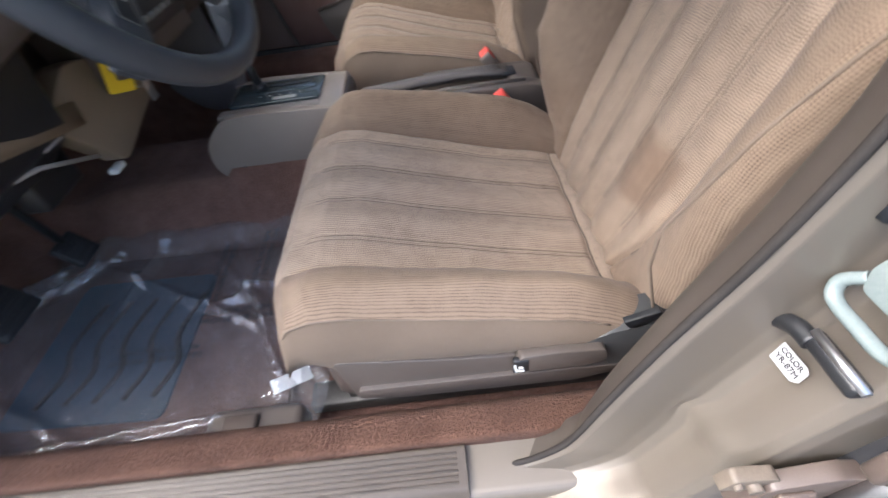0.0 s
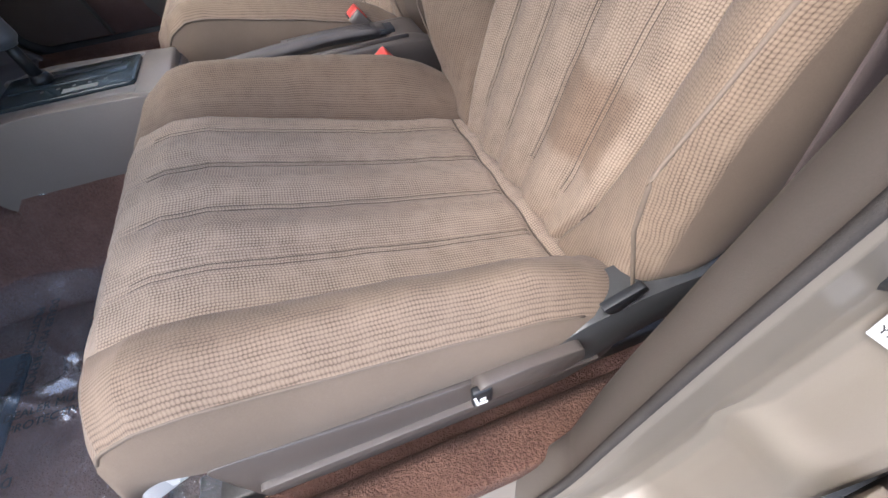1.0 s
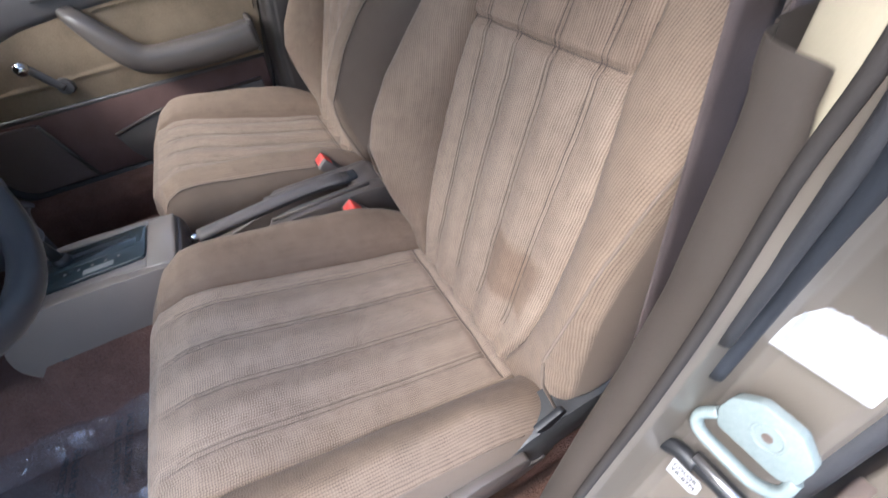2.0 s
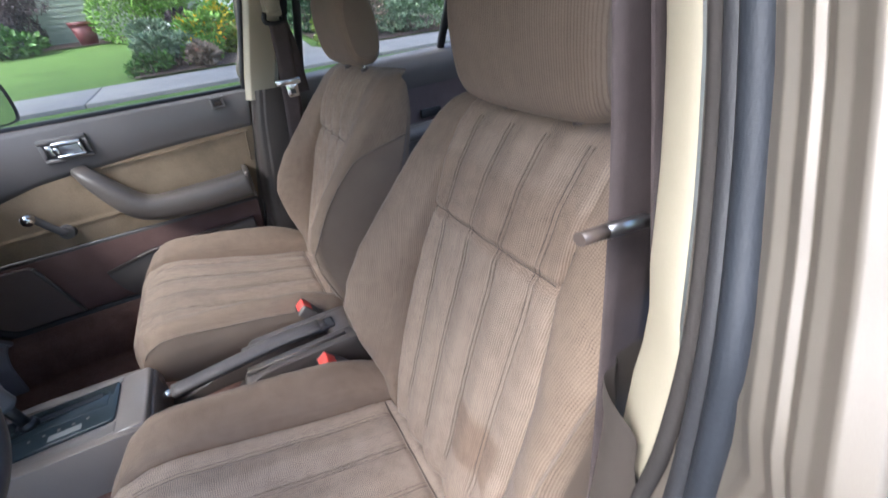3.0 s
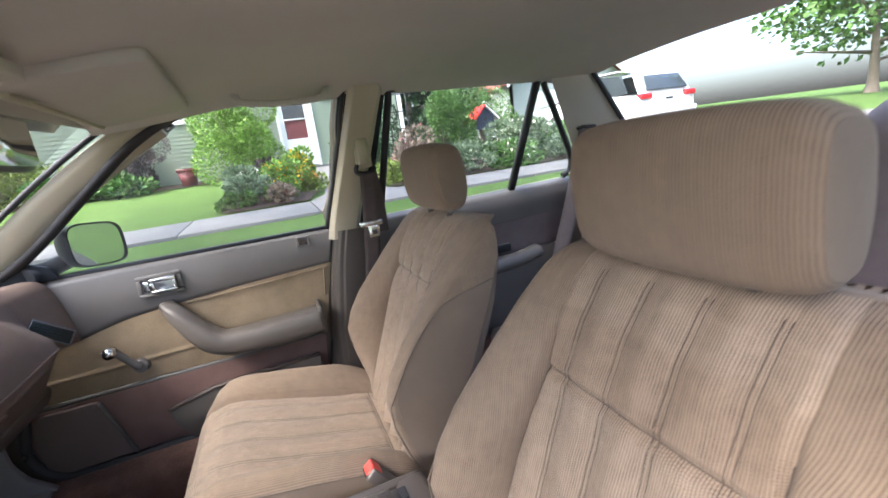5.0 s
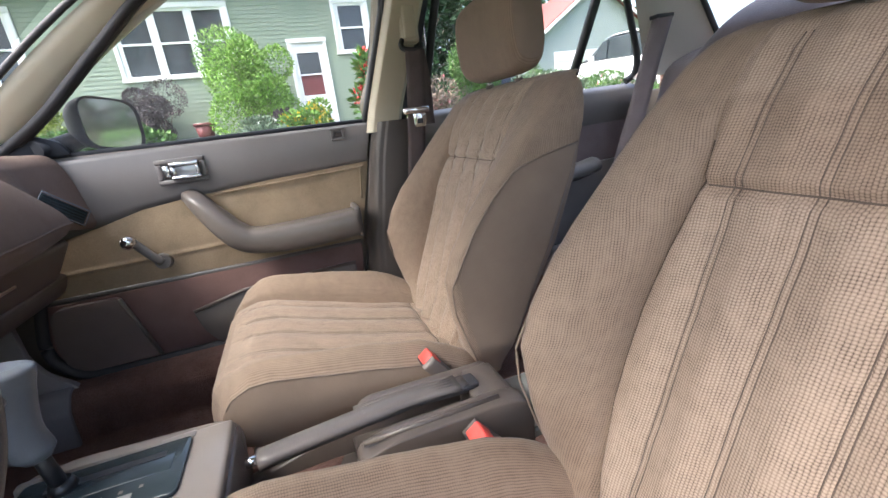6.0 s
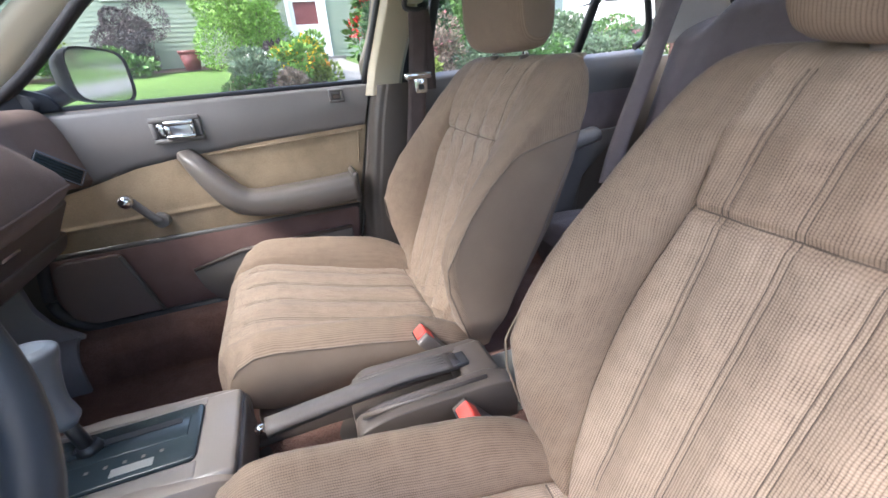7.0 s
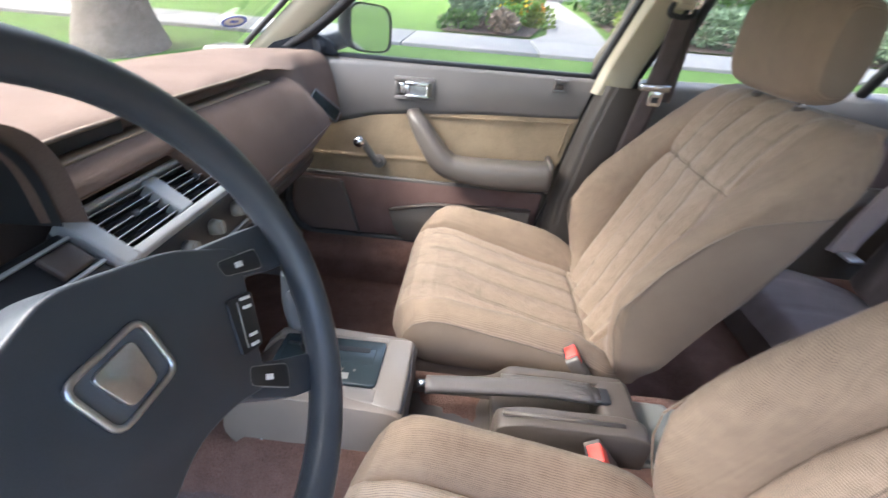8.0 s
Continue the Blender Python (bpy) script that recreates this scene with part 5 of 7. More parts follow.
part("top_rail", box((-0.53, -0.075, 0.472), (-0.335, -0.047, 0.4955), 0.004), rail_plastic, console)
part("top_rail", box((-0.53, 0.05, 0.472), (-0.335, 0.066, 0.4955), 0.004), rail_plastic, console)
part("screw", rod((-0.518, -0.0895, 0.388), (-0.518, -0.0875, 0.388), 0.0075, 14), chrome, front, "bright screw")
gate = part("gate", joined(
    prism(rounded([(-0.515, -0.046), (-0.338, -0.046), (-0.338, 0.050), (-0.515, 0.050)], 0.008), "z", 0.488, 0.4985, 0.002),
    box((-0.505, -0.005, 0.497), (-0.352, 0.030, 0.4995), 0.001),
), plate_teal, console, "dark teal selector plate")
part("gate_slot", box((-0.485, 0.020, 0.4995), (-0.362, 0.030, 0.5005)), rubber, gate)
for k in range(5):
    part("gate_mark", box((-0.460 + 0.02 * k, -0.021, 0.4987), (-0.456 + 0.02 * k, -0.017, 0.4993)), plastic, gate, "pale gear mark")
part("gate_light", box((-0.43, -0.038, 0.4987), (-0.385, -0.026, 0.4995)), plastic_grey, gate, "pale printed strip")
selector = thing("gear_selector", "black gear selector lever with a grey blue knob", "gear lever")
part("stem", rod((-0.466, 0.022, 0.492), (-0.471, 0.016, 0.57), 0.0088, 12, 0.0075), black, selector)
part("collar", rod((-0.466, 0.022, 0.498), (-0.4665, 0.022, 0.51), 0.016, 14, 0.011), black, selector)
knob = part("knob", joined(
    sweep(spline([(-0.470, 0.015, 0.550), (-0.471, 0.0145, 0.562), (-0.474, 0.014, 0.58), (-0.473, 0.013, 0.605), (-0.467, 0.012, 0.640), (-0.463, 0.011, 0.656), (-0.462, 0.011, 0.664)], 5), ring(0.0245, 18, 0.021), (0, 1, 0), scale=lambda s: 0.55 + 0.30 * smooth(0.0, 0.15, s) + 0.22 * smooth(0.35, 0.85, s) - 0.42 * smooth(0.90, 1.0, s)),
), knob_grey, selector, "blue grey selector knob")
part("knob_button", rod((-0.466, -0.006, 0.636), (-0.466, -0.0155, 0.636), 0.008, 14), knob_grey, selector)

rear_box = part("brake_surround", prism(rounded([(-0.15, 0.34), (0.10, 0.34), (0.10, 0.462), (0.06, 0.474), (-0.10, 0.474), (-0.145, 0.462)], 0.015), "y", -0.066, -0.030, 0.006), cover_brown, console)
part("brake_surround", prism(rounded([(-0.30, 0.34), (0.09, 0.34), (0.085, 0.466), (-0.12, 0.47), (-0.145, 0.44), (-0.30, 0.40)], 0.015), "y", 0.038, 0.058, 0.006), cover_brown, console)
part("surround_end", box((0.028, -0.06, 0.36), (0.09, 0.055, 0.468), 0.012), cover_brown, console)
part("surround_base", box((-0.145, -0.04, 0.36), (0.035, 0.045, 0.42), 0.004), cover_brown, console)
part("front_tray", box((-0.30, -0.066, 0.34), (-0.14, 0.055, 0.395), 0.006), cover_brown, console)
part("rib", sweep([(-0.135, -0.048, 0.4745), (0.055, -0.048, 0.4745)], ring(0.004, 8)), cover_brown, rear_box)
part("rear_tray", joined(prism(rounded([(0.09, -0.062), (0.27, -0.055), (0.27, 0.055), (0.09, 0.058)], 0.01), "z", 0.36, 0.405, 0.005), box((0.10, -0.055, 0.40), (0.17, 0.05, 0.425), 0.008)), plastic_grey, console, "pale grey rear tray")
brake = thing("parking_brake", "brown parking brake lever lying between the seats", "brake lever")
brake_slate = material("slate brown lever plastic", (0.082, 0.072, 0.066), (0.108, 0.096, 0.088), 0.4, scale=8, fine=800, bump=0.12, depth=0.0005)
part("grip", sweep(spline([(-0.262, -0.006, 0.472), (-0.20, -0.002, 0.4745), (-0.12, 0.003, 0.477), (-0.05, 0.007, 0.477), (0.028, 0.010, 0.470)], 5), [(-0.0145, -0.008), (-0.016, 0.002), (-0.011, 0.0065), (0.011, 0.0065), (0.016, 0.002), (0.0145, -0.008)]), brake_slate, brake)
part("grip_pad", sweep(spline([(-0.136, 0.007, 0.4795), (-0.05, 0.009, 0.4795), (0.016, 0.010, 0.4755)], 5), [(-0.0185, -0.006), (-0.0185, 0.001), (-0.0155, 0.003), (0.0155, 0.003), (0.0185, 0.001), (0.0185, -0.006)]), brake_slate, brake)
for q in (-0.009, -0.003, 0.003, 0.009):
    part("rib", sweep([(-0.126, 0.0075 + q, 0.4822), (-0.05, 0.009 + q, 0.4822), (0.008, 0.010 + q, 0.4788)], ring(0.0014, 6)), brake_slate, brake)
part("button", rod((-0.262, -0.006, 0.472), (-0.276, -0.0068, 0.4715), 0.0066, 12), chrome, brake, "bright release button")
part("slot", box((0.018, -0.006, 0.466), (0.045, 0.024, 0.4745), 0.002), rubber, brake)


def buckle(y, lean):
    b = thing("belt_buckle", "brown seat belt buckle with a red button", "belt buckle", "front belt buckles", (0, y, 0))
    m = frame_of((0.012, 0, 0.452), (0, 1, 0.05 * lean), (-0.60, 0.06 * lean, 0.80))
    part("stalk", moved(prism(rounded([(-0.017, -0.12), (0.017, -0.12), (0.019, 0.0), (-0.019, 0.0)], 0.006), "z", -0.008, 0.008, 0.003), m), plastic, b)
    part("housing", moved(prism(rounded([(-0.022, -0.045), (0.022, -0.045), (0.024, 0.030), (-0.024, 0.030)], 0.007), "z", -0.012, 0.012, 0.005), m), plastic, b)
    part("button", moved(box((-0.015, 0.006, -0.0085), (0.015, 0.0325, 0.0135), 0.003), m), red, b, "red release button")
    part("tongue_slot", moved(box((-0.013, 0.0295, -0.011), (0.013, 0.0312, -0.0085)), m), rubber, b)
    return b


buckle(-0.102, 1)
buckle(0.098, -1)


# ---- seat belts ----
def strap(name_, path, width, across, parent, mat=belt_web):
    half = width / 2
    bm = bmesh.new()
    path = [Vector(p) for p in path]
    for side in (0,):
        rows_ = []
        for i, p in enumerate(path):
            a = across[i] if isinstance(across, list) else Vector(across)
            a = a.normalized()
            d = (path[min(i + 1, len(path) - 1)] - path[max(i - 1, 0)]).normalized()
            n = d.cross(a).normalized() * 0.0009
            rows_.append([bm.verts.new(p + a * (half * s) + n * k) for s, k in ((-1, -1), (-0.5, -1), (0, -1), (0.5, -1), (1, -1), (1, 1), (0.5, 1), (0, 1), (-0.5, 1), (-1, 1))])
        for r, q in zip(rows_, rows_[1:]):
            for j in range(10):
                f = bm.faces.new((r[j], r[(j + 1) % 10], q[(j + 1) % 10], q[j]))
                f.smooth = j not in (4, 9)
    return part(name_, bm, mat, parent)


def shoulder_belt(sign, tongue_z, top, back, yt):
    b = thing("seat_belt", "brown seat belt hanging at the middle pillar", "seat belt", "front seat belts")
    tall = 0.093
    part("anchor_cover", joined(box((0.178, -0.592, 1.066), (0.222, -0.532, 1.117), 0.012, 3), box((0.171, -0.560, 1.076), (0.190, -0.540, 1.108), 0.006)) if sign < 0 else joined(box((0.170 + back, sign * yt - 0.012, top + 0.012), (0.216 + back, sign * yt + 0.016, top + 0.012 + tall), 0.008, 3), box((0.176 + back, sign * (yt - 0.014) - 0.006, top + 0.022), (0.208 + back, sign * (yt - 0.014) + 0.006, top + 0.002 + tall), 0.005)), cream, b, "cream belt anchor cover")
    part("anchor_loop", tube(spline([(0.180, -0.553, 1.080), (0.174, -0.553, 1.070), (0.173, -0.557, 1.062), (0.178, -0.567, 1.0585), (0.188, -0.584, 1.060)], 5), 0.0068, 10) if sign < 0 else tube(spline([(0.172 + back, sign * (yt - 0.006), top + 0.022), (0.166 + back, sign * (yt - 0.010), top + 0.010), (0.170 + back, sign * (yt - 0.012), top + 0.001), (0.190 + back, sign * (yt - 0.012), top - 0.003), (0.214 + back, sign * (yt - 0.010), top + 0.000), (0.220 + back, sign * (yt - 0.006), top + 0.012)], 5), 0.0065, 10), black, b, "black belt loop")
    strap("webbing", spline([(0.190 + back, sign * (yt - 0.016), top - 0.004), (0.194 + back, sign * (yt - 0.006), 0.93), (0.190 + back, sign * (yt + 0.004), 0.80), (0.180 + back, sign * (yt + 0.016), 0.66), (0.165 + back, sign * (yt + 0.030), 0.50), (0.155 + back, sign * 0.61, 0.36)] if sign < 0 else [(0.196, yt - 0.016, top - 0.004), (0.190, yt - 0.012, 0.93), (0.176, yt - 0.002, 0.80), (0.160, yt + 0.006, 0.66), (0.150, yt + 0.012, 0.50), (0.14, 0.61, 0.36)], 6), 0.047, Vector((1, 0, 0.0)), b)
    strap("webbing", spline([(0.200 + back, sign * (yt - 0.008), top - 0.002), (0.210 + back, sign * (yt + 0.002), 0.95), (0.214 + back, sign * (yt + 0.016), 0.84)], 6), 0.047, Vector((1, -sign * 0.15, 0)), b)
    t = Vector((0.178, sign * (yt - 0.026), tongue_z))
    if sign > 0:
        part("tongue", joined(box(t + Vector((-0.034, -0.006, -0.004)), t + Vector((0.034, 0.006, 0.012)), 0.004), prism(rounded([(t.x - 0.010, t.z - 0.002), (t.x - 0.008, t.z - 0.036), (t.x + 0.022, t.z - 0.036), (t.x + 0.024, t.z - 0.002)], 0.006), "y", t.y - 0.002, t.y + 0.001, 0.0006), ), chrome, b, "bright belt tongue")
        part("tongue_hole", box((t.x + 0.0, t.y - 0.0026, t.z - 0.028), (t.x + 0.014, t.y - 0.0015, t.z - 0.016)), rubber, b)
    else:
        part("tongue_grip", sweep([(0.130, -0.582, 0.905), (0.142, -0.582, 0.904), (0.150, -0.582, 0.903)], ring(0.0048, 10, 0.0042)), plastic_dark, b, "brown belt tongue grip")
        part("tongue", sweep([(0.149, -0.582, 0.903), (0.187, -0.582, 0.898)], [(-0.003, -0.0034), (0.003, -0.0034), (0.003, 0.0034), (-0.003, 0.0034)]), steel, b, "steel belt tongue")
    return b


shoulder_belt(1, 0.872, 1.02, 0.0, 0.585)
shoulder_belt(-1, 0.872, 1.060, -0.006, 0.576)
rear_belt = thing("rear_seat_belt", "mauve brown rear seat belt across the rear pillar", "seat belt")
belt_mauve = material("faded mauve belt webbing", (0.112, 0.092, 0.096), (0.152, 0.127, 0.132), 0.7, scale=30, fine=900, bump=0.3, depth=0.0005)
strap("webbing", spline([(0.983, 0.568, 1.058), (0.955, 0.583, 0.94), (0.918, 0.592, 0.80), (0.878, 0.594, 0.69), (0.832, 0.585, 0.58), (0.790, 0.560, 0.50)], 6), 0.056, Vector((0.6, -0.8, 0.0)), rear_belt, belt_mauve)
part("tongue", box((0.775, 0.50, 0.505), (0.815, 0.55, 0.515), 0.004), steel, rear_belt, "steel belt tongue")

# ---- rear seat ----
rear_seat = thing("rear_bench_seat", "mauve brown cloth rear bench seat", "car seat")


def rear_cushion(u, v):
    y = (2 * v - 1) * 0.63
    x = 0.535 + 0.40 * u
    z = 0.425 - 0.05 * u + 0.02 * math.sin(math.pi * u) - 0.06 * smooth(0.10, 0.0, u) ** 2 - 0.02 * abs(2 * v - 1) ** 6
    z -= 0.004 * (dip((v * 8) % 1.0, 0.5, 0.06))
    return Vector((x, y, z + 0.002 * noise.noise(Vector((x * 9, y * 9, 5)))))


part("cushion", grid(rear_cushion, 30, 90), rear_cloth, rear_seat)
part("cushion_front", grid(lambda u, v: Vector((0.535 + 0.03 * u, (2 * v - 1) * 0.63, 0.365 - 0.12 * u)), 6, 10), rear_cloth, rear_seat)


def rear_back(u, v):
    y = (2 * v - 1) * 0.60
    raised = 0.085 * smooth(0.51, 0.37, abs(y)) * smooth(0.06, 0.20, abs(y))
    z = 0.40 + (0.565 + raised) * u
    x = 0.86 + 0.145 * u - 0.02 * math.sin(math.pi * u) + 0.09 * max(0.0, (u - 0.88) / 0.12) ** 2 + 0.05 * abs(2 * v - 1) ** 8
    x += 0.004 * (dip((v * 6) % 1.0, 0.5, 0.05)) * smooth(0.9, 0.6, u)
    return Vector((x, y, z + 0.002 * noise.noise(Vector((z * 9, y * 9, 8)))))


part("backrest", grid(rear_back, 50, 80), rear_cloth, rear_seat)
part("back_fill", box((1.04, -0.54, 0.4), (1.10, 0.54, 0.91), 0.02), carpet_lo, rear_seat)

# ---- roof fittings ----
dome = thing("dome_lamp", "lit orange interior dome lamp on the headliner", "ceiling lamp")
part("base", box((0.172, -0.212, 1.255), (0.240, -0.13, 1.272), 0.004), liner, dome)
part("lens", box((0.180, -0.203, 1.246), (0.230, -0.145, 1.257), 0.004), dome_glow, dome, "glowing amber lens")
visor = thing("sun_visor", "beige cloth sun visor folded against the headliner", "sun visor", "sun visors")
part("pad", moved(prism(rounded([(-0.10, -0.20), (0.10, -0.20), (0.09, 0.20), (-0.085, 0.21)], 0.03), "z", -0.011, 0.011, 0.008), pose(-0.285, 0.33, 1.226, -2, -8, 0)), liner, visor)
part("visor_rod", rod((-0.37, 0.16, 1.205), (-0.37, 0.53, 1.20), 0.006), cream, visor)
copy_thing(visor, pose(0, -0.66, 0))
assist = single("assist_grip", sweep(spline([(-0.10, 0.53, 1.245), (-0.08, 0.515, 1.222), (0.02, 0.512, 1.215), (0.10, 0.515, 1.222), (0.12, 0.53, 1.245)], 5), ring(0.011, 10, 0.008)), liner, "beige assist grip over the passenger window", "grab handle")
rear_view = thing("rear_view_mirror", "dark rear view mirror on the windscreen", "mirror")
part("housing", box((-0.372, -0.115, 1.098), (-0.342, 0.125, 1.168), 0.014, 3), black, rear_view)
part("mirror_glass", box((-0.3425, -0.105, 1.104), (-0.3405, 0.115, 1.162), 0.0006, 1), mirror, rear_view, "mirror glass")
part("stem", rod((-0.36, 0.005, 1.15), (-0.39, 0.005, 1.215), 0.008), black, rear_view)
single("roof_pod", moved(prism(rounded([(-0.05, -0.09), (0.05, -0.09), (0.05, 0.09), (-0.05, 0.09)], 0.02), "z", -0.012, 0.006, 0.005), pose(-0.36, 0.0, 1.222, 0, 8, 0)), liner, "beige moulded pod at the windscreen header", "roof trim")

# ---- dashboard ----
dash = thing("dashboard", "dashboard under a brown felt cover", "dashboard")


# The felt cover's fall at several places across: windscreen base, top, lip, recess, pale strip, bulge, lower edge.
FELT = {
    -0.15: [(-0.98, 0.862), (-0.83, 0.884), (-0.67, 0.889), (-0.632, 0.884), (-0.640, 0.878), (-0.650, 0.868), (-0.648, 0.852), (-0.628, 0.853), (-0.612, 0.846), (-0.606, 0.836), (-0.606, 0.828), (-0.62, 0.820)],
    0.02: [(-0.96, 0.866), (-0.82, 0.887), (-0.67, 0.890), (-0.632, 0.885), (-0.640, 0.878), (-0.650, 0.868), (-0.648, 0.852), (-0.628, 0.857), (-0.612, 0.849), (-0.606, 0.840), (-0.606, 0.832), (-0.62, 0.824)],
    0.075: [(-0.95, 0.868), (-0.81, 0.888), (-0.67, 0.890), (-0.632, 0.885), (-0.640, 0.878), (-0.650, 0.868), (-0.648, 0.852), (-0.628, 0.858), (-0.604, 0.842), (-0.575, 0.790), (-0.562, 0.735), (-0.580, 0.702)],
    0.34: [(-0.88, 0.880), (-0.79, 0.891), (-0.67, 0.890), (-0.628, 0.883), (-0.636, 0.876), (-0.645, 0.866), (-0.643, 0.853), (-0.622, 0.856), (-0.600, 0.838), (-0.574, 0.790), (-0.562, 0.738), (-0.578, 0.706)],
    0.44: [(-0.84, 0.884), (-0.76, 0.891), (-0.68, 0.885), (-0.640, 0.868), (-0.640, 0.864), (-0.640, 0.858), (-0.638, 0.852), (-0.620, 0.844), (-0.598, 0.824), (-0.575, 0.785), (-0.564, 0.742), (-0.576, 0.714)],
    0.51: [(-0.80, 0.888), (-0.74, 0.889), (-0.68, 0.880), (-0.650, 0.858), (-0.644, 0.846), (-0.640, 0.835), (-0.634, 0.824), (-0.618, 0.808), (-0.598, 0.788), (-0.578, 0.765), (-0.568, 0.740), (-0.58, 0.72)],
    0.57: [(-0.76, 0.886), (-0.72, 0.887), (-0.68, 0.880), (-0.655, 0.860), (-0.648, 0.840), (-0.642, 0.815), (-0.637, 0.795), (-0.626, 0.778), (-0.612, 0.762), (-0.60, 0.748), (-0.60, 0.735), (-0.61, 0.72)],
    0.68: [(-0.69, 0.874), (-0.67, 0.878), (-0.645, 0.876), (-0.625, 0.862), (-0.615, 0.840), (-0.608, 0.815), (-0.603, 0.79), (-0.599, 0.765), (-0.596, 0.745), (-0.594, 0.725), (-0.592, 0.712), (-0.60, 0.70)],
}


FELT_Y = sorted(FELT)
FELT_RUN = {q: spline(FELT[q], 10) for q in FELT_Y}


def dash_cover(u, v):
    y = -0.15 + 0.83 * v
    i = int(round(u * 110))
    x = float(np.interp(y, FELT_Y, [FELT_RUN[q][i].x for q in FELT_Y]))
    z = float(np.interp(y, FELT_Y, [FELT_RUN[q][i].y for q in FELT_Y]))
    fold = 0.004 * noise.noise(Vector((y * 5, u * 5, 3.0))) + 0.002 * noise.noise(Vector((y * 16, u * 12, 9.0)))
    return Vector((x + fold * 0.6 * smooth(0.5, 0.8, u), y, z + fold * smooth(0.65, 0.4, u)))


part("felt_cover", grid(dash_cover, 110, 90), dash_mat, dash, "brown felt cover with folds")
part("felt_hem", tube(spline([Vector(dash_cover(31 / 110, k / 14)) + Vector((0.001, 0, -0.001)) for k in range(9)], 5), 0.0026, 6), piping, dash)
part("felt_hem", tube(spline([Vector(dash_cover(100 / 110, k / 40)) + Vector((0.001, 0, 0)) for k in range(11, 33)], 3), 0.0024, 6), dash_mat, dash)
part("shelf_strip", sweep([(-0.640, -0.145, 0.8555), (-0.640, 0.10, 0.8585), (-0.634, 0.34, 0.8575)], [(-0.011, -0.001), (0.011, -0.003), (0.011, 0.002), (-0.011, 0.003)]), knee_tan, dash, "pale moulding on the dash shelf")
# Solid black block; its colour stands for the shade inside the cubby.
part("shelf_shade", box((-0.70, -0.142, 0.860), (-0.644, -0.012, 0.877)), rubber, dash, "black block standing for the shade in the cubby under the felt lip")
part("body", joined(prism(rounded([(-1.0, 0.83), (-0.72, 0.855), (-0.715, 0.83), (-0.715, 0.80), (-0.715, 0.74), (-0.705, 0.66), (-0.72, 0.60), (-0.95, 0.58)], 0.02), "y", -0.62, 0.655, 0.01)), plastic_dark, dash, "dark brown dashboard body")
part("glove_box", prism(rounded([(-0.70, 0.635), (-0.628, 0.70), (-0.622, 0.69), (-0.665, 0.615), (-0.70, 0.60)], 0.008), "y", 0.13, 0.60, 0.004), plastic_dark, dash, "dark glove box lid")
part("glove_latch", box((-0.655, 0.36, 0.652), (-0.64, 0.42, 0.668), 0.003), chrome, dash)
part("lower_cover", prism(rounded([(-0.98, 0.60), (-0.66, 0.62), (-0.68, 0.57), (-0.98, 0.50)], 0.02), "y", 0.10, 0.64, 0.006), plastic_dark, dash)
side_vent = part("side_vent", joined(box((-0.017, -0.044, -0.014), (0.017, 0.044, -0.006), 0.003), *[box((-0.013 + 0.0065 * k, -0.040, -0.007), (-0.0115 + 0.0065 * k, 0.040, -0.002), 0.0004, 1) for k in range(5)]), plate_teal, dash, "dark teal side vent")
part("vent_rim", outline([(-0.0175, -0.0445), (0.0175, -0.0445), (0.0175, 0.0445), (-0.0175, 0.0445)], -0.003, 0.0016, 6), knob_grey, side_vent, "grey vent rim")
side_vent.matrix_local = frame_of((-0.596, 0.576, 0.764), (-0.2565, -0.5685, -0.6625), (0.53, 0.53, -0.66))

# Centre stack: a sloping vent panel over upright controls and radio, in a pale grey surround.
stack_m = frame_of((-0.594, -0.030, 0.7935), (0, 1, 0), (-0.79, 0, 0.62))
stack = part("centre_panel", moved(prism(rounded([(-0.125, -0.040), (0.118, -0.040), (0.118, 0.036), (-0.125, 0.036)], 0.004), "z", -0.032, -0.020, 0.002), stack_m), black, dash, "pale framed centre panel")
for name_, lo, hi in (("frame_side", (-0.125, -0.039), (-0.102, 0.035)), ("frame_side", (0.100, -0.039), (0.117, 0.035)), ("frame_bar", (-0.102, 0.0275), (0.100, 0.035)), ("frame_bar", (-0.102, -0.039), (0.100, -0.0275)), ("frame_bar", (-0.015, -0.0275), (0.008, 0.0275))):
    part(name_, moved(box((lo[0], lo[1], -0.022), (hi[0], hi[1], 0.002), 0.003), stack_m), pale_grey, stack, "pale grey vent frame")
louvre_pale = material("bright louvre edge", (0.62, 0.63, 0.64), (0.70, 0.71, 0.72), 0.25, 0.5, fine=300, bump=0.02)
for x0, x1 in ((-0.102, -0.015), (0.008, 0.100)):
    vent = part("centre_vent", moved(box((x0, -0.0275, -0.019), (x1, 0.0275, -0.0175)), stack_m), rubber, stack, "dark air vent")
    for k in range(5):
        part("louvre", moved(joined(box((x0, -0.0222 + 0.0110 * k, -0.016), (x1, -0.0212 + 0.0110 * k, -0.003), 0.0003, 1)), stack_m), black, vent)
        part("louvre_edge", moved(box((x0, -0.0224 + 0.0110 * k, -0.0035), (x1, -0.0211 + 0.0110 * k, -0.0015), 0.0004, 1), stack_m), louvre_pale, vent, "bright louvre edge")
    part("vent_tab", moved(box(((x0 + x1) / 2 - 0.004, -0.004, -0.006), ((x0 + x1) / 2 + 0.004, 0.004, 0.0015), 0.001), stack_m), black, vent)
lower_m = frame_of((-0.566, -0.030, 0.700), (0, 1, 0), (-0.10, 0, 0.995))
part("stack_body", moved(box((-0.124, -0.085, -0.12), (0.117, 0.062, -0.006), 0.004), lower_m), plastic_dark, dash, "dark centre stack body")
heater = part("heater_panel", moved(box((-0.118, 0.004, -0.007), (0.111, 0.058, 0.0), 0.003), lower_m), black, stack, "black heater control panel")
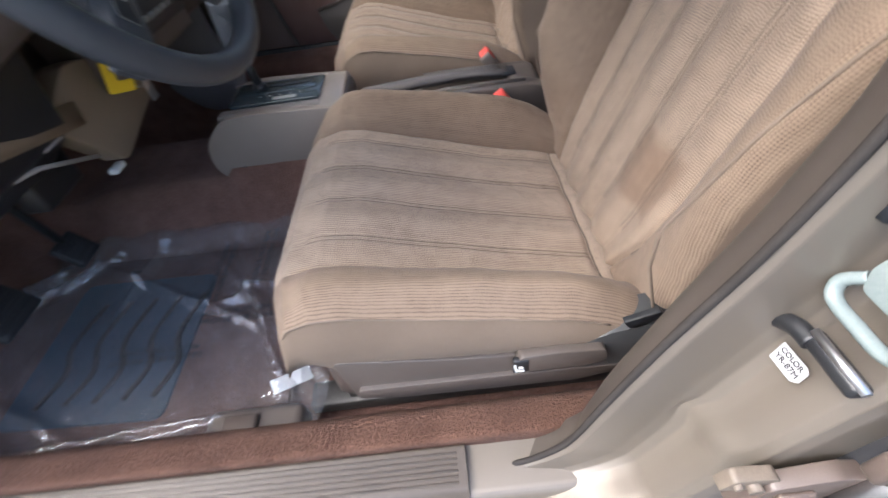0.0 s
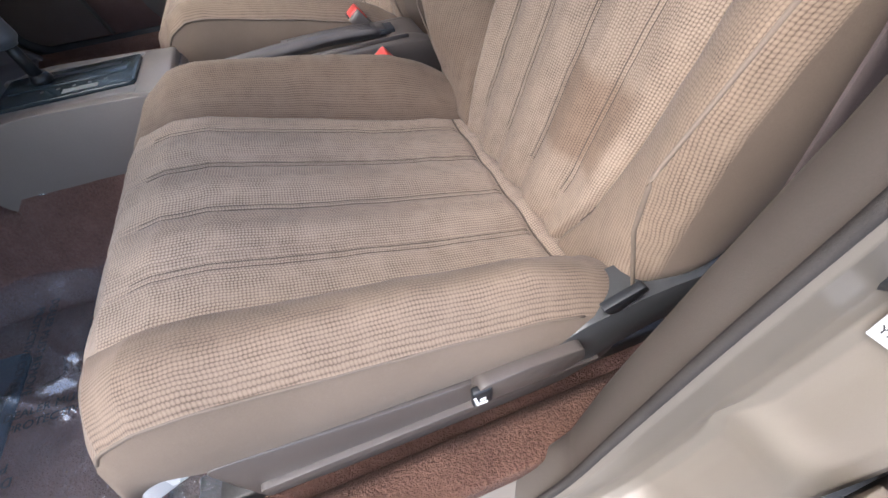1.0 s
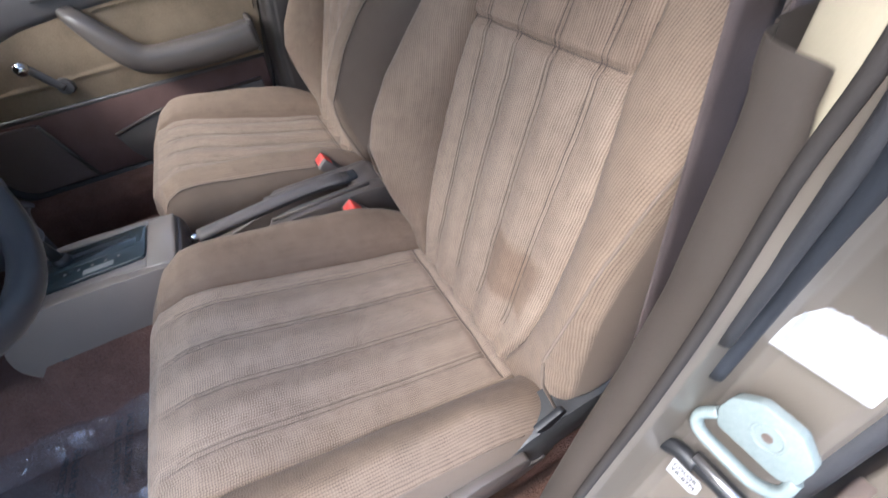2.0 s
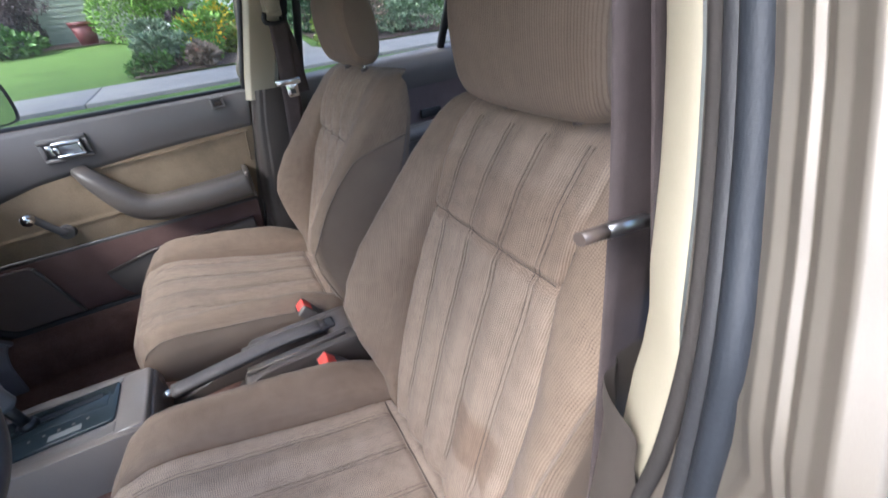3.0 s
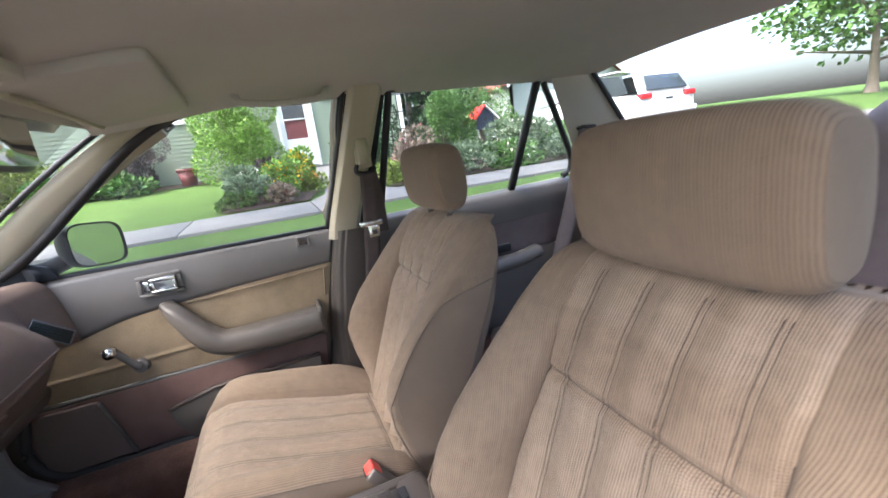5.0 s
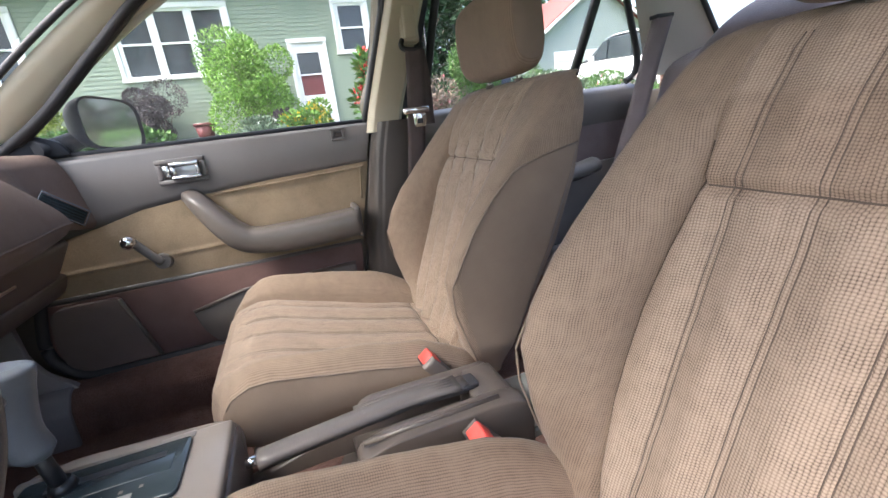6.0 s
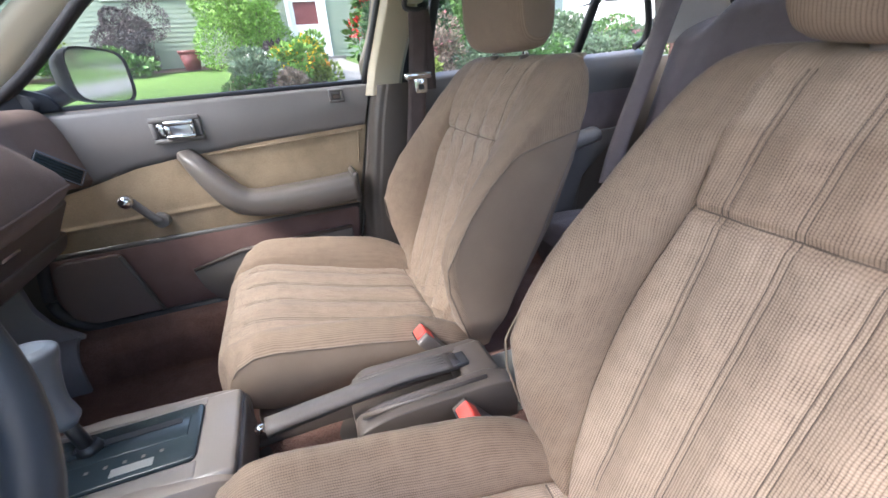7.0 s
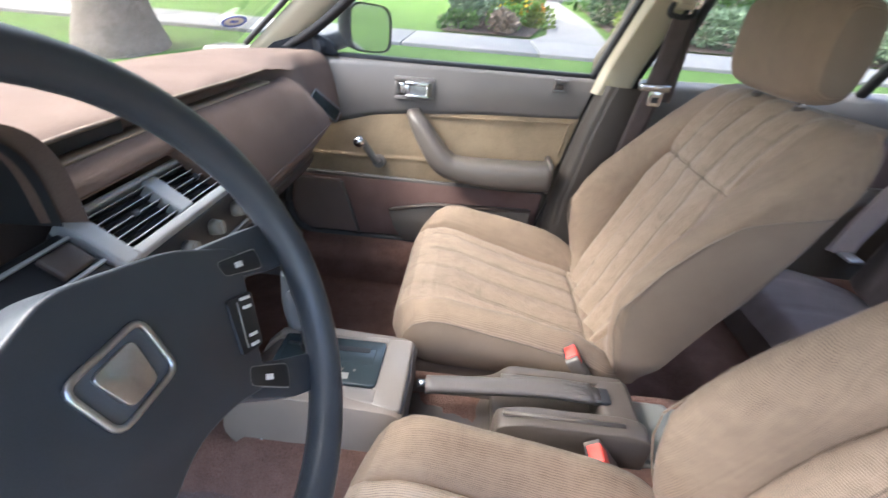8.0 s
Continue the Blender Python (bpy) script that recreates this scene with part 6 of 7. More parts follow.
part("panel_bead", moved(box((-0.118, 0.001, -0.004), (0.111, 0.004, 0.002), 0.001), lower_m), pale_grey, heater, "pale bead")
for k in range(4):
    part("heater_knob", moved(joined(rod((-0.088 + 0.058 * k, 0.032, -0.003), (-0.088 + 0.058 * k, 0.032, 0.013), 0.012, 16, 0.010), box((-0.090 + 0.058 * k, 0.023, 0.011), (-0.086 + 0.058 * k, 0.041, 0.016), 0.001)), lower_m), plastic_grey, heater)
radio = part("radio", moved(box((-0.118, -0.056, -0.007), (0.111, -0.001, 0.001), 0.003), lower_m), black, stack, "black radio")
for k in range(6):
    part("radio_button", moved(box((-0.062 + 0.022 * k, -0.038, 0.0), (-0.045 + 0.022 * k, -0.030, 0.004), 0.001), lower_m), plastic_grey, radio)
for x0 in (-0.10, 0.093):
    part("radio_knob", moved(rod((x0, -0.032, -0.002), (x0, -0.032, 0.016), 0.010, 16), lower_m), black, radio)
bank = part("switch_bank", moved(box((-0.260, -0.036, -0.030), (-0.128, 0.026, -0.006), 0.004), stack_m), black, dash, "black switch bank beside the vents")
part("bank_bead", moved(box((-0.260, 0.014, -0.007), (-0.128, 0.018, -0.003), 0.001), stack_m), pale_grey, bank, "pale bead")
part("bank_bead", moved(box((-0.260, -0.022, -0.007), (-0.128, -0.018, -0.003), 0.001), stack_m), pale_grey, bank, "pale bead")
part("bank_switch", moved(box((-0.170, -0.016, -0.008), (-0.135, 0.012, 0.001), 0.003), stack_m), plastic_dark, bank, "dark rocker switch")

# Instrument binnacle on the driver side.
def hood(u, v):
    a = math.pi * v
    y = -0.345 + 0.195 * math.copysign(abs(math.cos(a)) ** 0.45, math.cos(a))
    z = 0.815 + 0.118 * math.sin(a) ** 0.5
    return Vector((-0.80 + 0.205 * u, y, z - 0.02 * (1 - u)))


part("instrument_hood", joined(grid(hood, 10, 40), grid(lambda u, v: Vector(hood(1.0, v)) + (Vector((0.006 - 0.03 * u, 0, 0)) + (Vector((-0.60, -0.337, 0.86)) - Vector(hood(1.0, v))) * 0.10 * u), 4, 40)), dash_mat, dash, "brown felt instrument hood")
part("instrument_surround", grid(lambda u, v: Vector((-0.603 - 0.12 * u, -0.345 + (hood(1.0, v).y + 0.345) * (0.93 - 0.06 * u), 0.82 + (hood(1.0, v).z - 0.82) * (0.93 - 0.06 * u))), 6, 40), rubber, dash, "black inner surround of the instruments")
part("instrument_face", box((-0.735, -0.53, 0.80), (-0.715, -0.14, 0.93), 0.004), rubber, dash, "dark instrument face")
part("driver_cover", grid(lambda u, v: Vector((-1.0 + 0.34 * u, -0.62 + 0.47 * v, 0.845 + 0.035 * math.sin(math.pi * min(1, u * 1.2) * 0.5) - 0.03 * smooth(0.75, 1.0, u) + 0.003 * noise.noise(Vector((u * 6, v * 8, 2))))), 20, 30), dash_mat, dash, "brown felt cover with folds")
# Solid panel across an opening; black gives the shade within.
part("knee_panel", prism(rounded([(-0.64, 0.77), (-0.60, 0.72), (-0.62, 0.60), (-0.69, 0.545), (-0.72, 0.56), (-0.70, 0.70)], 0.012), "y", -0.58, -0.27, 0.006), black, dash, "black panel standing for the shaded opening under the dash")
part("knee_bar", sweep([(-0.615, -0.60, 0.690), (-0.622, -0.42, 0.650), (-0.628, -0.33, 0.628), (-0.632, -0.235, 0.606)], [(-0.012, -0.016), (-0.012, 0.016), (0.012, 0.016), (0.012, -0.016)]), knee_tan, dash, "tan lower dash bar")
part("pale_edge", sweep([(-0.625, -0.44, 0.612), (-0.635, -0.34, 0.586), (-0.640, -0.24, 0.540)], [(-0.004, -0.003), (-0.004, 0.003), (0.004, 0.003), (0.004, -0.003)]), pale_grey, dash, "pale metal edge")
part("knee_panel", prism(rounded([(-0.294, 0.613), (-0.20, 0.660), (-0.10, 0.640), (-0.053, 0.553), (-0.208, 0.509)], 0.012), "x", -0.66, -0.625, 0.006), knee_tan, dash, "tan plastic knee panel")
part("fuse_box", joined(box((-0.72, -0.33, 0.51), (-0.68, -0.24, 0.57), 0.006)), black, dash, "black relay box under the dash")
part("connector", box((-0.640, -0.325, 0.596), (-0.622, -0.285, 0.618), 0.004), pale_grey, dash, "white connector")
part("connector", box((-0.66, -0.225, 0.494), (-0.645, -0.195, 0.504), 0.003), white, dash, "white connector")
tag_m = frame_of((-0.598, -0.150, 0.618), (0.62, 0.78, -0.22), (0.12, -0.08, 1))
part("column_cover", sweep([(-0.66, -0.338, 0.72), (-0.52, -0.338, 0.785), (-0.46, -0.338, 0.812)], ring(0.055, 16, 0.048)), plastic_dark, dash, "dark column cover")
paper_tag = single("paper_tag", moved(prism(rounded([(-0.019, -0.024), (0.019, -0.024), (0.019, 0.024), (-0.019, 0.024)], 0.003), "z", 0, 0.002), tag_m), yellow, "bright yellow paper tag hanging under the dash", "tag")
keys = thing("key_ring", "bright keys hanging below the column", "keys")
part("key", joined(box((-0.60, -0.105, 0.555), (-0.597, -0.085, 0.60), 0.001), rod((-0.60, -0.095, 0.60), (-0.60, -0.095, 0.62), 0.012)), steel, keys)
part("ring", tube([(-0.598 , -0.115 + 0.014 * math.cos(a), 0.60 + 0.014 * math.sin(a)) for a in np.linspace(0, 2 * math.pi, 20, endpoint=False)], 0.0015, 6, (1, 0, 0), close=True), steel, keys)
for y0, y1, z0, n_ in ((-0.42, -0.33, 0.36, "brake_pedal"), (-0.23, -0.17, 0.33, "accelerator_pedal")):
    pedal = thing(n_, "black rubber pedal on a dark arm", "pedal", "pedals")
    part("pad", moved(box((-0.008, y0, -0.03), (0.008, y1, 0.03), 0.005), pose(-0.86, 0, z0, 0, -35, 0)), rubber, pedal)
    part("arm", rod((-0.865, (y0 + y1) / 2, z0), (-0.93, (y0 + y1) / 2, 0.60), 0.008), black, pedal)
    for k in range(4):
        part("pad_rib", moved(box((0.008, y0 + 0.008, -0.024 + 0.013 * k), (0.011, y1 - 0.008, -0.018 + 0.013 * k), 0.001), pose(-0.86, 0, z0, 0, -35, 0)), rubber, pedal)

# ---- steering wheel ----
WHEEL = Vector((-0.394, -0.338, 0.842))
TILT_W = 0.427
wheel_m = frame_of(WHEEL, (0, 1, 0), (-math.sin(TILT_W), 0, math.cos(TILT_W)))
wheel = thing("steering_wheel", "dark grey padded steering wheel with a silver badge", "steering wheel")
rim_r = 0.172
part("rim", moved(sweep([(rim_r * math.cos(a), rim_r * math.sin(a), 0) for a in np.linspace(0, 2 * math.pi, 72, endpoint=False)], [(0.0135 * math.cos(b) , 0.0155 * math.sin(b)) for b in np.linspace(0, 2 * math.pi, 14, endpoint=False)], (0, 0, 1), close=True), wheel_m), wheel_skin, wheel)


pad_line = rounded([(-0.125, 0.008), (-0.07, 0.040), (0.0, 0.060), (0.07, 0.040), (0.125, 0.008), (0.104, -0.023), (0.085, -0.05), (0.066, -0.085), (0.035, -0.068), (0.0, -0.060), (-0.035, -0.068), (-0.066, -0.085), (-0.085, -0.05), (-0.104, -0.023)], 0.014)
pad = part("hub_pad", moved(prism(pad_line, "z", -0.045, -0.006, 0.012, 3), wheel_m), wheel_skin, wheel, "dark grey hub pad")
def flip(line, s):
    return [(s * px, py) for px, py in (line if s > 0 else line[::-1])]


SPOKES = ([(0.080, 0.030), (0.120, 0.020), (0.166, 0.008), (0.170, -0.036), (0.140, -0.026), (0.116, -0.012), (0.088, -0.006)],
          [(0.060, -0.054), (0.090, -0.082), (0.128, -0.112), (0.104, -0.134), (0.081, -0.116), (0.046, -0.076)])
BUTTONS = (([(0.096, 0.012), (0.138, -0.002), (0.134, -0.018), (0.095, 0.000)], (0.113, -0.001), -20), ([(0.062, -0.060), (0.092, -0.089), (0.080, -0.104), (0.053, -0.070)], (0.070, -0.080), -45))
for s in (-1, 1):
    for line in SPOKES:
        part("spoke", moved(prism(rounded(flip(line, s), 0.007), "z", -0.030, -0.0075, 0.006, 3), wheel_m), wheel_skin, wheel)
    for line, (bx, by), turn in BUTTONS:
        edge_ = rounded(flip(line, s), 0.004)
        horn = part("horn_button", moved(prism(edge_, "z", -0.0100, -0.0058, 0.0012), wheel_m), black, wheel, "black horn button")
        part("button_bead", moved(outline(edge_, -0.0066, 0.0007), wheel_m), plastic_grey, horn, "pale bead round the button")
        part("horn_mark", moved(box((-0.004, -0.0022, -0.0060), (0.004, 0.0022, -0.0052), 0.0003), wheel_m @ pose(s * bx, by, 0, 0, 0, s * turn)), white, horn)
BADGE = rounded([(-0.0275, 0.0215), (0.0235, 0.0215), (0.0205, -0.0150), (-0.0245, -0.0150)], 0.008)
badge = part("badge", moved(outline(BADGE, -0.0042, 0.0021, 6), wheel_m), steel, wheel, "plain silver badge frame")
part("badge_plate", moved(prism(BADGE, "z", -0.0075, -0.0050, 0.0004), wheel_m), knob_grey, badge, "dark badge ground")
part("badge_shape", moved(prism(rounded([(-0.0165, 0.0165), (0.0125, 0.0165), (0.0085, -0.0105), (-0.0125, -0.0105)], 0.005), "z", -0.0055, -0.0025, 0.0012), wheel_m), steel, badge, "plain silver shape")
switches = part("switch_panel", moved(prism(rounded([(0.080, -0.012), (0.106, -0.022), (0.084, -0.058), (0.062, -0.050)], 0.004), "z", -0.030, -0.0042, 0.002), wheel_m), black, wheel, "black switch panel")
part("panel_bead", moved(rod((0.087, -0.019, -0.0040), (0.070, -0.049, -0.0040), 0.0006, 6), wheel_m), plastic_grey, switches)
for px, py, wide_ in ((0.0955, -0.0215, 0.0055), (0.0925, -0.0275, 0.0045), (0.0815, -0.0455, 0.0045), (0.0775, -0.0515, 0.0045)):
    part("switch_mark", moved(box((-wide_, -0.0012, -0.0044), (wide_, 0.0012, -0.0034), 0.0003), wheel_m @ pose(px, py, 0, 0, 0, -24)), white, switches)

# ---- floor mat and the plastic cover over it ----
mat_m = pose(-0.665, -0.37, 0.232)
mat_ob = thing("floor_mat", "maroon brown carpet floor mat with a dark blue pad", "floor mat")
part("mat", moved(prism(rounded([(-0.25, -0.19), (0.26, -0.19), (0.26, 0.20), (-0.25, 0.22)], 0.03), "z", -0.004, 0.008, 0.003), mat_m), carpet, mat_ob)
part("heel_pad", moved(prism(rounded([(-0.22, -0.15), (0.06, -0.16), (0.06, 0.14), (-0.22, 0.15)], 0.02), "z", 0.007, 0.012, 0.002), mat_m), material("dark blue heel pad", (0.026, 0.050, 0.072), (0.044, 0.078, 0.108), 0.6, fine=500, bump=0.4), mat_ob, "dark blue heel pad")
for k in range(5):
    part("pad_bar", moved(sweep(spline([(-0.17 + 0.05 * k, -0.12, 0.0125), (-0.15 + 0.05 * k, -0.06, 0.0125), (-0.17 + 0.05 * k, 0.0, 0.0125), (-0.15 + 0.05 * k, 0.09, 0.0125)], 4), ring(0.006, 6, 0.003)), mat_m), ink, mat_ob)


CREASES = [(0.10, 0.95, 0.98, 0.30), (0.62, 0.98, 0.95, 0.05), (0.55, 0.90, 0.99, 0.20), (0.70, 0.92, 0.92, 0.02), (0.02, 0.60, 0.30, 0.98), (0.05, 0.30, 0.45, 0.05), (0.25, 0.02, 0.98, 0.10), (0.18, 0.98, 0.05, 0.72), (0.40, 0.98, 0.35, 0.55), (0.80, 0.60, 0.98, 0.45), (0.60, 0.55, 0.95, 0.70)]


def film_at(u, v):
    x, y = -0.33 + 0.66 * u, -0.22 + 0.46 * v
    wr = 0.008 * noise.noise(Vector((x * 8, y * 8, 1))) - 0.012 * abs(noise.noise(Vector((x * 14 + y * 9, y * 7, 5)))) - 0.014 * abs(noise.noise(Vector((x * 6 - y * 8, y * 4, 8)))) + 0.010
    for a, b, c, d in CREASES:
        ax, ay, bx, by = a - u, b - v, c - a, d - b
        s = min(1.0, max(0.0, -(ax * bx + ay * by) / (bx * bx + by * by)))
        far = math.hypot(ax + s * bx, ay + s * by)
        wr += 0.021 * max(0.0, 1 - far / 0.026) * math.sin(math.pi * (0.08 + 0.84 * s))
    rise = 0.05 * smooth(0.88, 1.0, v) * (0.6 + 0.4 * noise.noise(Vector((u * 9, 0, 2)))) + 0.04 * smooth(0.12, 0.0, v) * (0.6 + 0.6 * noise.noise(Vector((u * 9, 0, 7)))) + 0.05 * smooth(0.14, 0.0, u) * (0.6 + 0.5 * noise.noise(Vector((v * 9, 4, 7))))
    return Vector((x, y, 0.022 + wr + rise))


cover = thing("plastic_cover", "crinkled clear plastic protective cover on the floor mat", "floor cover")
film_ob = part("film", moved(grid(film_at, 200, 140), mat_m), film, cover)
film_ob.visible_shadow = False
for wx, wy, turn in ((-0.512, -0.360, 0), (-0.583, -0.245, -90), (-0.64, -0.425, 180), (-0.50, -0.20, 90)):
    base = pose(wx, wy, 0.266, 0, 0, turn)
    letters("DEALER MUST REMOVE", 0.0155, ink, base @ pose(0, 0.009, 0), "print", cover)
    letters("PROTECTIVE COVER", 0.0155, ink, base @ pose(0, -0.009, 0), "print", cover)
single("white_paper_tab", moved(box((-0.03, -0.012, 0), (0.03, 0.012, 0.004), 0.002), pose(-0.395, -0.50, 0.262, 10, 15, 30)), white, "crumpled white paper tab beside the seat rail", "paper")
hatch = thing("fuel_lid_lever", "tan plastic lever housing on the floor by the sill", "lever")
part("housing", box((-0.50, -0.60, 0.235), (-0.36, -0.545, 0.285), 0.012, 3), plastic, hatch)
part("lever", box((-0.47, -0.59, 0.282), (-0.42, -0.56, 0.295), 0.004), plastic_dark, hatch)


# ---- outdoors ----
def ground_z(y):
    """The land rises from the road over the verge to the house."""
    return curve_at([(-60, 0.0), (1.35, 0.0), (1.36, 0.10), (1.5, 0.12), (4.38, 0.50), (5.75, 0.54), (13.7, 1.05), (60, 3.0), (400, 8.0)], y)


grass = material("lawn grass", (0.040, 0.078, 0.015), (0.085, 0.145, 0.034), 0.95, scale=1.2, fine=40, bump=0.8, depth=0.03, spec=0.15)
concrete = material("pale concrete", (0.115, 0.112, 0.106), (0.165, 0.161, 0.153), 0.9, scale=2, fine=90, bump=0.3, depth=0.004)
# Road lies out of view; paler than asphalt to bounce light into the cabin.
asphalt = material("pale bounce asphalt", (0.085, 0.084, 0.082), (0.135, 0.133, 0.130), 0.9, scale=2, fine=120, bump=0.5, depth=0.006)
siding = material("sage green siding", (0.215, 0.265, 0.195), (0.25, 0.30, 0.225), 0.6, scale=1.2, fine=60, bump=0.1, depth=0.002, vary=0.02)
white_paint = material("white house paint", (0.74, 0.74, 0.72), (0.80, 0.80, 0.78), 0.5, scale=3, fine=80, bump=0.08)
dark_glass = material("dark house window glass", (0.03, 0.035, 0.04), (0.06, 0.07, 0.08), 0.06, scale=1.5, fine=4, bump=0.02)
maroon = material("maroon door curtain", (0.14, 0.035, 0.035), (0.19, 0.05, 0.05), 0.5, scale=4)
roof_red = material("red shingles", (0.20, 0.045, 0.040), (0.27, 0.070, 0.060), 0.85, scale=5, fine=50, bump=0.4)
soil = material("dark bed soil", (0.05, 0.035, 0.025), (0.09, 0.065, 0.045), 1.0, scale=8, fine=70, bump=0.9, depth=0.02)
bark = material("grey tree bark", (0.11, 0.09, 0.07), (0.21, 0.18, 0.15), 0.95, scale=8, fine=40, bump=1.0, depth=0.03)

ys = [-60, -8, 1.35, 1.36, 1.5, 2.2, 3.0, 3.8, 4.38, 4.8, 5.3, 5.75, 6.5, 7.5, 8.5, 10, 12, 13.7, 20, 40, 100, 400]
ground = tagged(part("ground", grid(lambda u, v: Vector((-200 + 400 * u, ys[int(round(v * (len(ys) - 1)))], ground_z(ys[int(round(v * (len(ys) - 1)))]))), 40, len(ys) - 1), grass), "green mown lawn and verge beside the road", kind="structure")
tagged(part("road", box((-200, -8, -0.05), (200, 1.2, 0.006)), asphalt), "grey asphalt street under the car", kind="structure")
tagged(part("kerb", box((-200, 1.2, -0.05), (200, 1.36, 0.115), 0.01), concrete), "pale concrete kerb", kind="structure")
walkway = tagged(thing("pavement", "pale concrete pavement slabs along the lawn", "pavement"), kind="structure")
slab = None
for k in range(-14, 15):
    x0 = k * 1.5 + 0.43
    ob = new("slab", slab) if slab else part("slab", moved(box((0.006, 0, -0.06), (1.494, 1.22, 0.03), 0.008), pose(0, 0, 0, 1.6, 0, 0)), concrete)
    slab = ob.data
    ob.parent = walkway
    ob.location = (x0, 4.48, 0.512)


# ---- house ----
HY = 13.7
house = thing("house", "sage green sided house with white trimmed windows and door", "house")


def clapboards(x0, x1, z0, z1):
    """Lapped siding boards as one sheet."""
    rows_ = int((z1 - z0) / 0.11)
    bm = bmesh.new()
    for k in range(rows_):
        a, b = z0 + k * 0.11, z0 + (k + 1) * 0.11
        q = [bm.verts.new(p) for p in ((x0, HY - 0.016, a), (x1, HY - 0.016, a), (x1, HY - 0.002, b), (x0, HY - 0.002, b), (x0, HY, a), (x1, HY, a))]
        bm.faces.new((q[0], q[1], q[2], q[3]))
        bm.faces.new((q[4], q[5], q[1], q[0]))
    return bm


HOLES = [(-3.66, -0.93, 2.78, 4.46), (0.64, 1.58, 1.12, 3.44), (2.10, 3.0, 3.13, 4.45), (-7.1, -5.75, 2.85, 4.46)]
edges_x = sorted({-11.0, 4.6} | {h[n] for h in HOLES for n in (0, 1)})
wall_bits = []
for a, b in zip(edges_x, edges_x[1:]):
    cuts = [(h[2], h[3]) for h in HOLES if h[0] <= a and h[1] >= b]
    z = 0.95
    for lo, hi in sorted(cuts):
        wall_bits.append(clapboards(a, b, z, lo))
        z = hi
    wall_bits.append(clapboards(a, b, z, 5.28))
part("wall", joined(*wall_bits), siding, house, "sage green clapboard wall")
part("side_wall", box((4.55, HY + 0.004, 0.95), (4.62, HY + 8, 5.28)), siding, house)
part("back_wall", box((-11.0, HY + 0.35, 0.9), (4.5, HY + 0.40, 5.3)), siding, house)
part("eave", joined(box((-11.6, HY - 0.55, 5.20), (5.1, HY + 0.1, 5.27)), box((-11.6, HY - 0.57, 5.18), (5.1, HY - 0.52, 5.38))), white_paint, house, "white eave")
part("roof", prism([(HY - 0.6, 5.32), (HY + 4.2, 8.2), (HY + 9, 5.32), (HY + 9, 5.25), (HY + 4.2, 8.05), (HY - 0.6, 5.25)], "x", -11.6, 5.1), material("grey shingles", (0.08, 0.08, 0.085), (0.13, 0.13, 0.135), 0.9, scale=4, fine=40, bump=0.5), house, "grey shingle roof")
part("corner_board", box((4.5, HY - 0.03, 0.95), (4.64, HY + 0.05, 5.25)), white_paint, house)


def house_window(x0, x1, z0, z1, sashes):
    w = part("window", joined(box((x0 - 0.11, HY - 0.05, z1), (x1 + 0.11, HY + 0.02, z1 + 0.14), 0.01), box((x0 - 0.13, HY - 0.07, z0 - 0.08), (x1 + 0.13, HY + 0.02, z0), 0.01), box((x0 - 0.11, HY - 0.05, z0), (x0, HY + 0.02, z1), 0.01), box((x1, HY - 0.05, z0), (x1 + 0.11, HY + 0.02, z1), 0.01)), white_paint, house, "white window casing")
    step = (x1 - x0) / sashes
    for k in range(sashes):
        a, b = x0 + k * step, x0 + (k + 1) * step
        mid = (z0 + z1) / 2
        part("sash", joined(box((a, HY - 0.02, z0), (a + 0.10, HY + 0.03, z1)), box((b - 0.10, HY - 0.02, z0), (b, HY + 0.03, z1)), box((a + 0.10, HY - 0.015, z0), (b - 0.10, HY + 0.03, z0 + 0.06)), box((a + 0.10, HY - 0.015, z1 - 0.06), (b - 0.10, HY + 0.03, z1)), box((a + 0.10, HY - 0.015, mid - 0.025), (b - 0.10, HY + 0.03, mid + 0.025))), white_paint, w, "white sash")
        part("pane", box((a + 0.095, HY + 0.035, z0), (b - 0.095, HY + 0.045, mid)), dark_glass, w, "dark window pane")
        part("pane", box((a + 0.095, HY + 0.032, mid), (b - 0.095, HY + 0.042, z1)), dark_glass, w, "dark window pane")


house_window(-3.66, -0.93, 2.78, 4.46, 3)
house_window(2.10, 3.0, 3.13, 4.45, 1)
house_window(-7.1, -5.75, 2.85, 4.46, 2)
hdoor = part("door", joined(box((0.55, HY - 0.06, 1.08), (0.64, HY + 0.02, 3.44)), box((1.58, HY - 0.06, 1.08), (1.67, HY + 0.02, 3.44)), box((0.53, HY - 0.07, 3.44), (1.69, HY + 0.02, 3.56)), box((0.64, HY - 0.01, 1.12), (1.58, HY + 0.03, 1.97)), box((0.64, HY - 0.01, 1.97), (0.77, HY + 0.03, 3.44)), box((1.41, HY - 0.01, 1.97), (1.58, HY + 0.03, 3.44)), box((0.77, HY - 0.01, 3.17), (1.41, HY + 0.03, 3.44)), box((0.77, HY - 0.008, 2.54), (1.41, HY + 0.03, 2.58))), white_paint, house, "white storm door with a glazed panel")
part("pane", box((0.76, HY + 0.032, 1.96), (1.42, HY + 0.04, 2.56)), maroon, hdoor, "dark pane over a maroon curtain")
part("pane", box((0.76, HY + 0.032, 2.56), (1.42, HY + 0.04, 3.18)), dark_glass, hdoor)
part("door_step", box((0.35, HY - 1.0, 0.9), (1.9, HY - 0.02, 1.08), 0.02), concrete, house, "concrete door step")

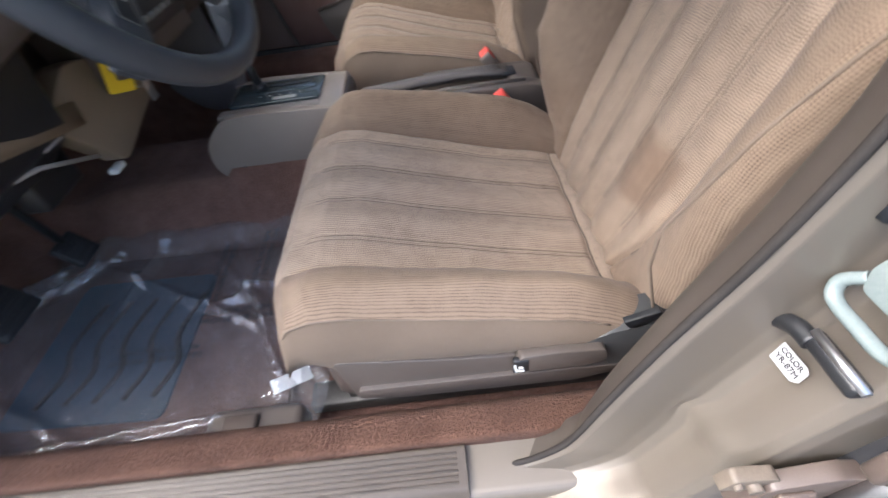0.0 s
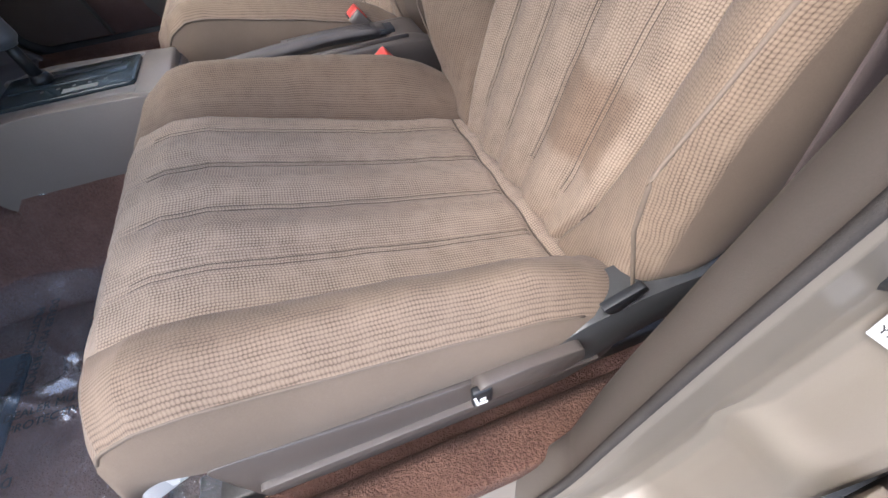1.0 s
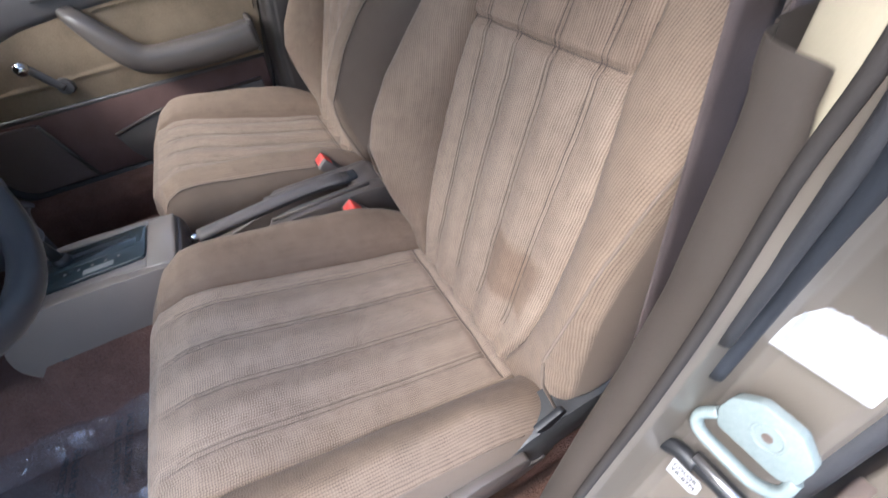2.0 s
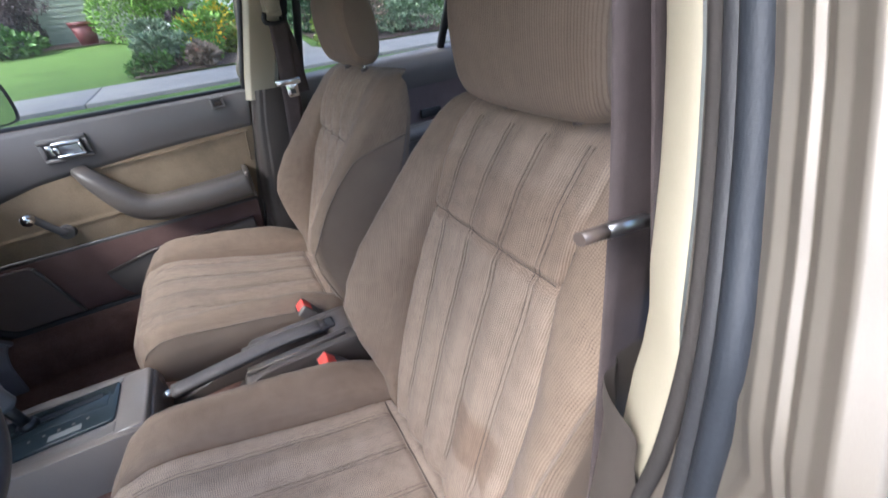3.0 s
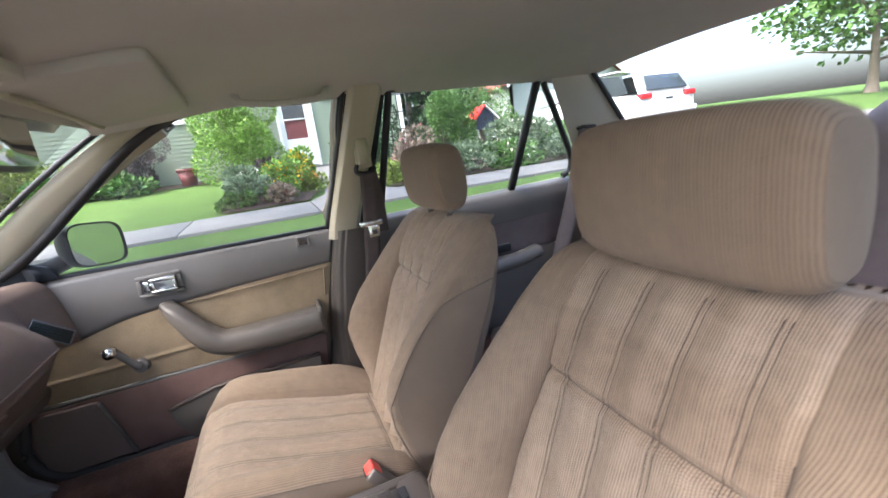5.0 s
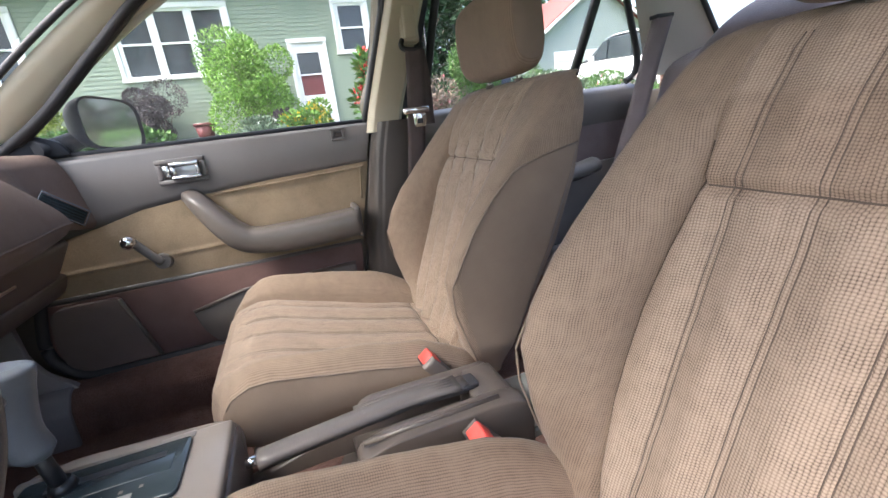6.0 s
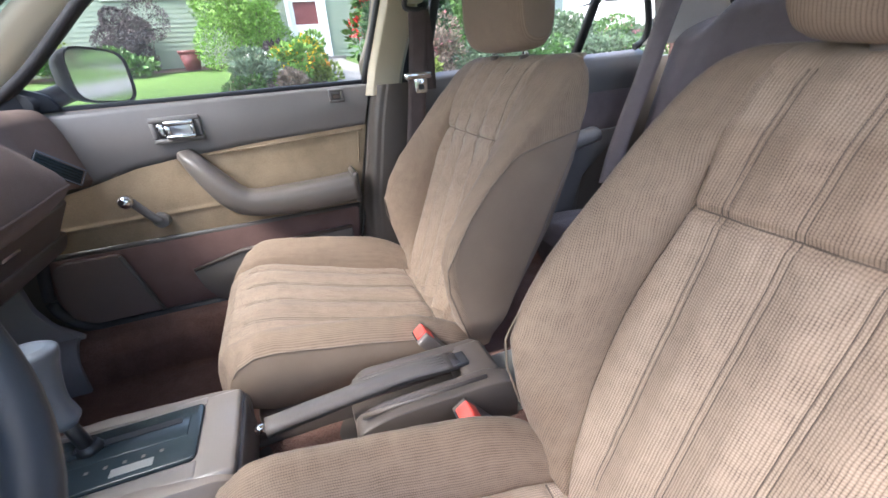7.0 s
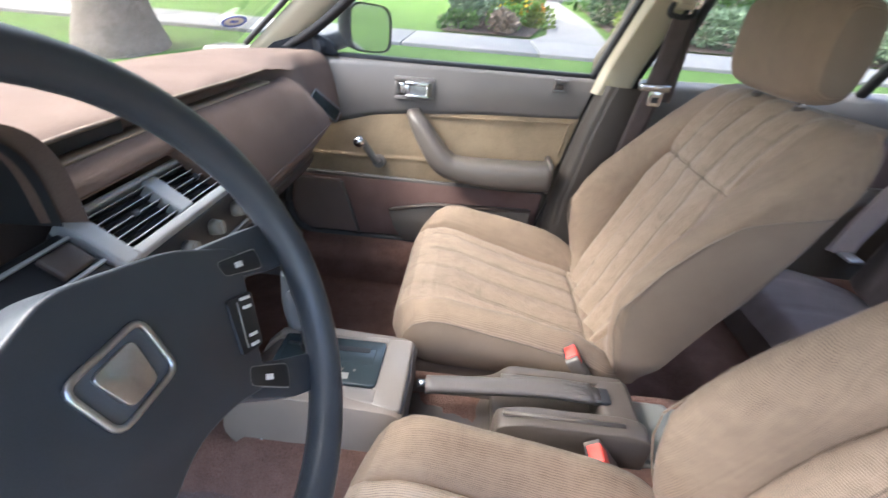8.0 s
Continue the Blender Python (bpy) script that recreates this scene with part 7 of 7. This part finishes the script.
# ---- path, driveway, beds ----
def strip(x_left, x_right, y0, y1, lift, n=24):
    return grid(lambda u, v: Vector((x_left(y0 + (y1 - y0) * u) * (1 - v) + x_right(y0 + (y1 - y0) * u) * v, y0 + (y1 - y0) * u, ground_z(y0 + (y1 - y0) * u) + lift + 0.006 * noise.noise(Vector((u * 9, v * 4, 1))))), n, 6)


tagged(part("garden_path", strip(lambda y: curve_at([(5.7, 0.42), (6.3, 0.72), (8, 0.95), (13, 0.75)], y), lambda y: curve_at([(5.7, 1.75), (6.3, 1.55), (8, 1.7), (13, 1.75)], y), 5.72, 12.75, 0.035), concrete), "pale concrete garden path to the door", kind="structure")
tagged(part("driveway", strip(lambda y: 8.6, lambda y: 12.4, 1.4, 22, 0.03), concrete), "pale concrete driveway", kind="structure")
tagged(part("flower_bed", strip(lambda y: curve_at([(6.0, -0.75), (7.5, -0.95), (9.5, -0.7)], y), lambda y: curve_at([(6.0, 0.45), (7, 0.72), (9.5, 0.80)], y), 6.0, 9.5, 0.03), soil), "dark soil bed beside the path", kind="structure")
tagged(part("garden_bed", strip(lambda y: curve_at([(5.95, 1.75), (8, 1.85), (12.5, 2.2)], y), lambda y: 8.2, 5.95, 12.5, 0.03), soil), "dark soil bed across the front garden", kind="structure")
tagged(part("foundation_bed", strip(lambda y: -9.0, lambda y: 0.3, 12.2, 13.65, 0.03), soil), "dark soil bed under the house wall", kind="structure")


# ---- plants ----
def leafage(name, dark, light):
    """Leaves: colour varies from leaf to leaf, with some light through them."""
    m = material(name, dark, light, 0.55, scale=3, fine=30, bump=0.1, spec=0.3)
    t = m.node_tree
    p = t.nodes["Principled BSDF"]
    link = p.inputs["Base Color"].links[0]
    src = link.from_socket
    geo = t.nodes.new("ShaderNodeNewGeometry")
    hsv = t.nodes.new("ShaderNodeHueSaturation")
    span = t.nodes.new("ShaderNodeMapRange")
    span.inputs["To Min"].default_value, span.inputs["To Max"].default_value = 0.55, 1.5
    t.links.new(geo.outputs["Random Per Island"], span.inputs["Value"])
    t.links.new(span.outputs["Result"], hsv.inputs["Value"])
    t.links.new(src, hsv.inputs["Color"])
    t.links.new(hsv.outputs["Color"], p.inputs["Base Color"])
    p.inputs["Transmission Weight"].default_value = 0.0
    p.inputs["Subsurface Weight"].default_value = 0.0
    return m


green = leafage("mid green leaves", (0.045, 0.105, 0.022), (0.095, 0.185, 0.042))
bright = leafage("bright green leaves", (0.10, 0.20, 0.025), (0.19, 0.33, 0.06))
deep = leafage("deep green leaves", (0.018, 0.045, 0.018), (0.04, 0.085, 0.032))
bluish = leafage("grey green leaves", (0.09, 0.135, 0.075), (0.17, 0.225, 0.135))
purple = leafage("purple brown leaves", (0.035, 0.027, 0.030), (0.08, 0.06, 0.064))
pinkish = leafage("dusty pink leaves", (0.13, 0.11, 0.075), (0.25, 0.18, 0.14))
straw = leafage("yellow green blades", (0.12, 0.17, 0.03), (0.22, 0.28, 0.06))
petal_y = leafage("yellow petals", (0.65, 0.42, 0.01), (0.75, 0.52, 0.03))
petal_o = leafage("orange petals", (0.65, 0.20, 0.01), (0.75, 0.28, 0.02))
petal_r = leafage("red petals", (0.55, 0.02, 0.02), (0.65, 0.04, 0.04))
petal_w = leafage("white petals", (0.65, 0.65, 0.55), (0.75, 0.75, 0.65))
petal_p = leafage("pink petals", (0.45, 0.14, 0.18), (0.6, 0.25, 0.28))


def leaf_mesh(rng, spots, size, tall=1.0):
    """Folded leaves at the given spots (place, outward way)."""
    verts, faces = [], []
    for p, out in spots:
        out = (Vector(out) + Vector((rng.uniform(-1, 1), rng.uniform(-1, 1), rng.uniform(-0.6, 0.9))) * 0.9).normalized()
        side = out.cross(Vector((rng.uniform(-1, 1), rng.uniform(-1, 1), rng.uniform(-1, 1)))).normalized()
        over = out.cross(side)
        s = size * rng.uniform(0.6, 1.3)
        a = Vector(p)
        k = len(verts)
        verts += [a, a + out * s * 0.5 * tall + side * s * 0.32 + over * s * 0.08, a + out * s * tall, a + out * s * 0.5 * tall - side * s * 0.32 + over * s * 0.08]
        faces += [(k, k + 1, k + 2), (k, k + 2, k + 3)]
    me = bpy.data.meshes.new("leaves")
    me.from_pydata(verts, [], faces)
    return me


def crown_spots(rng, at, r, n, lumps):
    """Leaf spots on an uneven crown built of several lumps."""
    at = Vector(at)
    cores = [at + Vector((rng.uniform(-0.62, 0.62) * r[0], rng.uniform(-0.62, 0.62) * r[1], rng.uniform(-0.6, 0.7) * r[2])) for _ in range(lumps)]
    spots = []
    for k in range(n):
        c = cores[k % lumps]
        d = Vector((rng.gauss(0, 1), rng.gauss(0, 1), rng.gauss(0, 1))).normalized()
        f = rng.uniform(0.55, 1.0) ** 0.5 * (0.36 + 0.22 * ((k % lumps) % 3) / 2)
        spots.append((c + Vector((d.x * r[0] * f, d.y * r[1] * f, d.z * r[2] * f)), d + Vector((0, 0, 0.25))))
    return spots


def shrub(name, label, x, y, wide, high, n, size, mat, seed, lumps=9, flowers=None, tall=1.0, category="shrub", deepness=None):
    rng = random.Random(seed)
    z = ground_z(y)
    ob = thing(name, label, category, at=(x, y, z))
    n, size = int(n * 2.4), size * 0.62
    spots = [s for s in crown_spots(rng, (0, 0, high * 0.52), (wide / 2, (deepness or wide) / 2, high * 0.55), n, lumps) if s[0].z > 0.0]
    me = leaf_mesh(rng, spots, size, tall)
    me.materials.append(mat)
    crown = new("leaves", me)
    crown.parent = ob
    tagged(crown, kind="stuff")
    stems = []
    for k in range(6):
        a = rng.uniform(0, 6.28)
        stems.append(rod((0.05 * math.cos(a), 0.05 * math.sin(a), -0.05), (wide * 0.28 * math.cos(a), wide * 0.28 * math.sin(a), high * rng.uniform(0.5, 0.8)), 0.012 + 0.006 * high, 6, 0.005))
    part("stems", joined(*stems), bark, ob)
    if flowers:
        fmat, count, fsize = flowers
        fs = [(p, (d[0], d[1] - 0.6, abs(d[2]) + 0.6)) for p, d in rng.sample(spots, min(count, len(spots))) if p.z > high * 0.35]
        bits = []
        for p, d in fs:
            for q in range(5):
                bits.append((p + Vector((0, 0, 0.03)), (math.cos(q * 1.257), -0.5 + 0.2 * math.sin(q), math.sin(q * 1.257))))
        fm = leaf_mesh(rng, bits, fsize)
        fm.materials.append(fmat)
        fo = new("flowers", fm)
        fo.parent = ob
        tagged(fo, kind="stuff")
    return ob


shrub("green_shrub", "tall bright green shrub by the house wall", -0.55, 12.0, 2.3, 2.35, 9500, 0.105, bright, 11, 18)
shrub("purple_shrub", "dark purple brown shrub under the triple window", -3.1, 12.8, 1.7, 1.45, 7000, 0.075, purple, 12, 12)
shrub("hosta_clump", "low bright green broad leaved clump on the lawn edge", -3.3, 12.0, 1.5, 0.55, 700, 0.22, green, 13, 7)
shrub("hosta_clump", "low bright green broad leaved clump on the lawn edge", -4.6, 12.1, 1.3, 0.5, 600, 0.22, green, 14, 7)
for k, (x, y, w, h, mat_, fl) in enumerate((
    (0.15, 6.7, 0.75, 0.50, bright, (petal_y, 46, 0.06)), (0.50, 7.3, 0.7, 0.55, straw, (petal_o, 46, 0.07)), (-0.30, 6.55, 0.7, 0.40, bluish, None),
    (-0.45, 7.3, 0.8, 0.50, bluish, (petal_w, 60, 0.05)), (0.05, 7.7, 0.7, 0.62, purple, None), (0.45, 8.2, 0.8, 0.65, bright, (petal_y, 60, 0.07)),
    (-0.55, 6.25, 0.45, 0.22, green, (petal_p, 30, 0.04)), (0.1, 6.2, 0.4, 0.24, pinkish, None), (-0.35, 8.2, 0.8, 0.50, straw, (petal_w, 40, 0.05)))):
    shrub("flower_clump", "leafy garden clump with small blooms beside the path" if fl else "leafy garden clump beside the path", x, y, w, h, 700, 0.09, mat_, 30 + k, 6, fl, 1.5)
for k, (x, y, w, h, mat_, n_, fl) in enumerate((
    (2.35, 6.7, 1.1, 0.85, pinkish, 1500, (petal_p, 60, 0.05)), (3.6, 7.6, 1.5, 1.65, green, 3600, None), (2.1, 8.2, 1.2, 1.3, deep, 2200, None), (4.9, 6.9, 1.6, 0.8, bluish, 1800, (petal_w, 80, 0.05)),
    (5.9, 7.4, 1.5, 0.62, green, 1800, (petal_p, 40, 0.06)), (6.9, 7.0, 1.1, 0.5, bluish, 1200, (petal_p, 60, 0.05)), (3.2, 6.35, 1.2, 0.45, bluish, 1100, None), (4.2, 6.25, 1.2, 0.4, green, 1100, (petal_w, 30, 0.04)),
    (5.4, 6.2, 1.3, 0.42, bluish, 1100, None), (6.4, 6.25, 1.2, 0.4, green, 1100, (petal_p, 50, 0.05)), (2.0, 6.25, 0.7, 0.35, straw, 600, None), (4.6, 9.6, 1.8, 1.7, deep, 2600, None), (5.9, 9.7, 1.6, 1.5, green, 2600, (petal_w, 40, 0.05)), (2.4, 10.2, 1.4, 1.5, green, 2200, None), (7.2, 8.2, 1.2, 0.45, bright, 1200, None))):
    shrub("garden_shrub", "leafy garden shrub in the planted bed" + (" with small blooms" if fl else ""), x, y, w, h, n_, 0.08 if h < 1.2 else 0.07, mat_, 60 + k, 9, fl, 1.4)
for k, (x, y, w, h, mat_) in enumerate(((-5.6, 12.6, 1.8, 1.3, straw), (-7.2, 12.4, 2.0, 1.5, bright), (-9.0, 12.2, 2.2, 1.8, green), (-11.2, 12.5, 2.4, 1.7, bright), (-13.6, 12.0, 2.6, 1.6, green), (-16.0, 12.0, 3.0, 2.0, deep))):
    shrub("house_shrub", "yellow green shrub along the house wall", x, y, w, h, 2000, 0.11, mat_, 90 + k, 9)
# canna-like red spike near the door
shrub("red_flower", "red tall garden flower beside the door", 2.15, 10.9, 0.6, 1.6, 160, 0.22, green, 120, 3, (petal_r, 26, 0.16), 1.8, "flower")
pot = single("flower_pot", joined(rod((-2.0, 12.55, ground_z(12.55)), (-2.0, 12.55, ground_z(12.55) + 0.42), 0.17, 20, 0.24), rod((-2.0, 12.55, ground_z(12.55) + 0.40), (-2.0, 12.55, ground_z(12.55) + 0.47), 0.26, 20)), maroon, "dark red flower pot by the house wall", "flower pot")

bird = thing("bird_house", "dark bird house with a red and white roof on a post", "bird house", at=(4.85, 8.5, ground_z(8.5)))
part("post", box((-0.05, -0.05, -0.1), (0.05, 0.05, 0.70)), bark, bird)
part("box", prism([(-0.22, 0.66), (0.22, 0.66), (0.22, 0.98), (0, 1.15), (-0.22, 0.98)], "y", -0.2, 0.2), material("dark blue painted wood", (0.03, 0.035, 0.06), (0.05, 0.06, 0.09), 0.6), bird)
part("roof_slope", prism([(-0.36, 0.86), (0.0, 1.20), (0.0, 1.16), (-0.33, 0.83)], "y", -0.27, 0.27), petal_r, bird, "red roof slope")
part("roof_slope", prism([(0.36, 0.86), (0.0, 1.20), (0.0, 1.16), (0.33, 0.83)], "y", -0.27, 0.27), white_paint, bird, "white roof slope")
part("entrance", rod((0, -0.205, 0.88), (0, -0.195, 0.88), 0.05), rubber, bird)
trellis = thing("garden_trellis", "black wire garden trellis among the shrubs", "trellis", at=(2.55, 9.0, ground_z(9.0)))
for k in range(4):
    part("upright", rod((0.22 * k, 0, 0), (0.22 * k, 0, 2.1), 0.012, 6), rubber, trellis)
for k in range(5):
    part("crossbar", rod((0, 0, 0.5 + 0.38 * k), (0.66, 0, 0.5 + 0.38 * k), 0.010, 6), rubber, trellis)


# ---- trees ----
def tree(name, label, x, y, high, wide, trunk_r, n, size, mat, seed, base=0.4, conifer=False):
    rng = random.Random(seed)
    ob = thing(name, label, "tree", "garden trees", (x, y, ground_z(y)))
    bole = spline([(0, 0, -0.2), (0.02, 0, high * 0.15), (-0.04, 0.03, high * 0.4), (0.02, 0, high * 0.8)], 6)
    limbs = [tube(bole, trunk_r, 14, (1, 0, 0), scale=lambda s: (1.35 - 0.45 * smooth(0, 0.15, s)) * (1 - 0.75 * s))]
    for k in range(9):
        a = k * 2.4
        h = high * (base + 0.06 * k)
        limbs.append(rod((0, 0, h * 0.85), (wide * 0.38 * math.cos(a), wide * 0.38 * math.sin(a), h * 1.12), trunk_r * 0.35, 7, trunk_r * 0.08))
    part("trunk", joined(*limbs), bark, ob)
    if conifer:
        spots = []
        for k in range(n):
            h = rng.uniform(0.05, 1.0)
            rad = wide / 2 * (1 - h) ** 0.8 * rng.uniform(0.55, 1.05) + 0.1
            a = rng.uniform(0, 6.283)
            spots.append((Vector((rad * math.cos(a), rad * math.sin(a), h * high)), Vector((math.cos(a), math.sin(a), -0.25))))
    else:
        spots = crown_spots(rng, (0, 0, high * (base + 1.0) / 2 + 0.1 * high), (wide / 2, wide / 2, high * (1 - base) * 0.62), n, 22)
    me = leaf_mesh(rng, spots, size)
    me.materials.append(mat)
    crown = new("crown", me)
    crown.parent = ob
    return ob


tree("street_tree", "grey barked street tree on the verge", -3.5, 3.55, 9.5, 10.0, 0.33, 11000, 0.22, green, 201, 0.42)
tree("street_tree", "leafy street tree across the road", 15.0, -9.5, 9.0, 8.0, 0.3, 4200, 0.4, green, 211, 0.2)
tree("street_tree", "leafy street tree across the road", 26.0, -13.0, 10.0, 10.0, 0.3, 4200, 0.5, deep, 212, 0.15)
tree("street_tree", "leafy street tree on the verge behind the car", 25.0, 4.6, 9.0, 11.0, 0.3, 5200, 0.45, deep, 213, 0.12)
tree("street_tree", "leafy street tree across the road", 36.0, -9.5, 10.0, 12.0, 0.3, 4200, 0.55, green, 214, 0.12)
tree("conifer_tree", "dark green conifer behind the garden", 5.6, 15.8, 8.5, 4.0, 0.2, 6000, 0.28, deep, 202, 0.2, True)
tree("conifer_tree", "dark green conifer behind the garden", 8.2, 18.5, 9.5, 4.4, 0.2, 6000, 0.30, deep, 203, 0.2, True)
tree("garden_tree", "mid green leafy tree behind the garden", 10.5, 26.0, 9.0, 7.5, 0.25, 4500, 0.36, green, 204, 0.3)
tree("garden_tree", "mid green leafy tree behind the garden", 21.0, 28.0, 9.5, 9.0, 0.3, 4500, 0.42, deep, 205, 0.3)
tree("garden_tree", "mid green leafy tree beyond the house", -16.0, 20.0, 9.0, 8.0, 0.3, 4500, 0.38, green, 206, 0.25)
tree("garden_tree", "mid green leafy tree beyond the house", -24.0, 14.0, 9.0, 8.0, 0.3, 4000, 0.40, green, 207, 0.2)
tree("garden_tree", "mid green leafy tree far down the street", 30.0, 12.0, 9.0, 9.0, 0.3, 4000, 0.42, green, 208, 0.2)

# ---- garage and neighbour's vehicle ----
garage = thing("garage", "pale grey garage with a red shingle roof", "garage")
gy, gz0 = 20.0, ground_z(20.0)
grey_wall = material("pale grey siding", (0.29, 0.32, 0.31), (0.34, 0.37, 0.36), 0.7, scale=1.5, fine=40, bump=0.15)
part("wall", joined(prism([(13.0, gz0 - 0.3), (20.8, gz0 - 0.3), (20.8, 4.15), (16.9, 6.75), (13.0, 4.15)], "y", gy, gy + 0.15), box((13.0, gy, gz0 - 0.3), (13.15, gy + 6, 4.15)), box((20.65, gy, gz0 - 0.3), (20.8, gy + 6, 4.15))), grey_wall, garage, "pale grey siding wall")
for s in (-1, 1):
    part("roof_slope", prism([(16.9, 6.87), (16.9 + s * 4.3, 3.98), (16.9 + s * 4.3, 3.88), (16.9, 6.77)], "y", gy - 0.4, gy + 6.3), roof_red, garage, "red shingle roof slope")
    part("barge_board", prism([(16.9, 6.79), (16.9 + s * 4.33, 3.90), (16.9 + s * 4.33, 3.72), (16.9, 6.61)], "y", gy - 0.44, gy - 0.38), white_paint, garage, "white barge board")
gdoor = part("garage_door", box((14.2, gy - 0.05, gz0 - 0.1), (18.9, gy + 0.01, 3.45), 0.01), white_paint, garage, "white panelled garage door")
for k in range(4):
    for q in range(4):
        part("door_panel", box((14.3 + 1.15 * q, gy - 0.07, gz0 + 0.05 + 0.52 * k), (15.32 + 1.15 * q, gy - 0.045, gz0 + 0.47 + 0.52 * k), 0.01), white_paint, gdoor)

car_white = material("white car paint", (0.72, 0.73, 0.74), (0.78, 0.79, 0.80), 0.2, scale=2, fine=300, bump=0.01, coat=0.8)
car_glass = material("tinted car glass", (0.03, 0.04, 0.045), (0.05, 0.06, 0.07), 0.05, bump=0.0)
lamp_red = material("red lamp lens", (0.45, 0.02, 0.025), (0.55, 0.03, 0.035), 0.15, bump=0.02)
suv = thing("parked_suv", "white sport utility vehicle parked on the driveway", "car")
suv.matrix_world = pose(9.7, 7.5, ground_z(7.5) + 0.01, 3.7, 0, -3)
SUV = [(0.0, 0.45), (0.0, 0.78), (0.06, 0.98), (0.10, 1.10), (0.45, 1.62), (0.75, 1.70), (2.4, 1.70), (2.75, 1.62), (3.45, 1.12), (4.45, 0.98), (4.62, 0.80), (4.62, 0.35), (4.2, 0.30), (0.3, 0.32)]


def suv_body(u, v):
    n = len(SUV)
    k = u * n
    i = int(k) % n
    s = k - int(k)
    y = SUV[i][0] + (SUV[(i + 1) % n][0] - SUV[i][0]) * s
    z = SUV[i][1] + (SUV[(i + 1) % n][1] - SUV[i][1]) * s
    w = 2 * v - 1
    half = 0.92 - 0.16 * smooth(1.0, 1.7, z) - 0.06 * (abs(y - 2.3) / 2.3) ** 3
    x = half * math.copysign(min(1.0, abs(w) * 1.06) ** 0.85, w)
    inset = 0.05 * smooth(0.85, 1.0, abs(w))
    return Vector((x, y + inset * (1 if y < 1 else -1 if y > 3.6 else 0), z - inset * 0.6 * (1 if z > 1.2 else 0)))


part("body", grid(suv_body, 84, 20, close_u=True), car_white, suv)
for s in (-1, 1):
    part("body_side", prism(rounded([(0.03, 0.45), (0.05, 0.98), (0.48, 1.05), (2.7, 1.05), (3.4, 1.04), (4.5, 0.94), (4.6, 0.5), (4.1, 0.32), (0.4, 0.34)], 0.06), "x", s * 0.80, s * 0.915, 0.03), car_white, suv)
    part("side_window", prism(rounded([(0.52, 1.10), (0.78, 1.56), (1.5, 1.60), (1.5, 1.08)], 0.04), "x", s * 0.80, s * 0.865, 0.01), car_glass, suv, "tinted side window")
    part("side_window", prism(rounded([(1.56, 1.08), (1.56, 1.60), (2.45, 1.60), (2.5, 1.08)], 0.03), "x", s * 0.80, s * 0.865, 0.01), car_glass, suv, "tinted side window")
    part("side_window", prism(rounded([(2.56, 1.08), (2.52, 1.58), (2.72, 1.54), (3.25, 1.10)], 0.03), "x", s * 0.80, s * 0.865, 0.01), car_glass, suv, "tinted side window")
    part("tail_lamp", box((s * 0.72 - 0.17, -0.03, 0.92), (s * 0.72 + 0.17, 0.16, 1.06), 0.03, 3), lamp_red, suv, "red tail lamp")
    part("mirror", box((s * 1.0 - 0.09, 3.0, 1.05), (s * 1.0 + 0.09, 3.1, 1.20), 0.03, 3), car_white, suv)
    for yy in (0.85, 3.65):
        w = part("wheel", rod((s * 0.72, yy, 0.34), (s * 0.93, yy, 0.34), 0.35, 28), rubber, suv)
        part("rim", rod((s * 0.92, yy, 0.34), (s * 0.945, yy, 0.34), 0.23, 20, 0.20), steel, w, "alloy rim")
part("rear_window", prism(rounded([(-0.68, 1.12), (0.68, 1.12), (0.58, 1.56), (-0.58, 1.56)], 0.05), "y", -0.03, 0.0, 0.008), car_glass, suv, "tinted rear window").matrix_local = pose(0, 0.05, 0.0) @ Matrix.Translation((0, 0.0, 1.1)) @ pose(0, 0, 0, -34, 0, 0) @ Matrix.Translation((0, 0.0, -1.1))
part("rear_bumper", box((-0.90, -0.10, 0.40), (0.90, 0.12, 0.68), 0.05, 3), car_white, suv)
part("bumper_base", box((-0.85, -0.06, 0.26), (0.85, 0.12, 0.42), 0.03), plastic_dark, suv, "dark bumper base")
part("number_plate", box((-0.17, -0.02, 0.82), (0.17, 0.0, 0.97), 0.01), white, suv)
part("plate_bar", box((-0.12, -0.024, 0.87), (0.12, -0.019, 0.92)), ink, suv)

# sticker on the windscreen
st = thing("windscreen_sticker", "blue oval sticker inside the windscreen", "sticker")
st_m = frame_of((-0.795, 0.566, 0.938), (0.45, 0.89, 0), (0.70, -0.35, 0.62))
part("oval", moved(prism([(0.032 * math.cos(a), 0.021 * math.sin(a)) for a in np.linspace(0, 2 * math.pi, 28, endpoint=False)], "z", 0, 0.0008), st_m), white, st)
part("oval_ring", moved(joined(sweep([(0.028 * math.cos(a), 0.0178 * math.sin(a), 0.001) for a in np.linspace(0, 2 * math.pi, 28, endpoint=False)], [(-0.003, -0.0004), (0.003, -0.0004), (0.003, 0.0004), (-0.003, 0.0004)], (0, 0, 1), close=True), box((-0.010, -0.004, 0.0006), (0.010, 0.004, 0.0014))), st_m), blue, st, "blue printed ring and bar")
